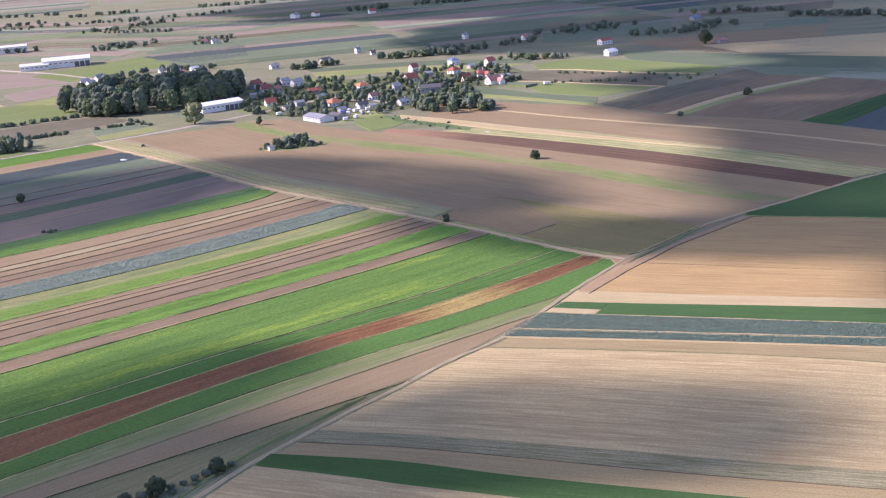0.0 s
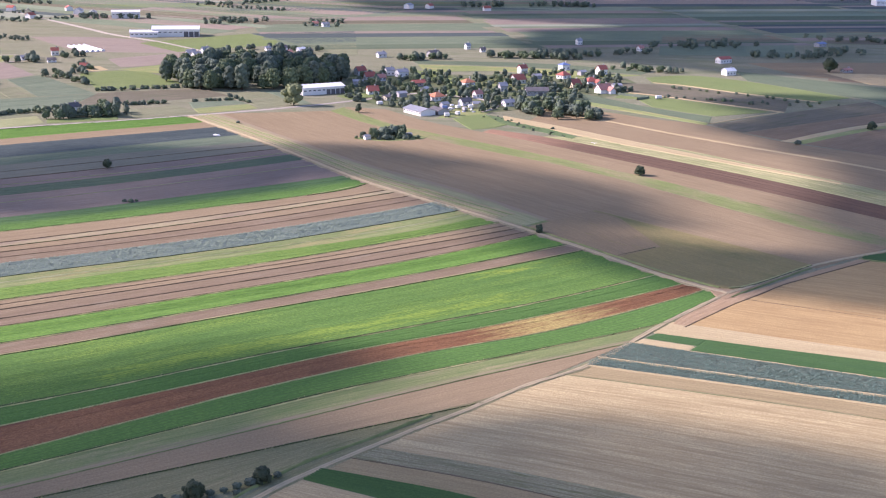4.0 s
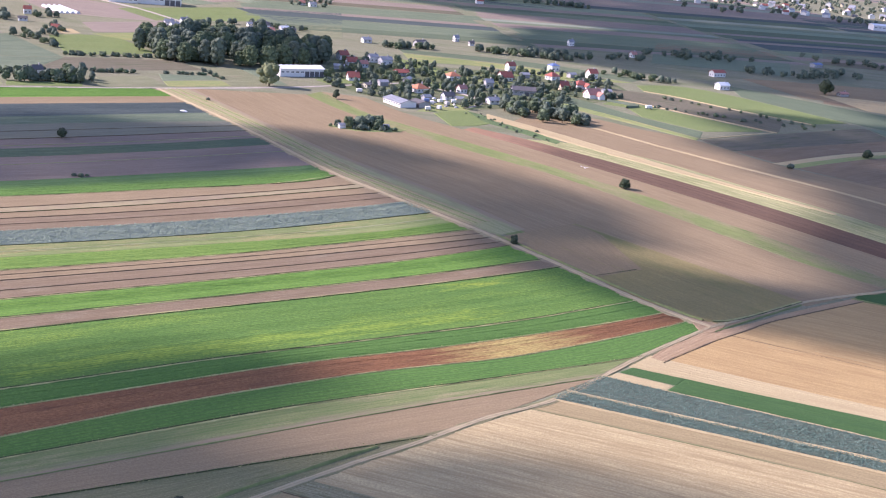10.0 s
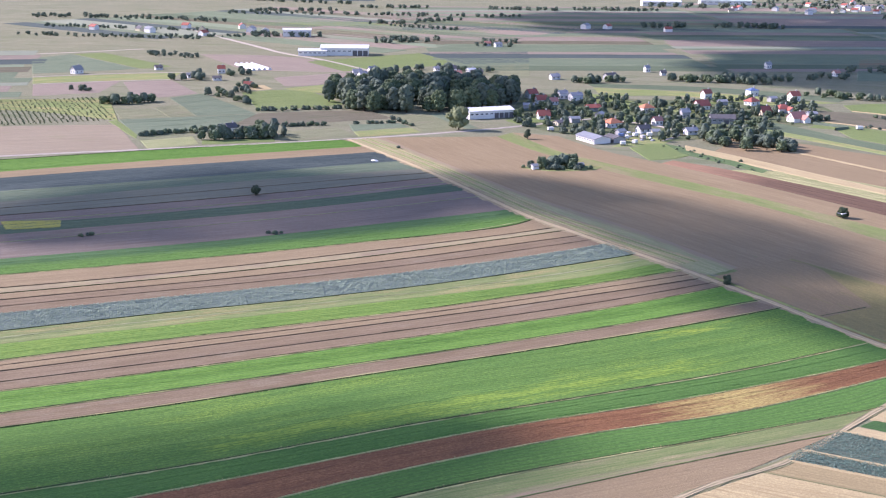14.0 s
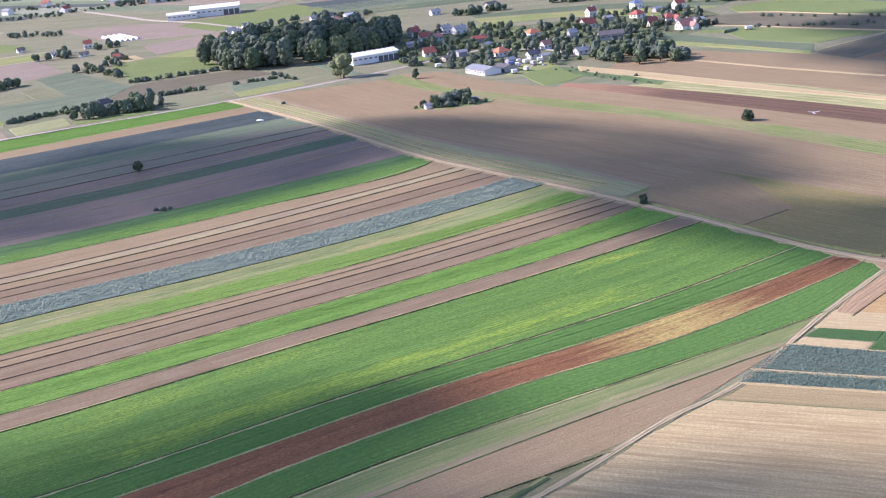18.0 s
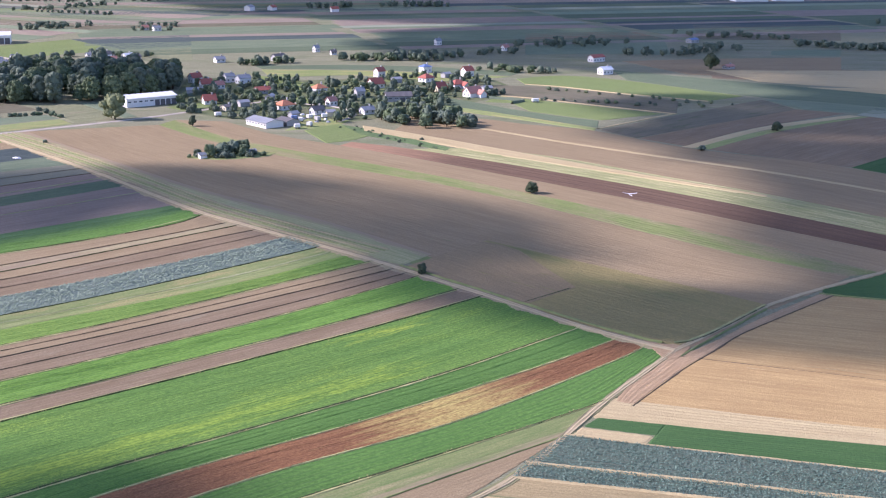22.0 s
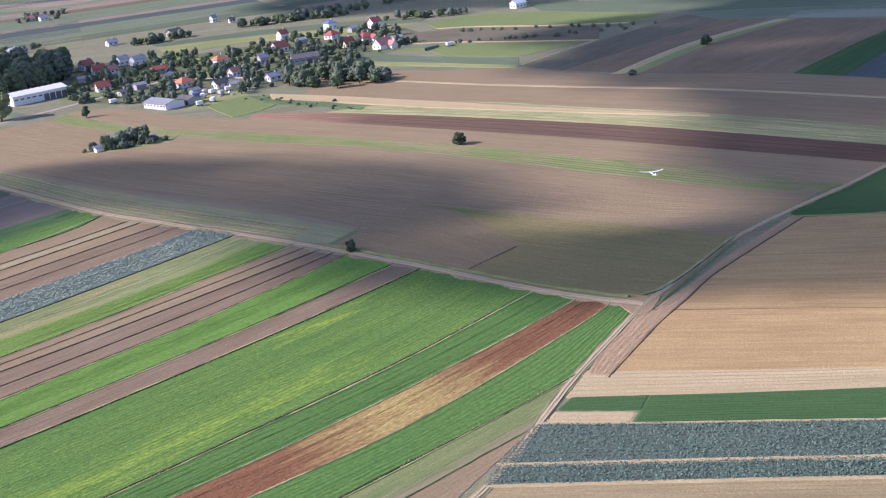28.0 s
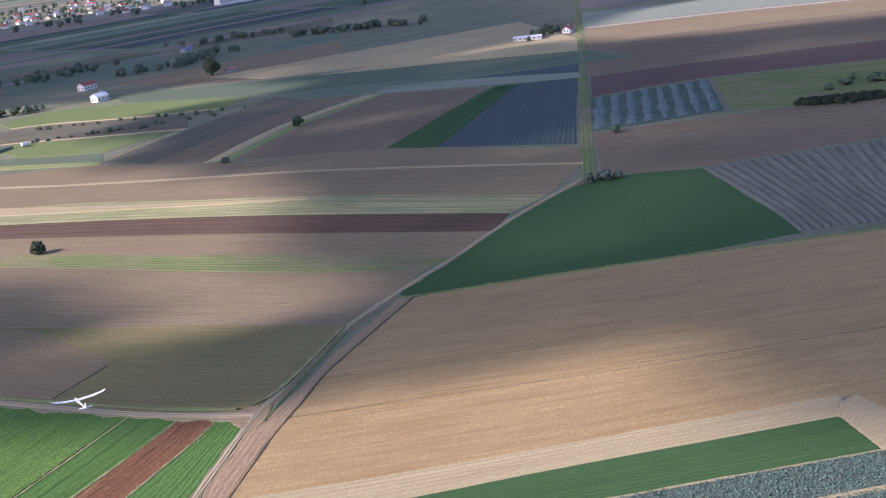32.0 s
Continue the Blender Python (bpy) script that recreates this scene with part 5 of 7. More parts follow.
def far_patchwork(origin, along, across, blocks, rng):
    """Blocks of parallel strips laid side by side from origin."""
    o, a, c = Vector(origin), Vector(along).normalized(), Vector(across).normalized()
    for u0, ln, v0, depth in blocks:
        v = v0
        while v < v0 + depth:
            w = rng.uniform(16, 52)
            mat = rng.choice(FAR)
            p = [o + a * (u0 + rng.uniform(-8, 8)) + c * v, o + a * (u0 + ln / 2) + c * (v + rng.uniform(-4, 4)), o + a * (u0 + ln + rng.uniform(-8, 8)) + c * v]
            q = [s + c * (w - 1.5) for s in p]
            field("far_field", [tuple(s[:2]) for s in p], [tuple(s[:2]) for s in q], mat, "distant " + FAR_WORDS[mat] + " field strip in the plain", row=4.0, h=0.3, seg=30, z=0.04, group="far fields")
            v += w
    return


RF = random.Random(5)
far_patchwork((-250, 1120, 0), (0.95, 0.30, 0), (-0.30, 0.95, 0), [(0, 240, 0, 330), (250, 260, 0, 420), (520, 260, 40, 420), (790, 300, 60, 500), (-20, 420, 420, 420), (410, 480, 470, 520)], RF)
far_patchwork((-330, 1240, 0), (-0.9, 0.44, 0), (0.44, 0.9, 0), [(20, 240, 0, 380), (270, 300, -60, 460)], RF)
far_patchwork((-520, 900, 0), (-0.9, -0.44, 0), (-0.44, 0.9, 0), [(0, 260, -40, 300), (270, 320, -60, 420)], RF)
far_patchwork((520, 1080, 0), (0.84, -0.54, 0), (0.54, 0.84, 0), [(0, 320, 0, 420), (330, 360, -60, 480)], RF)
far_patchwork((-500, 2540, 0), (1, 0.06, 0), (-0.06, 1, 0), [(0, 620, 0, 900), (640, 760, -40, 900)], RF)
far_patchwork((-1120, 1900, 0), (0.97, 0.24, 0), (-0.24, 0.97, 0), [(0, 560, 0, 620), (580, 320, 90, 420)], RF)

# ---- trees ----
def unit_ball(sub):
    bm = bmesh.new()
    bmesh.ops.create_icosphere(bm, subdivisions=sub, radius=1.0)
    bm.verts.ensure_lookup_table()
    v = np.array([q.co[:] for q in bm.verts])
    f = np.array([[q.index for q in p.verts] for p in bm.faces])
    bm.free()
    return v, f


BALL_V, BALL_F = unit_ball(2)
BALL1_V, BALL1_F = unit_ball(1)


def crown_mesh(name, h, r, base, seed, mat, lobes=16, leaves=420, lump=0.28, level=2, fine=1.0):
    """A crown of overlapping leafy clumps with loose leaf sprays round them."""
    rng = np.random.RandomState(seed)
    BV, BF = (BALL_V, BALL_F) if level == 2 else (BALL1_V, BALL1_F)
    verts, faces, count = [], [], 0
    mid, half = base + (h - base) * 0.5, (h - base) * 0.5
    spots = []
    core = BV * (1 + 0.2 * np.array([noise.noise(Vector(p * 2.0 + seed)) for p in BV]))[:, None] * np.array([r * 0.66, r * 0.66, half * 0.8]) + np.array([0, 0, mid])
    verts.append(core)
    faces.append(BF)
    count = len(core)
    for k in range(lobes):
        a = rng.uniform(0, 2 * math.pi)
        t = rng.uniform(-0.95, 0.85)
        ring = math.sqrt(max(0.05, 1 - max(t, -0.35) ** 2)) * rng.uniform(0.35, 0.80)
        c = np.array([math.cos(a) * r * ring, math.sin(a) * r * ring, mid + t * half * 0.75])
        s = rng.uniform(0.22, 0.40) * r * (1 - 0.25 * max(0, t)) * fine
        ball = BV.copy()
        wob = np.array([noise.noise(Vector(p * 2.3 + rng.uniform(0, 50))) for p in ball])
        ball = ball * (1 + lump * wob * 1.6)[:, None] * s * np.array([1, 1, 0.85]) + c
        verts.append(ball)
        faces.append(BF + count)
        count += len(ball)
        spots.append((c, s))
    tri = []
    for k in range(leaves):
        c, s = spots[rng.randint(len(spots))]
        d = rng.normal(size=3)
        d /= np.linalg.norm(d)
        p = c + d * s * rng.uniform(0.9, 1.22)
        e = rng.normal(size=3)
        e = np.cross(e, d)
        e /= np.linalg.norm(e) + 1e-6
        g = np.cross(d, e) + d * rng.uniform(-0.6, 0.6)
        z = rng.uniform(0.20, 0.48) * (0.5 + r * 0.16) * fine
        verts.append(np.array([p - e * z, p + g * z * 1.2, p + e * z, p - g * z]))
        tri += [(count, count + 1, count + 2), (count, count + 2, count + 3)]
        count += 4
    me = bpy.data.meshes.new(name)
    me.from_pydata(np.concatenate(verts).tolist(), [], np.concatenate(faces).tolist() + tri)
    me.materials.append(mat)
    me.update()
    return me


def tube(bm, a, b, ra, rb, n=6):
    a, b = Vector(a), Vector(b)
    q = (b - a).to_track_quat("Z", "Y")
    rings = []
    for c, r in ((a, ra), (b, rb)):
        rings.append([bm.verts.new(c + q @ Vector((math.cos(t * 2 * math.pi / n) * r, math.sin(t * 2 * math.pi / n) * r, 0))) for t in range(n)])
    for k in range(n):
        bm.faces.new((rings[0][k], rings[0][(k + 1) % n], rings[1][(k + 1) % n], rings[1][k]))
    bm.faces.new(rings[1])


def make_tree(name, h, r, base, seed, mat, label, category="tree", lobes=16, leaves=420, group="", fine=1.0):
    top = tagged(new(name), label, category, group)
    rng = random.Random(seed)
    bm = bmesh.new()
    tr = max(0.06, h * 0.022)
    tube(bm, (0, 0, -0.2), (rng.uniform(-.2, .2), 0, base + (h - base) * 0.35), tr * 1.4, tr * 0.8)
    for k in range(4):
        a = k * 1.7 + rng.random()
        z0 = base * 0.7 + k * (h - base) * 0.08
        tube(bm, (0, 0, z0), (math.cos(a) * r * 0.55, math.sin(a) * r * 0.55, z0 + (h - base) * 0.35), tr * 0.6, tr * 0.2, 5)
    part("trunk", bm, M_BARK, top)
    ob = new("crown", crown_mesh("crown", h, r, base, seed, mat, lobes, leaves, fine=fine))
    ob.parent = top
    return top


def place(ob, x, y, rot=0.0, s=1.0, z=0.0):
    c = copy_thing(ob, pose(x, y, z, 0, 0, rot))
    c.scale = (s, s, s * random.uniform(0.9, 1.1))
    return c


random.seed(11)
HOME = -2500.0
WOOD = [make_tree("broadleaf_tree", 17, 6.2, 0.2, 21, M_LEAF, "tall broadleaf tree at the edge of the wood", "tree", 100, 8000, "trees of the wood", 0.72),
        make_tree("broadleaf_tree", 19, 5.8, 0.2, 22, M_LEAFDARK, "tall dark broadleaf tree in the wood", "tree", 100, 8000, "trees of the wood", 0.72),
        make_tree("broadleaf_tree", 15, 6.6, 0.1, 23, M_LEAF, "round-crowned broadleaf tree in the wood", "tree", 100, 8000, "trees of the wood", 0.72)]
GARDEN = [make_tree("garden_tree", 8.0, 3.7, 0.5, 31, M_LEAF, "leafy garden tree between village houses", "tree", 40, 2600, "village trees", 0.75),
          make_tree("garden_tree", 6.5, 3.9, 0.2, 32, M_LEAFDARK, "dark round garden tree in the village", "tree", 40, 2600, "village trees", 0.75),
          make_tree("garden_tree", 10.0, 3.0, 0.5, 33, M_LEAFDARK, "slender dark tree beside a village house", "tree", 40, 2600, "village trees", 0.75)]
FARTREE = [make_tree("distant_tree", 7.6, 3.7, 0.2, 41, M_LEAFDARK, "distant dark tree in a field hedge", "tree", 26, 1500, "distant trees", 0.75),
           make_tree("distant_tree", 6.6, 3.9, 0.1, 42, M_LEAF, "distant leafy tree in a field hedge", "tree", 26, 1500, "distant trees", 0.75)]
SHRUB = [make_tree("shrub", 2.6, 1.7, 0.2, 51, M_LEAF, "small leafy shrub in the grass", "shrub", 9, 420, "shrubs"),
         make_tree("shrub", 2.2, 1.9, 0.1, 52, M_LEAFDARK, "low dark shrub at a field edge", "shrub", 9, 420, "shrubs")]


def inside(x, y, poly):
    hit = False
    for i in range(len(poly)):
        (x1, y1), (x2, y2) = poly[i], poly[i - 1]
        if (y1 > y) != (y2 > y) and x < (x2 - x1) * (y - y1) / (y2 - y1) + x1:
            hit = not hit
    return hit


def scatter(poly, n, gap, kinds, smin, smax, avoid=(), seed=1):
    rng = random.Random(seed)
    xs, ys = [p[0] for p in poly], [p[1] for p in poly]
    got, tries = [], 0
    while len(got) < n and tries < n * 60:
        tries += 1
        x, y = rng.uniform(min(xs), max(xs)), rng.uniform(min(ys), max(ys))
        if not inside(x, y, poly) or any((x - a) ** 2 + (y - b) ** 2 < gap * gap for a, b in got):
            continue
        if any((x - a) ** 2 + (y - b) ** 2 < d * d for a, b, d in avoid):
            continue
        got.append((x, y))
        place(rng.choice(kinds), x, y, rng.uniform(0, 360), rng.uniform(smin, smax))
    return got


def row_of(a, b, n, kinds, smin, smax, spread=2.5, seed=1):
    rng = random.Random(seed)
    for k in range(n):
        t = (k + rng.uniform(0.1, 0.9)) / n
        place(rng.choice(kinds), a[0] + (b[0] - a[0]) * t + rng.gauss(0, spread), a[1] + (b[1] - a[1]) * t + rng.gauss(0, spread), rng.uniform(0, 360), rng.uniform(smin, smax))


# single trees, each with its own label
LONE = make_tree("lone_tree", 5.2, 3.0, 0.5, 61, M_LEAFDEEP, "lone round tree casting a shadow on a grass strip", "tree", 44, 2600, "", 0.6)
LONE.location = (38.5, 633.5, 0)
t2 = make_tree("lone_tree", 5.2, 2.3, 0.8, 62, M_LEAFDEEP, "small lone tree in a brown field strip", "tree", 12, 360)
t2.location = (-217, 606.5, 0)
t3 = make_tree("willow_tree", 15.5, 6.8, 1.8, 63, M_LEAFPALE, "large pale willow beside the village road", "tree", 26, 900)
t3.location = (-171, 818, 0)
t4 = make_tree("lone_tree", 6.2, 2.3, 0.8, 64, M_LEAFDEEP, "small dark tree at the field's edge by the village", "tree", 12, 360)
t4.location = (-125.5, 796, 0)
t5 = make_tree("lone_tree", 5.6, 3.2, 0.5, 65, M_LEAFDEEP, "round bush tree beside the pale path", "tree", 12, 360)
t5.location = (183, 790, 0)
t6 = make_tree("bush", 3.0, 2.2, 0.2, 66, M_LEAFDARK, "small bush at the end of a pale path", "bush", 10, 260)
t6.location = (130, 731, 0)
t7 = make_tree("bush", 3.6, 2.0, 0.3, 67, M_LEAFDEEP, "lone bush beside the dirt track", "bush", 12, 340)
t7.location = (-7, 514.5, 0)
t8 = make_tree("bush", 2.0, 1.2, 0.1, 68, M_LEAFDARK, "tiny bush in the ploughed field", "bush", 9, 180)
t8.location = (-188, 744, 0)
t9 = make_tree("oak_tree", 12.5, 6.6, 1.0, 69, M_LEAFDEEP, "big dark round tree beside a far farm", "tree", 18, 500)
t9.location = (211, 1062, 0)
t10 = make_tree("bush", 3.4, 2.2, 0.2, 70, M_LEAFDARK, "bush beside the straight farm road", "bush", 10, 260)
t10.location = (263, 627, 0)
for x, y, s in ((212, 563, 1.3), (217, 561, 1.5), (221, 559, 1.0)):
    place(SHRUB[1], x, y, x * 7, s)
DITCH = [make_tree("ditch_bush", 4.2, 2.6, 0.1, 71, M_LEAFDEEP, "dark leafy bush beside the ditch and the sandy track", "bush", 60, 5200, "ditch bushes", 0.5),
         make_tree("ditch_bush", 3.0, 2.2, 0.1, 72, M_LEAFDARK, "low thorny bush in the weedy verge by the track", "bush", 50, 4200, "ditch bushes", 0.5)]
for x, y, s, k in ((-76, 271, 1.15, 0), (-63.5, 281, 1.0, 0), (-73, 273, 0.55, 1), (-70.5, 275, 0.5, 1), (-68, 277, 0.6, 1), (-65.5, 279, 0.7, 1), (-60.5, 284, 0.5, 1), (-79, 268.5, 0.8, 1), (-82, 265.5, 0.9, 0), (-87, 262, 0.7, 1), (-92, 258, 0.8, 0), (-72, 270.5, 0.45, 1), (-67.5, 274.5, 0.45, 1)):
    place(DITCH[k], x, y, x * 9, s)
# clump of trees on its own plot
for x, y, s, k in ((-109, 711, 0.55, 1), (-103, 708, 0.8, 0), (-98, 713, 1.0, 1), (-93, 717, 1.05, 1), (-89, 720, 0.95, 0), (-96, 706, 0.6, 1), (-88, 713, 0.75, 0), (-84, 715, 0.5, 1), (-100, 718, 0.8, 1)):
    place(GARDEN[k], x, y, x * 13, s)
row_of((-112, 706), (-78, 714), 10, SHRUB, 0.7, 1.1, 1.5, 3)
field("rough_plot", [(-114, 707), (-96, 702), (-76, 712)], [(-106, 722), (-90, 726), (-73, 722)], M_GRASSY, "rough grass plot under a clump of trees", row=2.0, h=0.2, z=0.14)


# ---- buildings ----
def box(bm, x0, y0, z0, x1, y1, z1):
    v = [bm.verts.new(p) for p in ((x0, y0, z0), (x1, y0, z0), (x1, y1, z0), (x0, y1, z0), (x0, y0, z1), (x1, y0, z1), (x1, y1, z1), (x0, y1, z1))]
    for f in ((3, 2, 1, 0), (4, 5, 6, 7), (0, 1, 5, 4), (1, 2, 6, 5), (2, 3, 7, 6), (3, 0, 4, 7)):
        bm.faces.new([v[k] for k in f])


def gable_body(bm, w, d, e, r):
    """Walls with gables at both ends of a ridge along x."""
    h, k = w / 2, d / 2
    v = [bm.verts.new(p) for p in ((-h, -k, -0.3), (h, -k, -0.3), (h, k, -0.3), (-h, k, -0.3), (-h, -k, e), (h, -k, e), (h, k, e), (-h, k, e), (-h, 0, e + r), (h, 0, e + r))]
    for f in ((3, 2, 1, 0), (0, 1, 5, 4), (2, 3, 7, 6), (1, 2, 6, 9, 5), (3, 0, 4, 8, 7), (4, 5, 9, 8), (6, 7, 8, 9)):
        bm.faces.new([v[i] for i in f])


def gable_roof(bm, w, d, e, r, over=0.45, th=0.22):
    h, k = w / 2 + over, d / 2 + over
    drop = r * over / (d / 2)
    for s in (-1, 1):
        lo, hi = e - drop, e + r
        p = [(-h, s * k, lo + 0.05), (h, s * k, lo + 0.05), (h, 0, hi + 0.05), (-h, 0, hi + 0.05)]
        a = [bm.verts.new(q) for q in p]
        b = [bm.verts.new((q[0], q[1], q[2] + th)) for q in p]
        bm.faces.new(a if s > 0 else a[::-1])
        bm.faces.new(b[::-1] if s > 0 else b)
        for i in range(4):
            j = (i + 1) % 4
            bm.faces.new((a[i], a[j], b[j], b[i]))


def hip_roof(bm, w, d, e, r, over=0.5):
    h, k = w / 2 + over, d / 2 + over
    top = max(0.3, w / 2 - d / 2)
    a = [bm.verts.new(p) for p in ((-h, -k, e), (h, -k, e), (h, k, e), (-h, k, e))]
    b = [bm.verts.new((p.co.x, p.co.y, e + 0.2)) for p in a]
    t = [bm.verts.new((-top, 0, e + r)), bm.verts.new((top, 0, e + r))]
    bm.faces.new(a[::-1])
    for i in range(4):
        bm.faces.new((a[i], a[(i + 1) % 4], b[(i + 1) % 4], b[i]))
    bm.faces.new((b[0], b[1], t[1], t[0]))
    bm.faces.new((b[2], b[3], t[0], t[1]))
    bm.faces.new((b[1], b[2], t[1]))
    bm.faces.new((b[3], b[0], t[0]))


def add_window(parent, x, y, z, w, h, side):
    """Window on a wall: a frame proud of it and a dark pane set back in the frame."""
    bm = bmesh.new()
    t = 0.10
    for q in ((-w / 2, -h / 2, w / 2, -h / 2 + t), (-w / 2, h / 2 - t, w / 2, h / 2), (-w / 2, -h / 2, -w / 2 + t, h / 2), (w / 2 - t, -h / 2, w / 2, h / 2), (-t / 2, -h / 2, t / 2, h / 2)):
        box(bm, q[0], -0.09, q[1], q[2], 0.03, q[3])
    fr = part("window", bm, M_FRAME, parent)
    fr.matrix_basis = pose(x, y, z, 0, 0, side)
    bm = bmesh.new()
    box(bm, -w / 2 + 0.02, -0.04, -h / 2 + 0.02, w / 2 - 0.02, 0.02, h / 2 - 0.02)
    part("pane", bm, M_GLASS, fr)


def house(name, x, y, rot, w, d, e, r, wall, roof, label, hip=False, wing=None, chimney=True, windows=True, category="house", group="village houses", door=True):
    top = tagged(new(name), label, category, group)
    top.matrix_basis = pose(x, y, 0, 0, 0, rot)
    bm = bmesh.new()
    if hip:
        box(bm, -w / 2, -d / 2, -0.3, w / 2, d / 2, e)
    else:
        gable_body(bm, w, d, e, r)
    part("wall", bm, wall, top)
    bm = bmesh.new()
    (hip_roof if hip else gable_roof)(bm, w, d, e, r)
    part("roof", bm, roof, top)
    if wing:
        wx, ww, wd, we, wr = wing
        bm = bmesh.new()
        gable_body(bm, ww, wd, we, wr)
        g = part("wing_wall", bm, wall, top)
        g.matrix_basis = pose(wx, -d / 2 - ww / 2 + 0.6, 0, 0, 0, 90)
        bm = bmesh.new()
        gable_roof(bm, ww, wd, we, wr)
        g = part("wing_roof", bm, roof, top)
        g.matrix_basis = pose(wx, -d / 2 - ww / 2 + 0.6, 0.03, 0, 0, 90)
    if chimney:
        bm = bmesh.new()
        box(bm, w * 0.18, -0.35, e + r * 0.6, w * 0.18 + 0.7, 0.35, e + r + 1.0)
        box(bm, w * 0.18 - 0.08, -0.43, e + r + 1.0, w * 0.18 + 0.78, 0.43, e + r + 1.15)
        part("chimney", bm, M_GREYWALL, top)
    if windows:
        n = max(2, int(w / 3.0))
        for lev in range(2 if e > 4.6 else 1):
            for k in range(n):
                wx = -w / 2 + w * (k + 0.5) / n
                for sgn, side in ((-1, 0), (1, 180)):
                    if wing and sgn < 0:
                        continue
                    add_window(top, wx, sgn * d / 2, 1.6 + lev * 2.7, 1.3, 1.3, side)
            for sgn, side in ((-1, -90), (1, 90)):
                for wy in (-d * 0.22, d * 0.22):
                    add_window(top, sgn * w / 2, wy, 1.6 + lev * 2.7, 1.1, 1.3, side)
        if not hip and r > 2.4:
            for sgn, side in ((-1, -90), (1, 90)):
                add_window(top, sgn * w / 2, 0, e + r * 0.3, 1.1, 1.2, side)
    if door:
        bm = bmesh.new()
        box(bm, -0.5, -0.07, 0, 0.5, 0.02, 2.05)
        g = part("door", bm, M_WOOD, top)
        g.matrix_basis = pose(w * 0.02 + 0.9, d / 2, 0, 0, 0, 180)
    return top


VILLAGE = [
    # x, y, rot, w, d, eaves, rise, wall, roof, hip, label
    (-153, 973, 42, 9.5, 8, 4.6, 3.4, M_WHITE, M_ROOFRED, 0, "white house with a dark red gable roof by the wood"),
    (-142, 948, 28, 9.5, 8, 3.6, 3.6, M_WHITE, M_ROOFRED, 0, "white house with a steep red roof"),
    (-133, 944, 36, 7, 6.5, 3.4, 2.6, M_WHITE, M_ROOFPINK, 0, "small white house with a faded red roof"),
    (-131, 976, 30, 8, 7, 5.2, 2.2, M_WHITE, M_ROOFGREY, 0, "two-storey white house with a grey roof"),
    (-121, 970, 37, 11, 8, 4.8, 2.4, M_WHITE, M_ROOFGREY, 0, "grey-roofed house among garden trees"),
    (-129, 877, 25, 9.5, 8, 3.2, 3.8, M_WHITE, M_ROOFRED, 0, "white cottage with a bright red gable roof"),
    (-115, 851, 48, 8, 7, 3.0, 1.4, M_CREAMWALL, M_ROOFDARK, 0, "low cream house with a dark flat roof"),
    (-103, 922, 33, 12, 8, 3.2, 2.2, M_GREYWALL, M_ROOFRED, 0, "low house with a long red roof"),
    (-83, 857, 45, 12, 10, 3.4, 3.6, M_WHITE, M_ROOFORANGE, 1, "white house with a bright orange hip roof"),
    (-63, 840, 39, 9.5, 7, 3.2, 2.6, M_WHITE, M_ROOFDARK, 0, "white house with a dark grey gable roof"),
    (-57, 872, 40, 7, 6, 4.0, 2.6, M_WHITE, M_ROOFPINK, 0, "small white gabled house by the lane"),
    (-68, 926, 39, 11, 9, 4.0, 3.4, M_WHITE, M_ROOFORANGE, 1, "white house with an orange hip roof"),
    (-33, 951, 34, 11.5, 9.5, 4.0, 4.2, M_WHITE, M_ROOFRED, 0, "tall white gabled house with a red roof"),
    (-32, 1009, 40, 8, 7, 5.2, 3.0, M_WHITE, M_ROOFRED, 0, "white gabled house behind the village"),
    (-35, 842, 36, 9.5, 7, 3.0, 2.2, M_WHITE, M_ROOFGREY, 0, "low white house with a grey sheet roof"),
    (-42, 908, 28, 7, 6, 5.0, 2.6, M_GREYWALL, M_ROOFGREY, 0, "grey house hidden among trees"),
    (0, 984, 48, 11, 9, 3.4, 3.6, M_WHITE, M_ROOFRED, 1, "white bungalow with a red hip roof"),
    (0, 1036, 36, 9, 8, 5.0, 2.4, M_WHITE, M_ROOFBLUE, 1, "white house with a blue-grey roof"),
    (8, 937, 37, 9.5, 8, 3.4, 4.0, M_CREAMWALL, M_ROOFRED, 0, "cream gabled house with a brick-red roof"),
    (20, 954, 33, 13, 10, 3.4, 3.6, M_WHITE, M_ROOFRED, 1, "wide white house with a red hip roof"),
    (29, 1014, 34, 9, 8, 5.4, 3.4, M_WHITE, M_ROOFRED, 0, "tall white gabled house with a red-brown roof"),
    (28, 913, 36, 13, 10, 3.6, 4.4, M_WHITE, M_ROOFPINK, 0, "large white house with a salmon tile roof"),
]
AVOID = []
for x, y, rot, w, d, e, r, wall, roof, hip, label in VILLAGE:
    w, d, e, r = w * 0.77, d * 0.77, e * 0.8, r * 0.78
    wing = (w * 0.25, 4.5, d * 0.6, e * 0.8, r * 0.65) if w > 10 else None
    house("house", x, y, rot, w, d, e, r, wall, roof, label, bool(hip), wing)
    AVOID.append((x, y, w * 0.5 + 2.6))
    AVOID.append((x + 1, y - 8, 4.2))
    AVOID.append((x + 2, y - 14, 2.2))

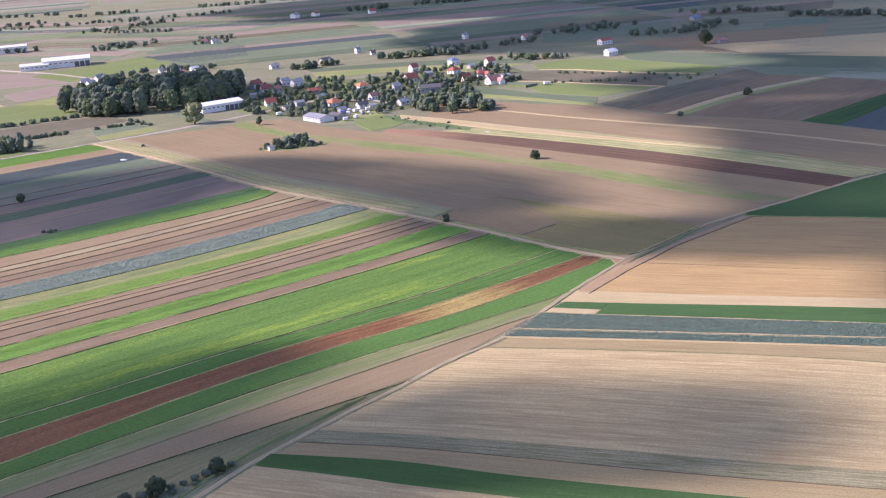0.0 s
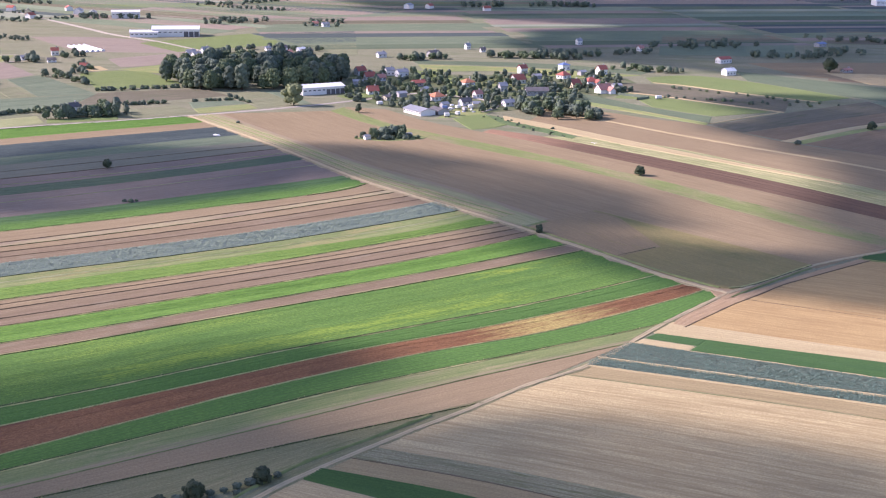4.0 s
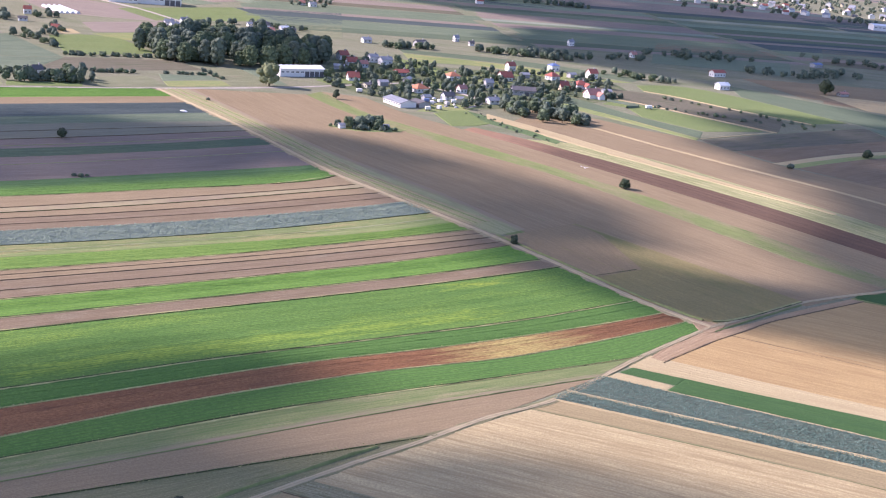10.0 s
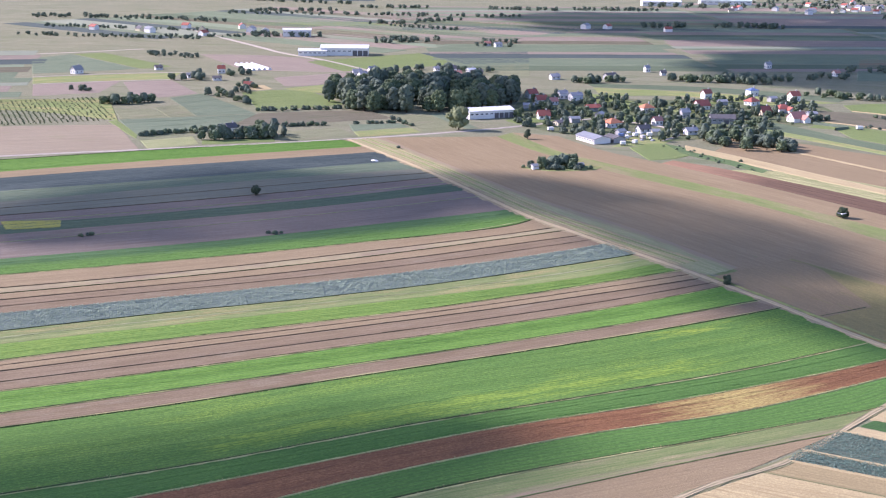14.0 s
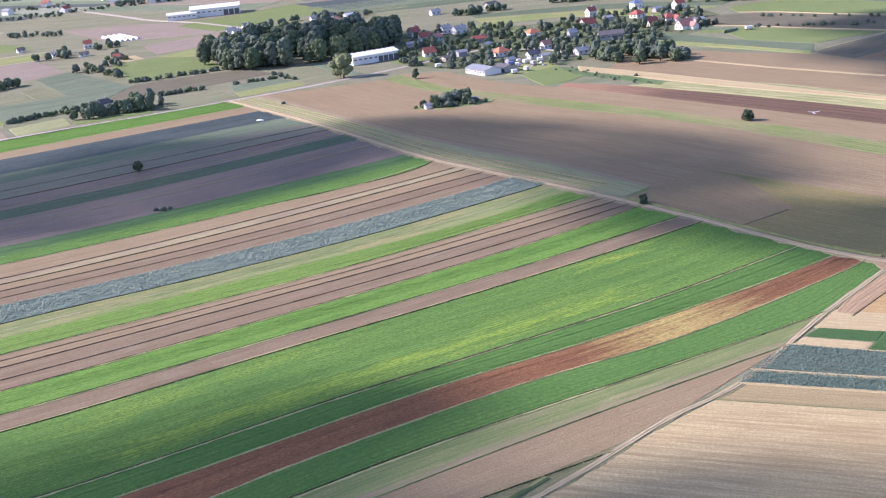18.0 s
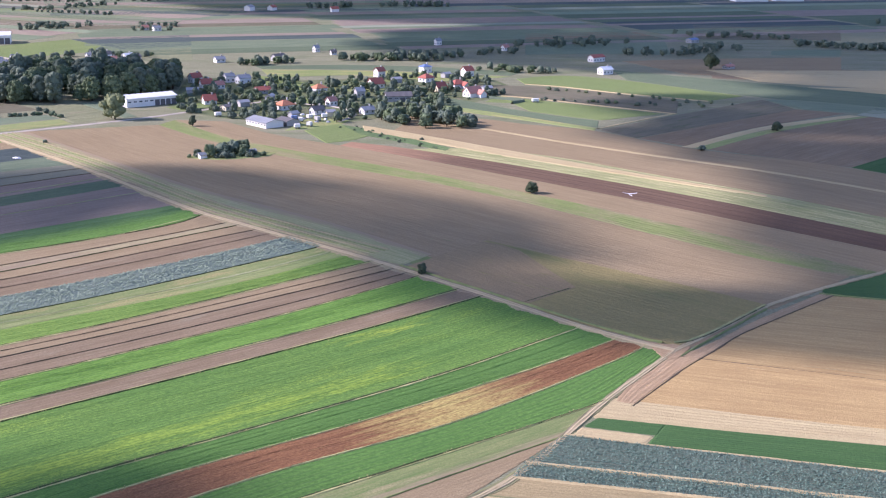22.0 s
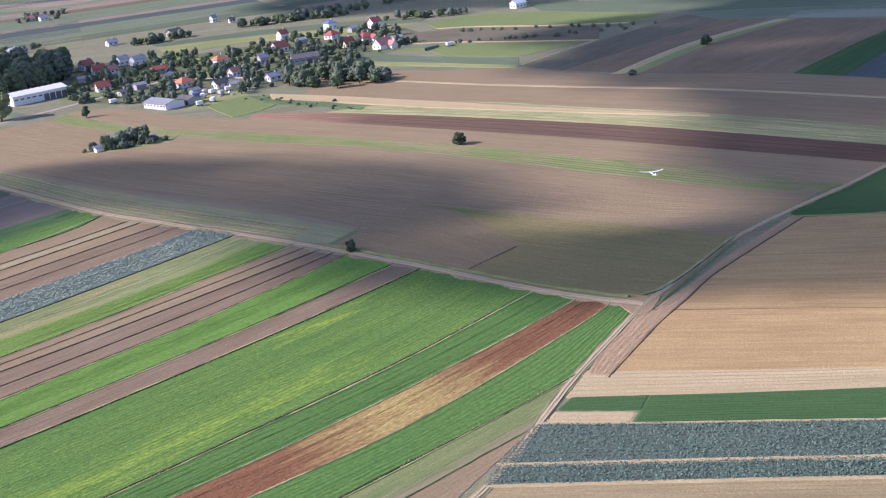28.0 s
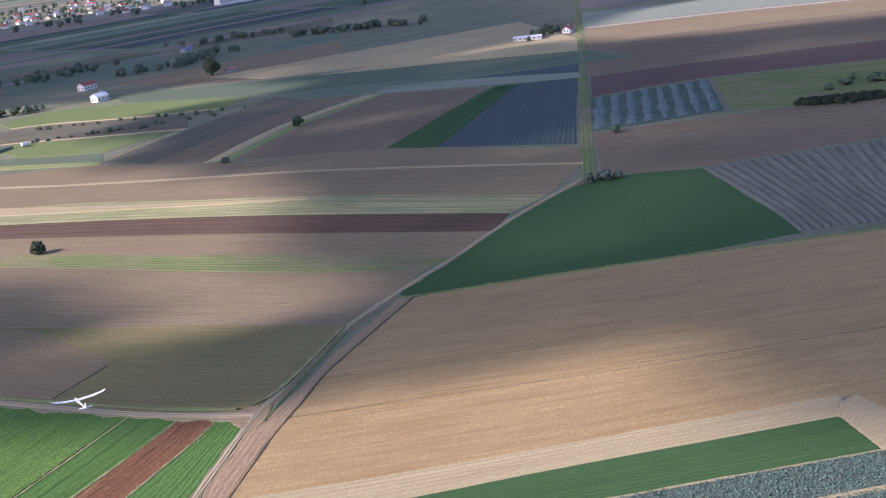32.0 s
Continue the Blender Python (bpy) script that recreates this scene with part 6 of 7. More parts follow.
OUTLYING = [
    (-301, 1047, 42, 9, 8, 5.2, 2.6, M_WHITE, M_ROOFGREY, "white house at the back of the wood"),
    (-289, 1058, 34, 10, 8, 4.5, 3.2, M_WHITE, M_ROOFGREY, "white gabled house behind the wood"),
    (-244, 1110, 36, 12, 9, 5.0, 3.0, M_WHITE, M_ROOFDARK, "white farmhouse with a dark roof behind the wood"),
    (-234, 1090, 30, 9, 7, 3.2, 2.4, M_CREAMWALL, M_ROOFPINK, "low house with a faded red roof"),
    (-228, 1116, 42, 10, 7, 3.0, 2.0, M_WHITE, M_ROOFWHITE, "white farm outbuilding behind the wood"),
    (-258, 1118, 40, 6, 6, 3.0, 2.0, M_WHITE, M_ROOFGREY, "small white outbuilding behind the wood"),
    (-154, 1090, 33, 10, 8, 3.6, 2.6, M_WHITE, M_ROOFGREY, "grey-roofed house at the village's back"),
    (-111, 1103, 45, 14, 9, 4.6, 2.8, M_GREYWALL, M_ROOFDARK, "dark farmhouse half hidden by trees"),
    (-87, 1167, 40, 6, 5.5, 5.0, 2.6, M_WHITE, M_ROOFGREY, "narrow white gabled house in the fields"),
    (-72, 1147, 28, 6, 5, 3.4, 2.2, M_WHITE, M_ROOFDARK, "small white house by a tree line"),
    (13, 1228, 34, 7, 6, 5.4, 2.6, M_WHITE, M_ROOFGREY, "white gabled house among far trees"),
    (-8, 1123, 40, 5.5, 5, 4.6, 3.0, M_WHITE, M_ROOFBLUE, "white chapel-like house in the tree line"),
    (68, 1187, 42, 8, 6, 4.0, 2.8, M_WHITE, M_ROOFPINK, "white house at the end of a wood row"),
    (241, 1264, 39, 14, 9, 4.0, 1.6, M_GREYWALL, M_ROOFBLUE, "farm barn with a blue sheet roof"),
    (128, 1031, 33, 13, 9, 4.8, 2.6, M_WHITE, M_ROOFWHITE, "bright white house alone in the fields"),
    (133, 1110, 36, 17, 9, 5.0, 2.4, M_WHITE, M_ROOFRED, "long white house with a dark red roof"),
    (-297, 769, 48, 8, 7, 4.6, 3.0, M_WHITE, M_ROOFDARK, "white farmhouse among trees by the road"),
    (-421, 1046, 28, 8, 7, 5.6, 3.0, M_WHITE, M_ROOFRED, "white house with a red roof in a far hamlet"),
    (-432, 1010, 36, 7, 6, 3.2, 2.0, M_WHITE, M_ROOFGREY, "small white house in a far hamlet"),
    (-405, 1000, 30, 9, 6, 3.0, 1.8, M_WHITE, M_ROOFDARK, "low white outbuilding in a far hamlet"),
    (-529, 1007, 66, 11, 9, 4.5, 4.2, M_WHITE, M_ROOFGREY, "white house with a steep roof in the plain"),
    (-480, 1053, 42, 8, 7, 3.0, 2.2, M_WHITE, M_ROOFDARK, "low white house in the plain"),
    (-309, 1058, 30, 10, 9, 5.0, 3.4, M_WHITE, M_ROOFGREY, "white house at the back of the wood"),
    (-303, 1081, 40, 9, 8, 5.0, 3.4, M_WHITE, M_ROOFGREY, "white gabled house by the gravel road"),
    (-246, 1105, 34, 11, 8, 3.4, 2.6, M_WHITE, M_ROOFDARK, "white house with a dark roof behind the wood"),
    (-221, 1106, 34, 13, 7, 3.0, 1.8, M_GREYWALL, M_ROOFDARK, "low grey farm shed behind the wood"),
    (-366, 967, 20, 8, 7, 3.4, 2.6, M_WHITE, M_ROOFRED, "small white house at the hamlet's edge"),
    (430, 952, 42, 11, 8, 3.4, 3.0, M_WHITE, M_ROOFRED, "farmhouse with a red roof by the straight road"),
    (398, 950, -38, 26, 7, 3.0, 1.2, M_WHITE, M_ROOFWHITE, "long white farm shed beside the farmhouse"),
    (225, 1066, 36, 12, 7, 3.0, 1.6, M_GREYWALL, M_ROOFPINK, "low farm shed beside a big dark tree"),
    (-250, 1345, 36, 10, 8, 4.0, 2.6, M_WHITE, M_ROOFGREY, "white farmhouse far out in the plain"),
    (-262, 1352, 28, 8, 7, 4.0, 2.6, M_WHITE, M_ROOFPINK, "small farmhouse far out in the plain"),
]
for x, y, rot, w, d, e, r, wall, roof, label in OUTLYING:
    house("farmhouse", x, y, rot, w * 0.72, d * 0.72, e * 0.72, r * 0.72, wall, roof, label, chimney=w < 15, group="outlying houses")


def long_hall(name, x, y, rot, w, d, e, r, wall, roof, label, bays, dark_from=1.0):
    """A long low hall: walls, sheet roof with ribs, a row of window bands and gates."""
    top = tagged(new(name), label, "hall")
    top.matrix_basis = pose(x, y, 0, 0, 0, rot)
    bm = bmesh.new()
    gable_body(bm, w, d, e, r)
    part("wall", bm, wall, top)
    bm = bmesh.new()
    gable_roof(bm, w, d, e, r, 0.5, 0.18)
    rf = part("roof", bm, roof, top)
    for k in range(bays + 1):
        bm = bmesh.new()
        gable_roof(bm, 0.12, d, e, r, 0.5, 0.27)
        g = part("roof_rib", bm, roof, rf)
        g.location = (-w / 2 + w * k / bays, 0, 0)
    for k in range(bays):
        wx = -w / 2 + w * (k + 0.5) / bays
        if (k + 0.5) / bays > dark_from:
            bm = bmesh.new()
            box(bm, -w / bays * 0.42, -0.08, 0, w / bays * 0.42, 0.02, e * 0.7)
            g = part("gate", bm, M_ROOFDARK, top)
            g.matrix_basis = pose(wx, -d / 2, 0, 0, 0, 0)
        else:
            add_window(top, wx, -d / 2, e * 0.62, w / bays * 0.6, 0.9, 0)
    bm = bmesh.new()
    box(bm, -1.7, -0.08, 0, 1.7, 0.02, 3.2)
    g = part("gate", bm, M_FRAME, top)
    g.matrix_basis = pose(-w / 2, 0, 0, 0, 0, -90)
    return top


long_hall("warehouse", -165, 874, 36, 31, 14, 4.9, 1.5, M_WHITE, M_ROOFWHITE, "long white warehouse with a pale sheet roof", 9, 0.55)
long_hall("farm_shed", -88, 800, -50, 19, 11, 2.7, 1.5, M_WHITE, M_ROOFGREY, "long white farm shed with a grey sheet roof", 7)
long_hall("farm_shed", -76, 803, -50, 10, 8, 2.5, 1.2, M_GREYWALL, M_ROOFDARK, "dark farm shed beside the long shed", 4, 0.3)
long_hall("barn", -18, 893, 12, 15, 8, 3.4, 2.0, M_GREYWALL, M_ROOFDARK, "low barn with a grey roof behind the grove", 4, 0.5)
long_hall("farm_hall", -372, 1222, 15, 44, 24, 7.0, 2.2, M_WHITE, M_ROOFWHITE, "large white farm hall beside a gravel road", 9, 0.7)
long_hall("farm_hall", -398, 1206, 15, 26, 14, 4.6, 1.6, M_WHITE, M_ROOFWHITE, "low white annexe of the farm hall", 6)
AVOID += [(-165, 874, 19), (-86, 801, 14), (-72, 806, 9), (-18, 893, 10)]

# polytunnels
for k in range(4):
    bm = bmesh.new()
    ln, rr = 48, 1.7
    ring = [[bm.verts.new((s * ln / 2, math.cos(math.pi * j / 10) * rr, math.sin(math.pi * j / 10) * rr)) for j in range(11)] for s in (-1, 1)]
    for j in range(10):
        bm.faces.new((ring[0][j], ring[0][j + 1], ring[1][j + 1], ring[1][j]))
    for e2 in ring:
        bm.faces.new(e2)
    tn = tagged(new("polytunnel"), "long milky plastic polytunnel in the fields", "polytunnel", "polytunnels")
    part("cover", bm, M_PLASTIC, tn)
    for s in (-1, 1):
        bm = bmesh.new()
        box(bm, -0.9, -0.06, 0, 0.9, 0.06, 2.0)
        g = part("door", bm, M_FRAME, tn)
        g.matrix_basis = pose(s * (ln / 2 + 0.04), 0, 0, 0, 0, 90)
    tn.matrix_basis = pose(-418 + 4.6 * k * 0.77, 1089 + 4.6 * k * 0.64, 0, 0, 0, -50)

# yard clutter by the farm shed: white trailers, wrapped bales, sheds
def trailer(x, y, rot, ln, col, label):
    top = tagged(new("farm_trailer"), label, "trailer", "yard vehicles")
    bm = bmesh.new()
    box(bm, -ln / 2, -1.1, 0.8, ln / 2, 1.1, 2.5)
    bmesh.ops.bevel(bm, geom=bm.edges[:], offset=0.12, segments=1, affect="EDGES")
    part("body", bm, col, top)
    for sx in (-ln * 0.3, ln * 0.3):
        for sy in (-1.0, 1.0):
            bm = bmesh.new()
            bmesh.ops.create_cone(bm, cap_ends=True, segments=12, radius1=0.42, radius2=0.42, depth=0.3)
            g = part("wheel", bm, M_ROOFDARK, top)
            g.matrix_basis = pose(sx, sy, 0.42, 90, 0, 0)
    bm = bmesh.new()
    box(bm, ln / 2, -0.1, 0.6, ln / 2 + 1.3, 0.1, 0.8)
    part("drawbar", bm, M_ROOFDARK, top)
    top.matrix_basis = pose(x, y, 0, 0, 0, rot)


for x, y, rot, ln, col, label in ((-70, 790, 20, 3.0, M_WHITE, "white box trailer in the farm yard"), (-64, 797, 70, 3.0, M_WHITE, "white caravan in the farm yard"),
                                  (-74, 818, 10, 3.2, M_ROOFBLUE, "blue farm trailer in the yard"), (-66, 822, 50, 3.2, M_WHITE, "white van in the farm yard"),
                                  (-61, 815, 120, 3.8, M_GREYWALL, "grey trailer in the farm yard"), (-58, 825, 15, 3.0, M_WHITE, "white trailer beside garden sheds"),
                                  (-70, 812, 95, 3.6, M_WHITE, "pale trailer between sheds"), (-117, 829, 30, 3.6, M_WHITE, "white van beside a low house"),
                                  (64.5, 889, 20, 4.0, M_WHITE, "white site cabin on wheels by the orchard")):
    trailer(x, y, rot, ln, col, label)
    AVOID.append((x, y, 4.5))
for x, y, w, label in ((-75, 826, 5, "small grey garden shed in the yard"), (-55, 832, 4.5, "small pale garden shed in the yard"), (-108, 868, 6, "pale garage among trees"), (-95, 893, 6, "small grey outbuilding among houses"),
                       (-20, 978, 6, "small grey outbuilding among houses"), (14, 1006, 6, "pale garage beside houses"), (38, 936, 6, "pale garage beside a large house"), (-146, 920, 7, "grey outbuilding by the wood")):
    house("shed", x, y, x * 3 % 90, w, w * 0.75, 2.6, 1.1, M_CREAMWALL if w < 5 else M_GREYWALL, M_ROOFGREY, label, chimney=False, windows=False, category="shed", group="sheds")
    AVOID.append((x, y, 5))

house("shed", -106, 706, 35, 3.4, 2.6, 1.9, 0.8, M_WHITE, M_ROOFGREY, "small white shed half hidden in a clump of trees", chimney=False, windows=False, category="shed", group="sheds")
house("shed", -85, 716, 30, 4.0, 2.5, 1.8, 0.7, M_CREAMWALL, M_ROOFGREY, "low pale hut at the end of a clump of trees", chimney=False, windows=False, category="shed", group="sheds")
# white sacks and sheeted heaps lying about the farm yard
ry = random.Random(9)
for x, y in ((-78, 833), (-74, 843), (-69, 821), (-67, 845), (-61, 811), (-65, 803), (-55, 811), (-71, 836), (-62, 850), (-79, 823), (-66, 829), (-57, 820), (-73, 829), (-63, 836)):
    bm = bmesh.new()
    bmesh.ops.create_icosphere(bm, subdivisions=2, radius=1.0)
    for v in bm.verts:
        v.co = Vector((v.co.x * 1.5, v.co.y * 1.0, max(-0.05, v.co.z) * 0.9)) * (1 + 0.25 * noise.noise(v.co * 1.7 + Vector((x, y, 0))))
    heap = tagged(new("sheeted_heap"), "heap under a white plastic sheet in the farm yard", "heap", "sheeted heaps")
    part("sheet", bm, ry.choice((M_WHITE, M_PLASTIC, M_ROOFGREY)), heap)
    heap.matrix_basis = pose(x, y, 0.0, 0, 0, ry.uniform(0, 180))
    AVOID.append((x, y, 3.0))

# garden hedges
for a, b, label in (((38, 905), (58, 892), "clipped hedge round a garden"), ((58, 892), (50, 882), "clipped hedge round a garden"), ((-150, 905), (-128, 925), "hedge beside the warehouse")):
    ribbon("hedge", [a, b], 1.6, M_LEAFDARK, label, [0, 1.2, 1.5, 1.2, 0], seg=1.5, category="hedge", group="hedges", kind="")

# ---- trees in place ----
WOOD_AREA = [(-284, 905), (-262, 880), (-237, 871), (-206, 880), (-180, 902), (-158, 934), (-166, 985), (-215, 1015), (-275, 995), (-300, 945)]
scatter(WOOD_AREA, 135, 5.8, WOOD, 0.62, 1.1, [(-165, 874, 22)], 3)
VILLAGE_AREA = [(-150, 868), (-122, 820), (-96, 812), (-62, 805), (-40, 815), (-12, 845), (5, 862), (18, 890), (50, 920), (42, 1005), (-15, 1020), (-60, 965), (-100, 985), (-160, 990), (-148, 930)]
scatter(VILLAGE_AREA, 270, 3.0, GARDEN, 0.4, 0.85, AVOID, 5)
GROVE = [(-32, 818), (-16, 800), (5, 788), (25, 790), (26, 800), (12, 822), (2, 850), (-18, 858)]
scatter(GROVE, 36, 3.9, GARDEN, 0.65, 1.2, AVOID, 8)
scatter(VILLAGE_AREA, 105, 2.6, SHRUB, 0.5, 1.3, AVOID, 15)

row_of((-62, 1108), (12, 1110), 24, FARTREE, 0.75, 1.1, 3.0, 1)
row_of((40, 1052), (88, 1034), 16, FARTREE, 0.5, 0.9, 6.0, 2)
row_of((-25, 1122), (30, 1135), 14, FARTREE, 0.7, 1.1, 5.0, 22)
row_of((-134, 1072), (-100, 1090), 14, FARTREE, 0.7, 1.0, 5.0, 6)
row_of((-302, 738), (-260, 760), 16, GARDEN, 0.7, 1.1, 4.0, 7)
row_of((-282, 756), (-268, 768), 6, GARDEN, 0.9, 1.3, 4.0, 17)
row_of((-342, 740), (-323, 762), 16, SHRUB, 0.9, 1.3, 1.2, 8)
row_of((-276, 798), (-253, 812), 14, SHRUB, 0.9, 1.3, 1.2, 9)
row_of((-314, 854), (-255, 887), 24, SHRUB, 0.9, 1.3, 1.2, 19)
row_of((-424, 852), (-396, 872), 12, FARTREE, 0.8, 1.1, 4.0, 10)
row_of((-425, 985), (-410, 1055), 16, FARTREE, 0.6, 0.9, 8.0, 11)
row_of((-380, 940), (-332, 880), 16, FARTREE, 0.5, 0.85, 6.0, 12)
row_of((-475, 906), (-464, 914), 3, FARTREE, 0.4, 0.5, 1.0, 20)
row_of((-250, 1120), (-205, 1128), 8, FARTREE, 0.5, 0.8, 3.0, 25)
row_of((395, 945), (445, 985), 14, FARTREE, 0.5, 0.8, 5.0, 26)
row_of((372, 622), (430, 592), 26, SHRUB, 0.9, 1.5, 6.0, 28)
row_of((60, 905), (125, 880), 12, SHRUB, 0.5, 0.9, 2.0, 34)
row_of((75, 950), (180, 880), 16, SHRUB, 0.5, 1.0, 2.0, 35)
row_of((98, 888), (168, 876), 8, SHRUB, 0.6, 1.1, 3.0, 36)

row_of((-484, 911), (-469, 922), 3, FARTREE, 0.5, 0.7, 0.8, 40)
row_of((-295, 1077), (-262, 1132), 9, FARTREE, 0.6, 1.0, 3.0, 41)
row_of((-355, 940), (-372, 985), 10, FARTREE, 0.5, 0.8, 5.0, 42)
row_of((-318, 760), (-300, 778), 8, SHRUB, 1.2, 1.8, 3.0, 43)
row_of((-255, 516), (-250, 519), 4, SHRUB, 0.5, 0.7, 0.6, 44)
row_of((-186, 540), (-180, 543), 4, SHRUB, 0.5, 0.7, 0.6, 45)
row_of((-240, 819), (-212, 833), 10, SHRUB, 0.7, 1.0, 0.8, 46)
row_of((-222, 853), (-200, 820), 10, SHRUB, 0.6, 1.0, 0.8, 47)

row_of((-46, 795), (2, 733), 22, SHRUB, 0.3, 0.65, 2.5, 48)


bm = bmesh.new()
bmesh.ops.create_icosphere(bm, subdivisions=3, radius=1.0)
for v in bm.verts:
    v.co = Vector((v.co.x * 2.2, v.co.y * 0.8, max(-0.05, v.co.z) * 0.7)) * (1 + 0.3 * noise.noise(v.co * 2.1))
heap = tagged(new("sheeted_heap"), "long low heap under white plastic sheet in a field", "heap")
part("sheet", bm, M_PLASTIC, heap)
heap.matrix_basis = pose(-190, 704, 0.1, 0, 0, -20)


# woods and hedges at the edge of the plain, too far to count
def orchard_rows(a, b, step, rows, cols):
    """Young trees on a grid: row k starts at a + k * step and runs to b + k * step."""
    me = [o for o in SHRUB[0].children if o.name.startswith("crown")][0].data
    base = np.zeros(len(me.vertices) * 3)
    me.vertices.foreach_get("co", base)
    base = base.reshape(-1, 3)
    tri = np.zeros(len(me.polygons) * 3, dtype=np.int32)
    me.polygons.foreach_get("vertices", tri)
    tri = tri.reshape(-1, 3)
    rng = np.random.RandomState(4)
    vs, fs = [], []
    for k in range(rows):
        for j in range(cols):
            t = j / (cols - 1)
            s = rng.uniform(0.26, 0.42)
            p = np.array([a[0] + (b[0] - a[0]) * t + step[0] * k, a[1] + (b[1] - a[1]) * t + step[1] * k, 0]) + rng.normal(0, 0.4, 3) * (1, 1, 0)
            fs.append(tri + len(vs) * len(base))
            vs.append(base * s + p)
    mesh_object("orchard_trees", np.concatenate(vs).tolist(), np.concatenate(fs).tolist(), M_LEAFPALE, None, "rows of young fruit trees in an orchard", "orchard trees", "", "stuff")


orchard_rows((-446, 878), (-384, 793), (-2.5, -1.9), 24, 24)


def thicket(a, b, count, spread, seed):
    """A dense low thicket of shrubs grown together between a and b."""
    me = [o for o in SHRUB[1].children if o.name.startswith("crown")][0].data
    base = np.zeros(len(me.vertices) * 3)
    me.vertices.foreach_get("co", base)
    base = base.reshape(-1, 3)
    tri = np.zeros(len(me.polygons) * 3, dtype=np.int32)
    me.polygons.foreach_get("vertices", tri)
    tri = tri.reshape(-1, 3)
    rng = np.random.RandomState(seed)
    vs, fs = [], []
    for k in range(count):
        t = rng.uniform()
        off = rng.normal(0, spread * math.sqrt(max(0.05, 4 * t * (1 - t))), 2)
        fs.append(tri + len(vs) * len(base))
        vs.append(base * rng.uniform(0.7, 1.25) + np.array([a[0] + (b[0] - a[0]) * t + off[0], a[1] + (b[1] - a[1]) * t + off[1], 0]))
    mesh_object("thicket", np.concatenate(vs).tolist(), np.concatenate(fs).tolist(), M_LEAFDEEP, None, "dense dark thicket of shrubs at the meadow's edge", "thicket", "", "stuff")


thicket((336, 606), (366, 585), 110, 2.6, 27)


FAR_CROWNS = [crown_mesh("far_crown", 7.4, 4.0, 0.1, 200 + k, M_LEAFDARK, 9, 150, 0.3, 1, 0.85) for k in range(3)]


def far_wood(rows):
    vs, fs, n = [], [], 0
    for a, b, count, smin, smax, spread, seed in rows:
        rng = np.random.RandomState(seed)
        for k in range(count):
            t = (k + rng.uniform(0.1, 0.9)) / count
            me = FAR_CROWNS[rng.randint(3)]
            v = np.zeros(len(me.vertices) * 3)
            me.vertices.foreach_get("co", v)
            f = np.zeros(len(me.polygons) * 3, dtype=np.int32)
            me.polygons.foreach_get("vertices", f)
            s, ang = rng.uniform(smin, smax), rng.uniform(0, 6.28)
            v = v.reshape(-1, 3) * s
            x = v[:, 0] * math.cos(ang) - v[:, 1] * math.sin(ang) + a[0] + (b[0] - a[0]) * t + rng.normal(0, spread)
            y = v[:, 0] * math.sin(ang) + v[:, 1] * math.cos(ang) + a[1] + (b[1] - a[1]) * t + rng.normal(0, spread)
            vs.append(np.stack([x, y, v[:, 2] - 0.3], 1))
            fs.append(f.reshape(-1, 3) + n)
            n += len(v)
    mesh_object("far_woods", np.concatenate(vs).tolist(), np.concatenate(fs).tolist(), M_LEAFDARK, None, "dark rows of trees far out in the plain", "woods", "", "stuff")


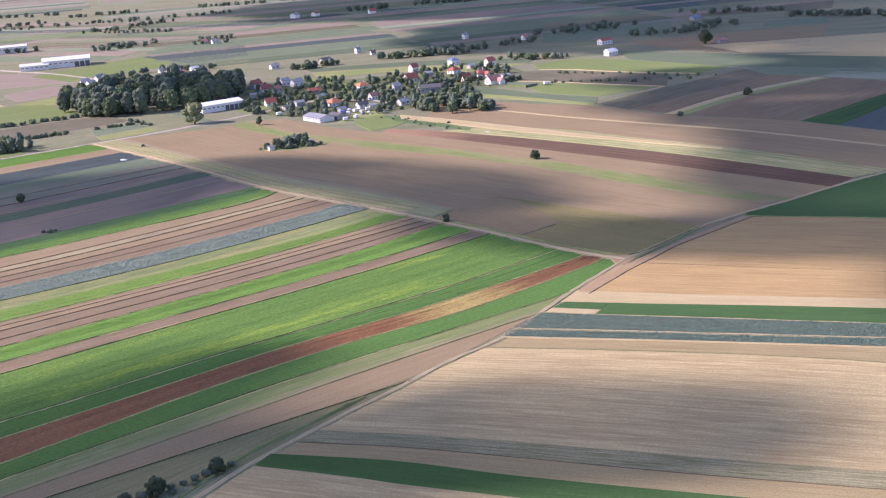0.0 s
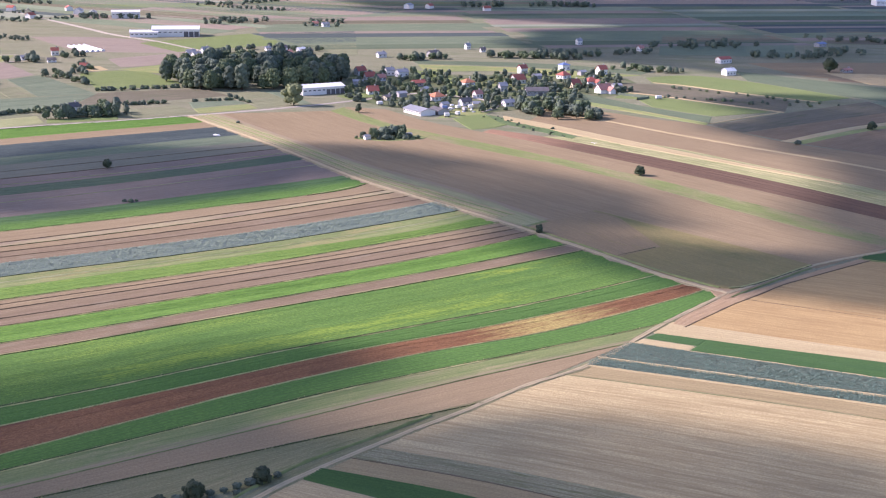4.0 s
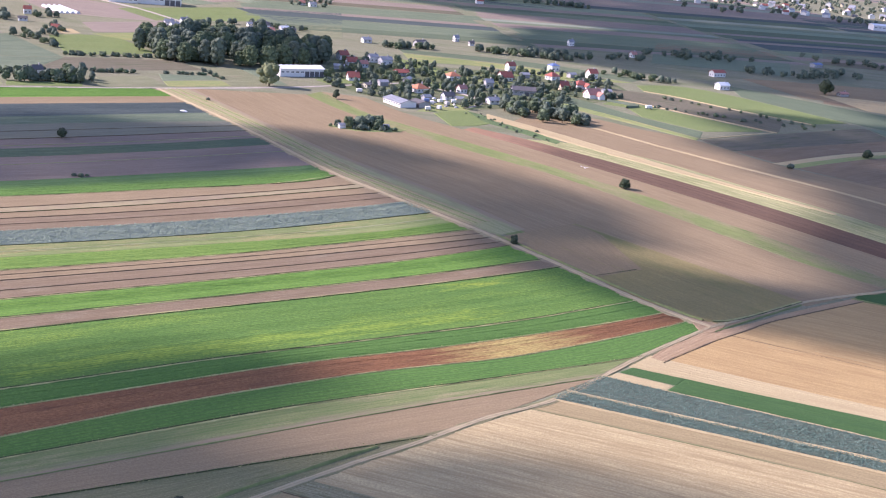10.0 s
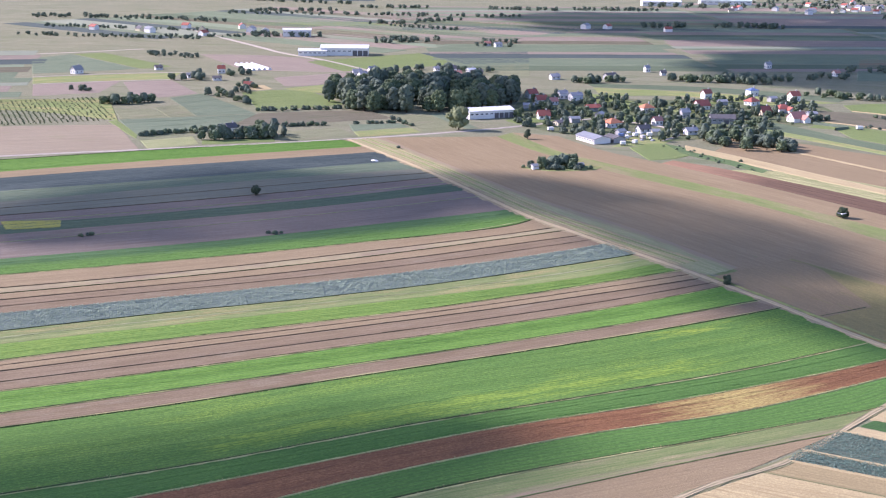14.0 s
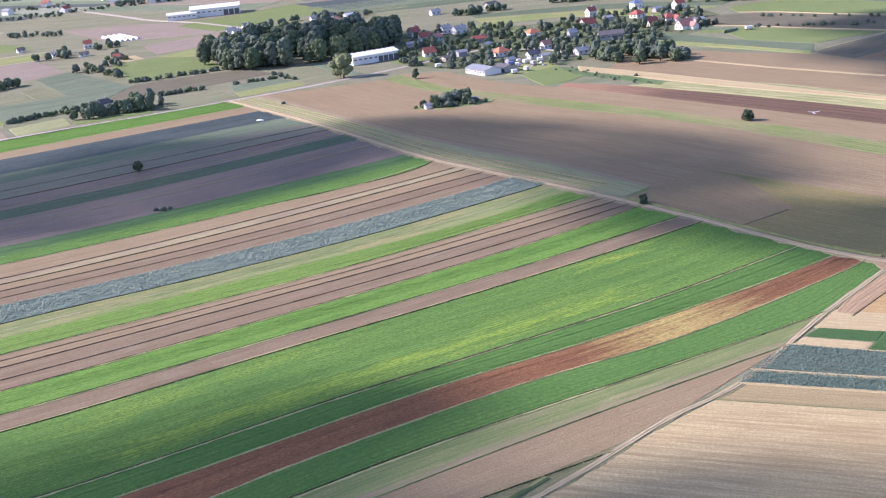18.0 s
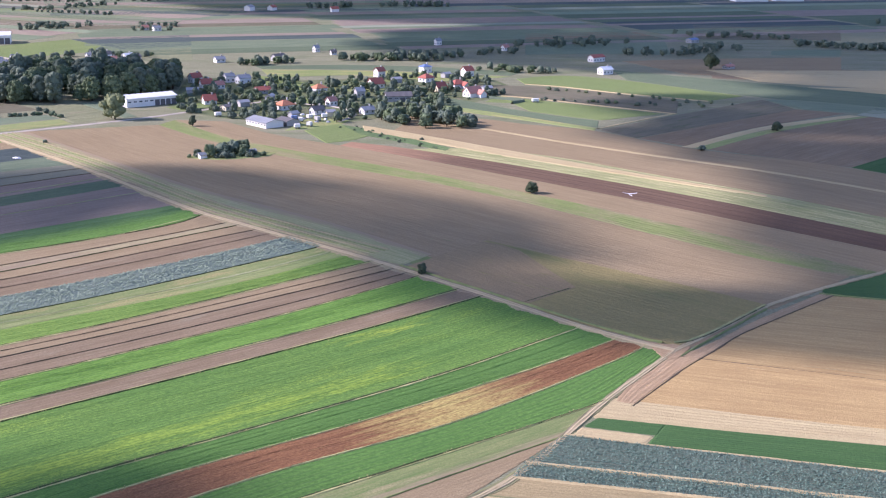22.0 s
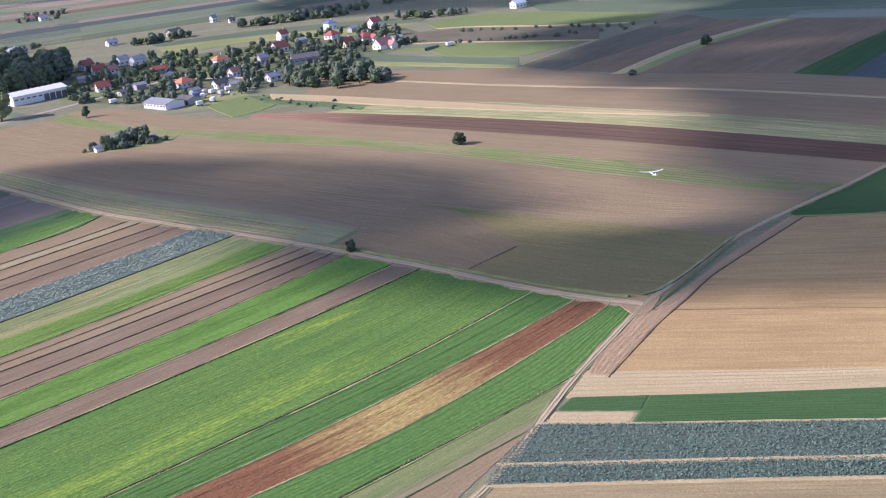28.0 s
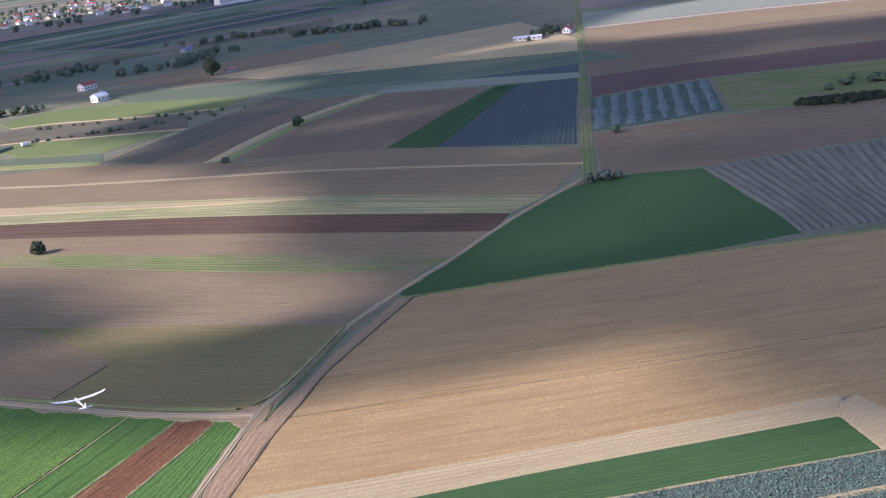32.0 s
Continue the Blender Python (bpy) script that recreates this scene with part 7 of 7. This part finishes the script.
far_wood([
    ((35, 1150), (80, 1170), 12, 0.6, 1.0, 5.0, 23),
    ((172, 1150), (266, 1206), 26, 0.7, 1.1, 8.0, 4),
    ((322, 1250), (420, 1180), 32, 0.8, 1.1, 6.0, 5),
    ((-545, 1165), (-490, 1150), 20, 0.5, 0.8, 5.0, 13),
    ((-610, 1340), (-460, 1395), 40, 0.4, 0.7, 4.0, 14),
    ((-380, 1345), (-330, 1365), 10, 0.8, 1.1, 5.0, 16),
    ((-275, 1345), (-235, 1348), 7, 0.6, 0.9, 4.0, 18),
    ((-130, 1648), (-80, 1672), 14, 0.9, 1.2, 6.0, 21),
    ((-40, 1680), (40, 1700), 18, 0.9, 1.2, 8.0, 24),
    ((-760, 1310), (-560, 1320), 44, 0.4, 0.75, 5.0, 29),
    ((-800, 1420), (-600, 1420), 44, 0.4, 0.75, 5.0, 30),
    ((-420, 1560), (-330, 1530), 18, 0.5, 0.8, 4.0, 31),
    ((180, 1900), (720, 2010), 40, 1.0, 1.4, 30.0, 32),
    ((-160, 2060), (120, 2120), 30, 1.0, 1.4, 20.0, 33),
    ((150, 2140), (620, 2160), 150, 0.5, 0.95, 45.0, 34),
    ((0, 2260), (760, 2300), 190, 0.6, 1.0, 50.0, 35),
    ((-300, 2420), (900, 2480), 240, 0.7, 1.2, 60.0, 36),
    ((-700, 1700), (-300, 1760), 80, 0.5, 0.9, 10.0, 37),
    ((-900, 1560), (-640, 1560), 70, 0.5, 0.9, 10.0, 38),
    ((380, 1930), (760, 1900), 40, 0.8, 1.2, 18.0, 39),
    ((500, 1480), (760, 1420), 30, 0.8, 1.1, 10.0, 40),
    ((-560, 1873), (-455, 1902), 26, 0.6, 1.0, 6.0, 62),
    ((-367, 1904), (-269, 1919), 24, 0.6, 1.0, 6.0, 67),
    ((-263, 1937), (-138, 1958), 30, 0.6, 1.0, 6.0, 56),
    ((-456, 1593), (-407, 1594), 14, 0.6, 1.0, 6.0, 92),
    ((-407, 1624), (-369, 1681), 14, 0.6, 1.0, 6.0, 78),
    ((-383, 1377), (-324, 1387), 16, 0.6, 1.0, 6.0, 65),
    ((-767, 1976), (-596, 1936), 26, 0.6, 1.0, 6.0, 50),
    ((-677, 1742), (-566, 1785), 20, 0.6, 1.0, 6.0, 50),
    ((-267, 1375), (-240, 1396), 8, 0.6, 1.0, 6.0, 67),
    ((-540, 1388), (-457, 1381), 18, 0.6, 1.0, 6.0, 50),
    ((90, 1220), (170, 1250), 22, 0.7, 1.1, 9.0, 41),
    ((250, 1330), (340, 1300), 18, 0.7, 1.0, 8.0, 42),
])

# ---- far town ----
TOWN = [house("town_house", HOME, HOME, 0, 8.5, 7.5, 3.8, 2.4, M_WHITE, M_ROOFRED, "distant white town house with a red roof", group="town houses", windows=False, door=False),
        house("town_house", HOME, HOME, 0, 10, 8, 4.6, 2.0, M_WHITE, M_ROOFGREY, "distant white town house with a grey roof", group="town houses", windows=False, door=False),
        house("town_house", HOME, HOME, 0, 8, 7, 3.2, 2.6, M_CREAMWALL, M_ROOFDARK, "distant cream town house with a dark roof", group="town houses", windows=False, door=False)]
rt = random.Random(77)
spots = []
for cx, cy, sx, sy, n in ((250, 2060, 130, 45, 26), (450, 2030, 150, 90, 26), (40, 2010, 90, 40, 10), (640, 2080, 120, 60, 12), (480, 1850, 60, 20, 5), (-620, 1420, 120, 60, 9), (-140, 1600, 60, 20, 5), (230, 2280, 120, 60, 14), (330, 2110, 260, 70, 40), (500, 2240, 300, 80, 30), (100, 2420, 300, 60, 20)):
    for k in range(n):
        x, y = cx + rt.uniform(-sx, sx), cy + rt.uniform(-sy, sy)
        if any((x - a) ** 2 + (y - b) ** 2 < 22 ** 2 for a, b in spots):
            continue
        spots.append((x, y))
        copy_thing(rt.choice(TOWN), pose(x, y, 0, 0, 0, rt.uniform(0, 180)))
for x, y, rot, w, d, label in ((440, 1832, 8, 46, 20, "long white industrial hall in the far town"), (495, 1845, 8, 40, 18, "white industrial hall in the far town"),
                               (-140, 2095, 12, 60, 24, "large white industrial hall on the horizon"), (-45, 2170, 12, 80, 26, "very long white industrial hall on the horizon"), (-480, 1390, 20, 30, 12, "white farm hall far out in the plain")):
    long_hall("industrial_hall", x, y, rot, w, d, 7.0, 1.8, M_WHITE, M_ROOFWHITE, label, 8)
for proto in DITCH + WOOD + GARDEN + FARTREE + SHRUB + TOWN:
    for o in (*proto.children_recursive, proto):
        bpy.data.objects.remove(o)

# ---- cabbages: rows of single heads ----
def cabbage_heads(name, a, b, label, step, seed, mat):
    rng = np.random.RandomState(seed)
    pa, la = resample(a, 400)
    pb, _ = resample(b, 400)
    width = float(np.mean(np.linalg.norm(pa - pb, axis=1)))
    rows, cols = int(width / step), int(la / step * 0.9)
    u = np.linspace(0, 400, cols)
    vv, ff, n = [], [], 0
    leaf_v = np.array([(0, 0, 0.30), (0.34, 0, 0.24), (0.10, 0.32, 0.22), (-0.27, 0.2, 0.25), (-0.27, -0.2, 0.22), (0.10, -0.32, 0.25)])
    leaf_f = np.array([(0, 1, 2), (0, 2, 3), (0, 3, 4), (0, 4, 5), (0, 5, 1)])
    for k in range(rows):
        f = (k + 0.5) / rows
        px = np.interp(u, np.arange(401), pa[:, 0] * (1 - f) + pb[:, 0] * f)
        py = np.interp(u, np.arange(401), pa[:, 1] * (1 - f) + pb[:, 1] * f)
        keep = rng.uniform(size=cols) < 0.9
        px, py = px[keep] + rng.normal(0, 0.10, keep.sum()), py[keep] + rng.normal(0, 0.10, keep.sum())
        m = len(px)
        s = rng.uniform(0.75, 1.2, m)
        ang = rng.uniform(0, 6.28, m)
        tilt = rng.uniform(-0.3, 0.3, (m, 2))
        x = leaf_v[None, :, 0] * np.cos(ang)[:, None] - leaf_v[None, :, 1] * np.sin(ang)[:, None]
        y = leaf_v[None, :, 0] * np.sin(ang)[:, None] + leaf_v[None, :, 1] * np.cos(ang)[:, None]
        z = leaf_v[None, :, 2] + x * tilt[:, :1] + y * tilt[:, 1:] + rng.uniform(-0.04, 0.04, (m, 6))
        vv.append(np.stack([px[:, None] + x * s[:, None] * step / 0.7, py[:, None] + y * s[:, None] * step / 0.7, 0.14 + z * s[:, None]], 2).reshape(-1, 3))
        ff.append((leaf_f[None] + (np.arange(m) * 6)[:, None, None] + n).reshape(-1, 3))
        n += m * 6
    mesh_object(name, np.concatenate(vv).tolist(), np.concatenate(ff).tolist(), mat, None, label, "cabbages", "", "stuff")


cabbage_heads("cabbages", CAB_HI, CAB_MID, "rows of blue-green cabbage heads", 0.39, 1, M_CABBAGE)
cabbage_heads("cabbages", CAB_MID, CAB_LO, "narrow rows of blue-green cabbage heads", 0.39, 2, M_CABBAGE)
cabbage_heads("cabbages", E8, E9, "strip of pale blue-green cabbage heads", 0.66, 3, M_CABPALE)

# ---- white model glider in flight ----
def glider():
    top = tagged(new("model_glider"), "white model glider flying over the fields", "glider")
    bm = bmesh.new()
    prof = [(0.62, 0.015), (0.52, 0.06), (0.30, 0.085), (0.05, 0.07), (-0.3, 0.035), (-0.95, 0.018)]
    rings = []
    for y, r in prof:
        rings.append([bm.verts.new((math.cos(a * math.pi / 4) * r, y, math.sin(a * math.pi / 4) * r * 1.2)) for a in range(8)])
    for a, b in zip(rings, rings[1:]):
        for k in range(8):
            bm.faces.new((a[k], a[(k + 1) % 8], b[(k + 1) % 8], b[k]))
    bm.faces.new(rings[0])
    bm.faces.new(rings[-1][::-1])
    part("fuselage", bm, M_GLIDER, top)

    def blade(stations):
        bm = bmesh.new()
        rr = []
        for x, z, lead, chord, th in stations:
            rr.append([bm.verts.new(p) for p in ((x, lead, z), (x, lead - chord * 0.3, z + th), (x, lead - chord, z), (x, lead - chord * 0.3, z - th * 0.4))])
        for a, b in zip(rr, rr[1:]):
            for k in range(4):
                bm.faces.new((a[k], a[(k + 1) % 4], b[(k + 1) % 4], b[k]))
        bm.faces.new(rr[0])
        bm.faces.new(rr[-1][::-1])
        return bm

    for s in (-1, 1):
        part("wing", blade([(0, 0.09, 0.28, 0.26, 0.03), (s * 0.8, 0.15, 0.27, 0.25, 0.028), (s * 1.3, 0.24, 0.24, 0.19, 0.02), (s * 1.52, 0.33, 0.19, 0.11, 0.012)]), M_GLIDER, top)
    part("tailplane", blade([(-0.36, 0.03, -0.84, 0.12, 0.008), (0, 0.03, -0.78, 0.18, 0.012), (0.36, 0.03, -0.84, 0.12, 0.008)]), M_GLIDER, top)
    bm = blade([(0, 0, -0.76, 0.2, 0.012), (0.28, 0, -0.84, 0.11, 0.008)])
    bmesh.ops.rotate(bm, verts=bm.verts, cent=(0, 0, 0), matrix=Matrix.Rotation(radians(-90), 3, "Y"))
    part("fin", bm, M_GLIDER, top)
    top.matrix_basis = pose(5.35, 224.3, 89.5, 6, 5, 12) @ Matrix.Diagonal((0.38, 0.38, 0.38, 1))


glider()

# ---- clouds above: their shade drifts over the fields ----
def cloud(cx, cy, long, short, turn, seed, height=620.0):
    """A flat cumulus between the sun and the land at (cx, cy)."""
    v, f = unit_ball(4)
    rng = np.random.RandomState(seed)
    o = rng.uniform(0, 80, 3)
    bump = np.array([noise.fractal(Vector(p * 1.6 + o), 1.0, 2.0, 4) for p in v])
    v = v * (1 + 0.30 * bump)[:, None]
    v = v * np.array([long, short / math.sin(SUN_EL) * 0.75, 22.0])
    t = SUN_DIR * (height / SUN_DIR.z)
    ob = mesh_object("cloud", v.tolist(), f.tolist(), M_CLOUD, None, "flat grey-white fair weather cloud", "cloud", "clouds", smooth=True)
    ob.matrix_basis = pose(cx + t.x, cy + t.y, height, 0, 0, turn)


cloud(-216, 592, 124, 44, 39, 1)
cloud(-32, 604, 96, 25, -44, 2)
cloud(24, 495, 62, 15, -42, 3)
cloud(255, 595, 150, 112, -30, 4)
cloud(162, 453, 98, 27, -17, 5)
cloud(400, 1330, 440, 250, 12, 6)
cloud(-165, 948, 42, 36, 0, 7)
cloud(-112, 322, 74, 20, 38, 8)
cloud(16, 295, 64, 25, -5, 9)
cloud(330, 850, 110, 60, -35, 10)
cloud(430, 700, 180, 90, -35, 11)
cloud(236, 366, 98, 35, -18, 12)
cloud(213, 740, 122, 56, -40, 13)
cloud(345, 1130, 150, 75, -25, 15)
cloud(198, 852, 92, 44, -35, 17)
cloud(300, 1750, 600, 200, 5, 16)
cloud(120, 1230, 170, 60, 10, 18)
cloud(-72, 268, 70, 25, 30, 19)
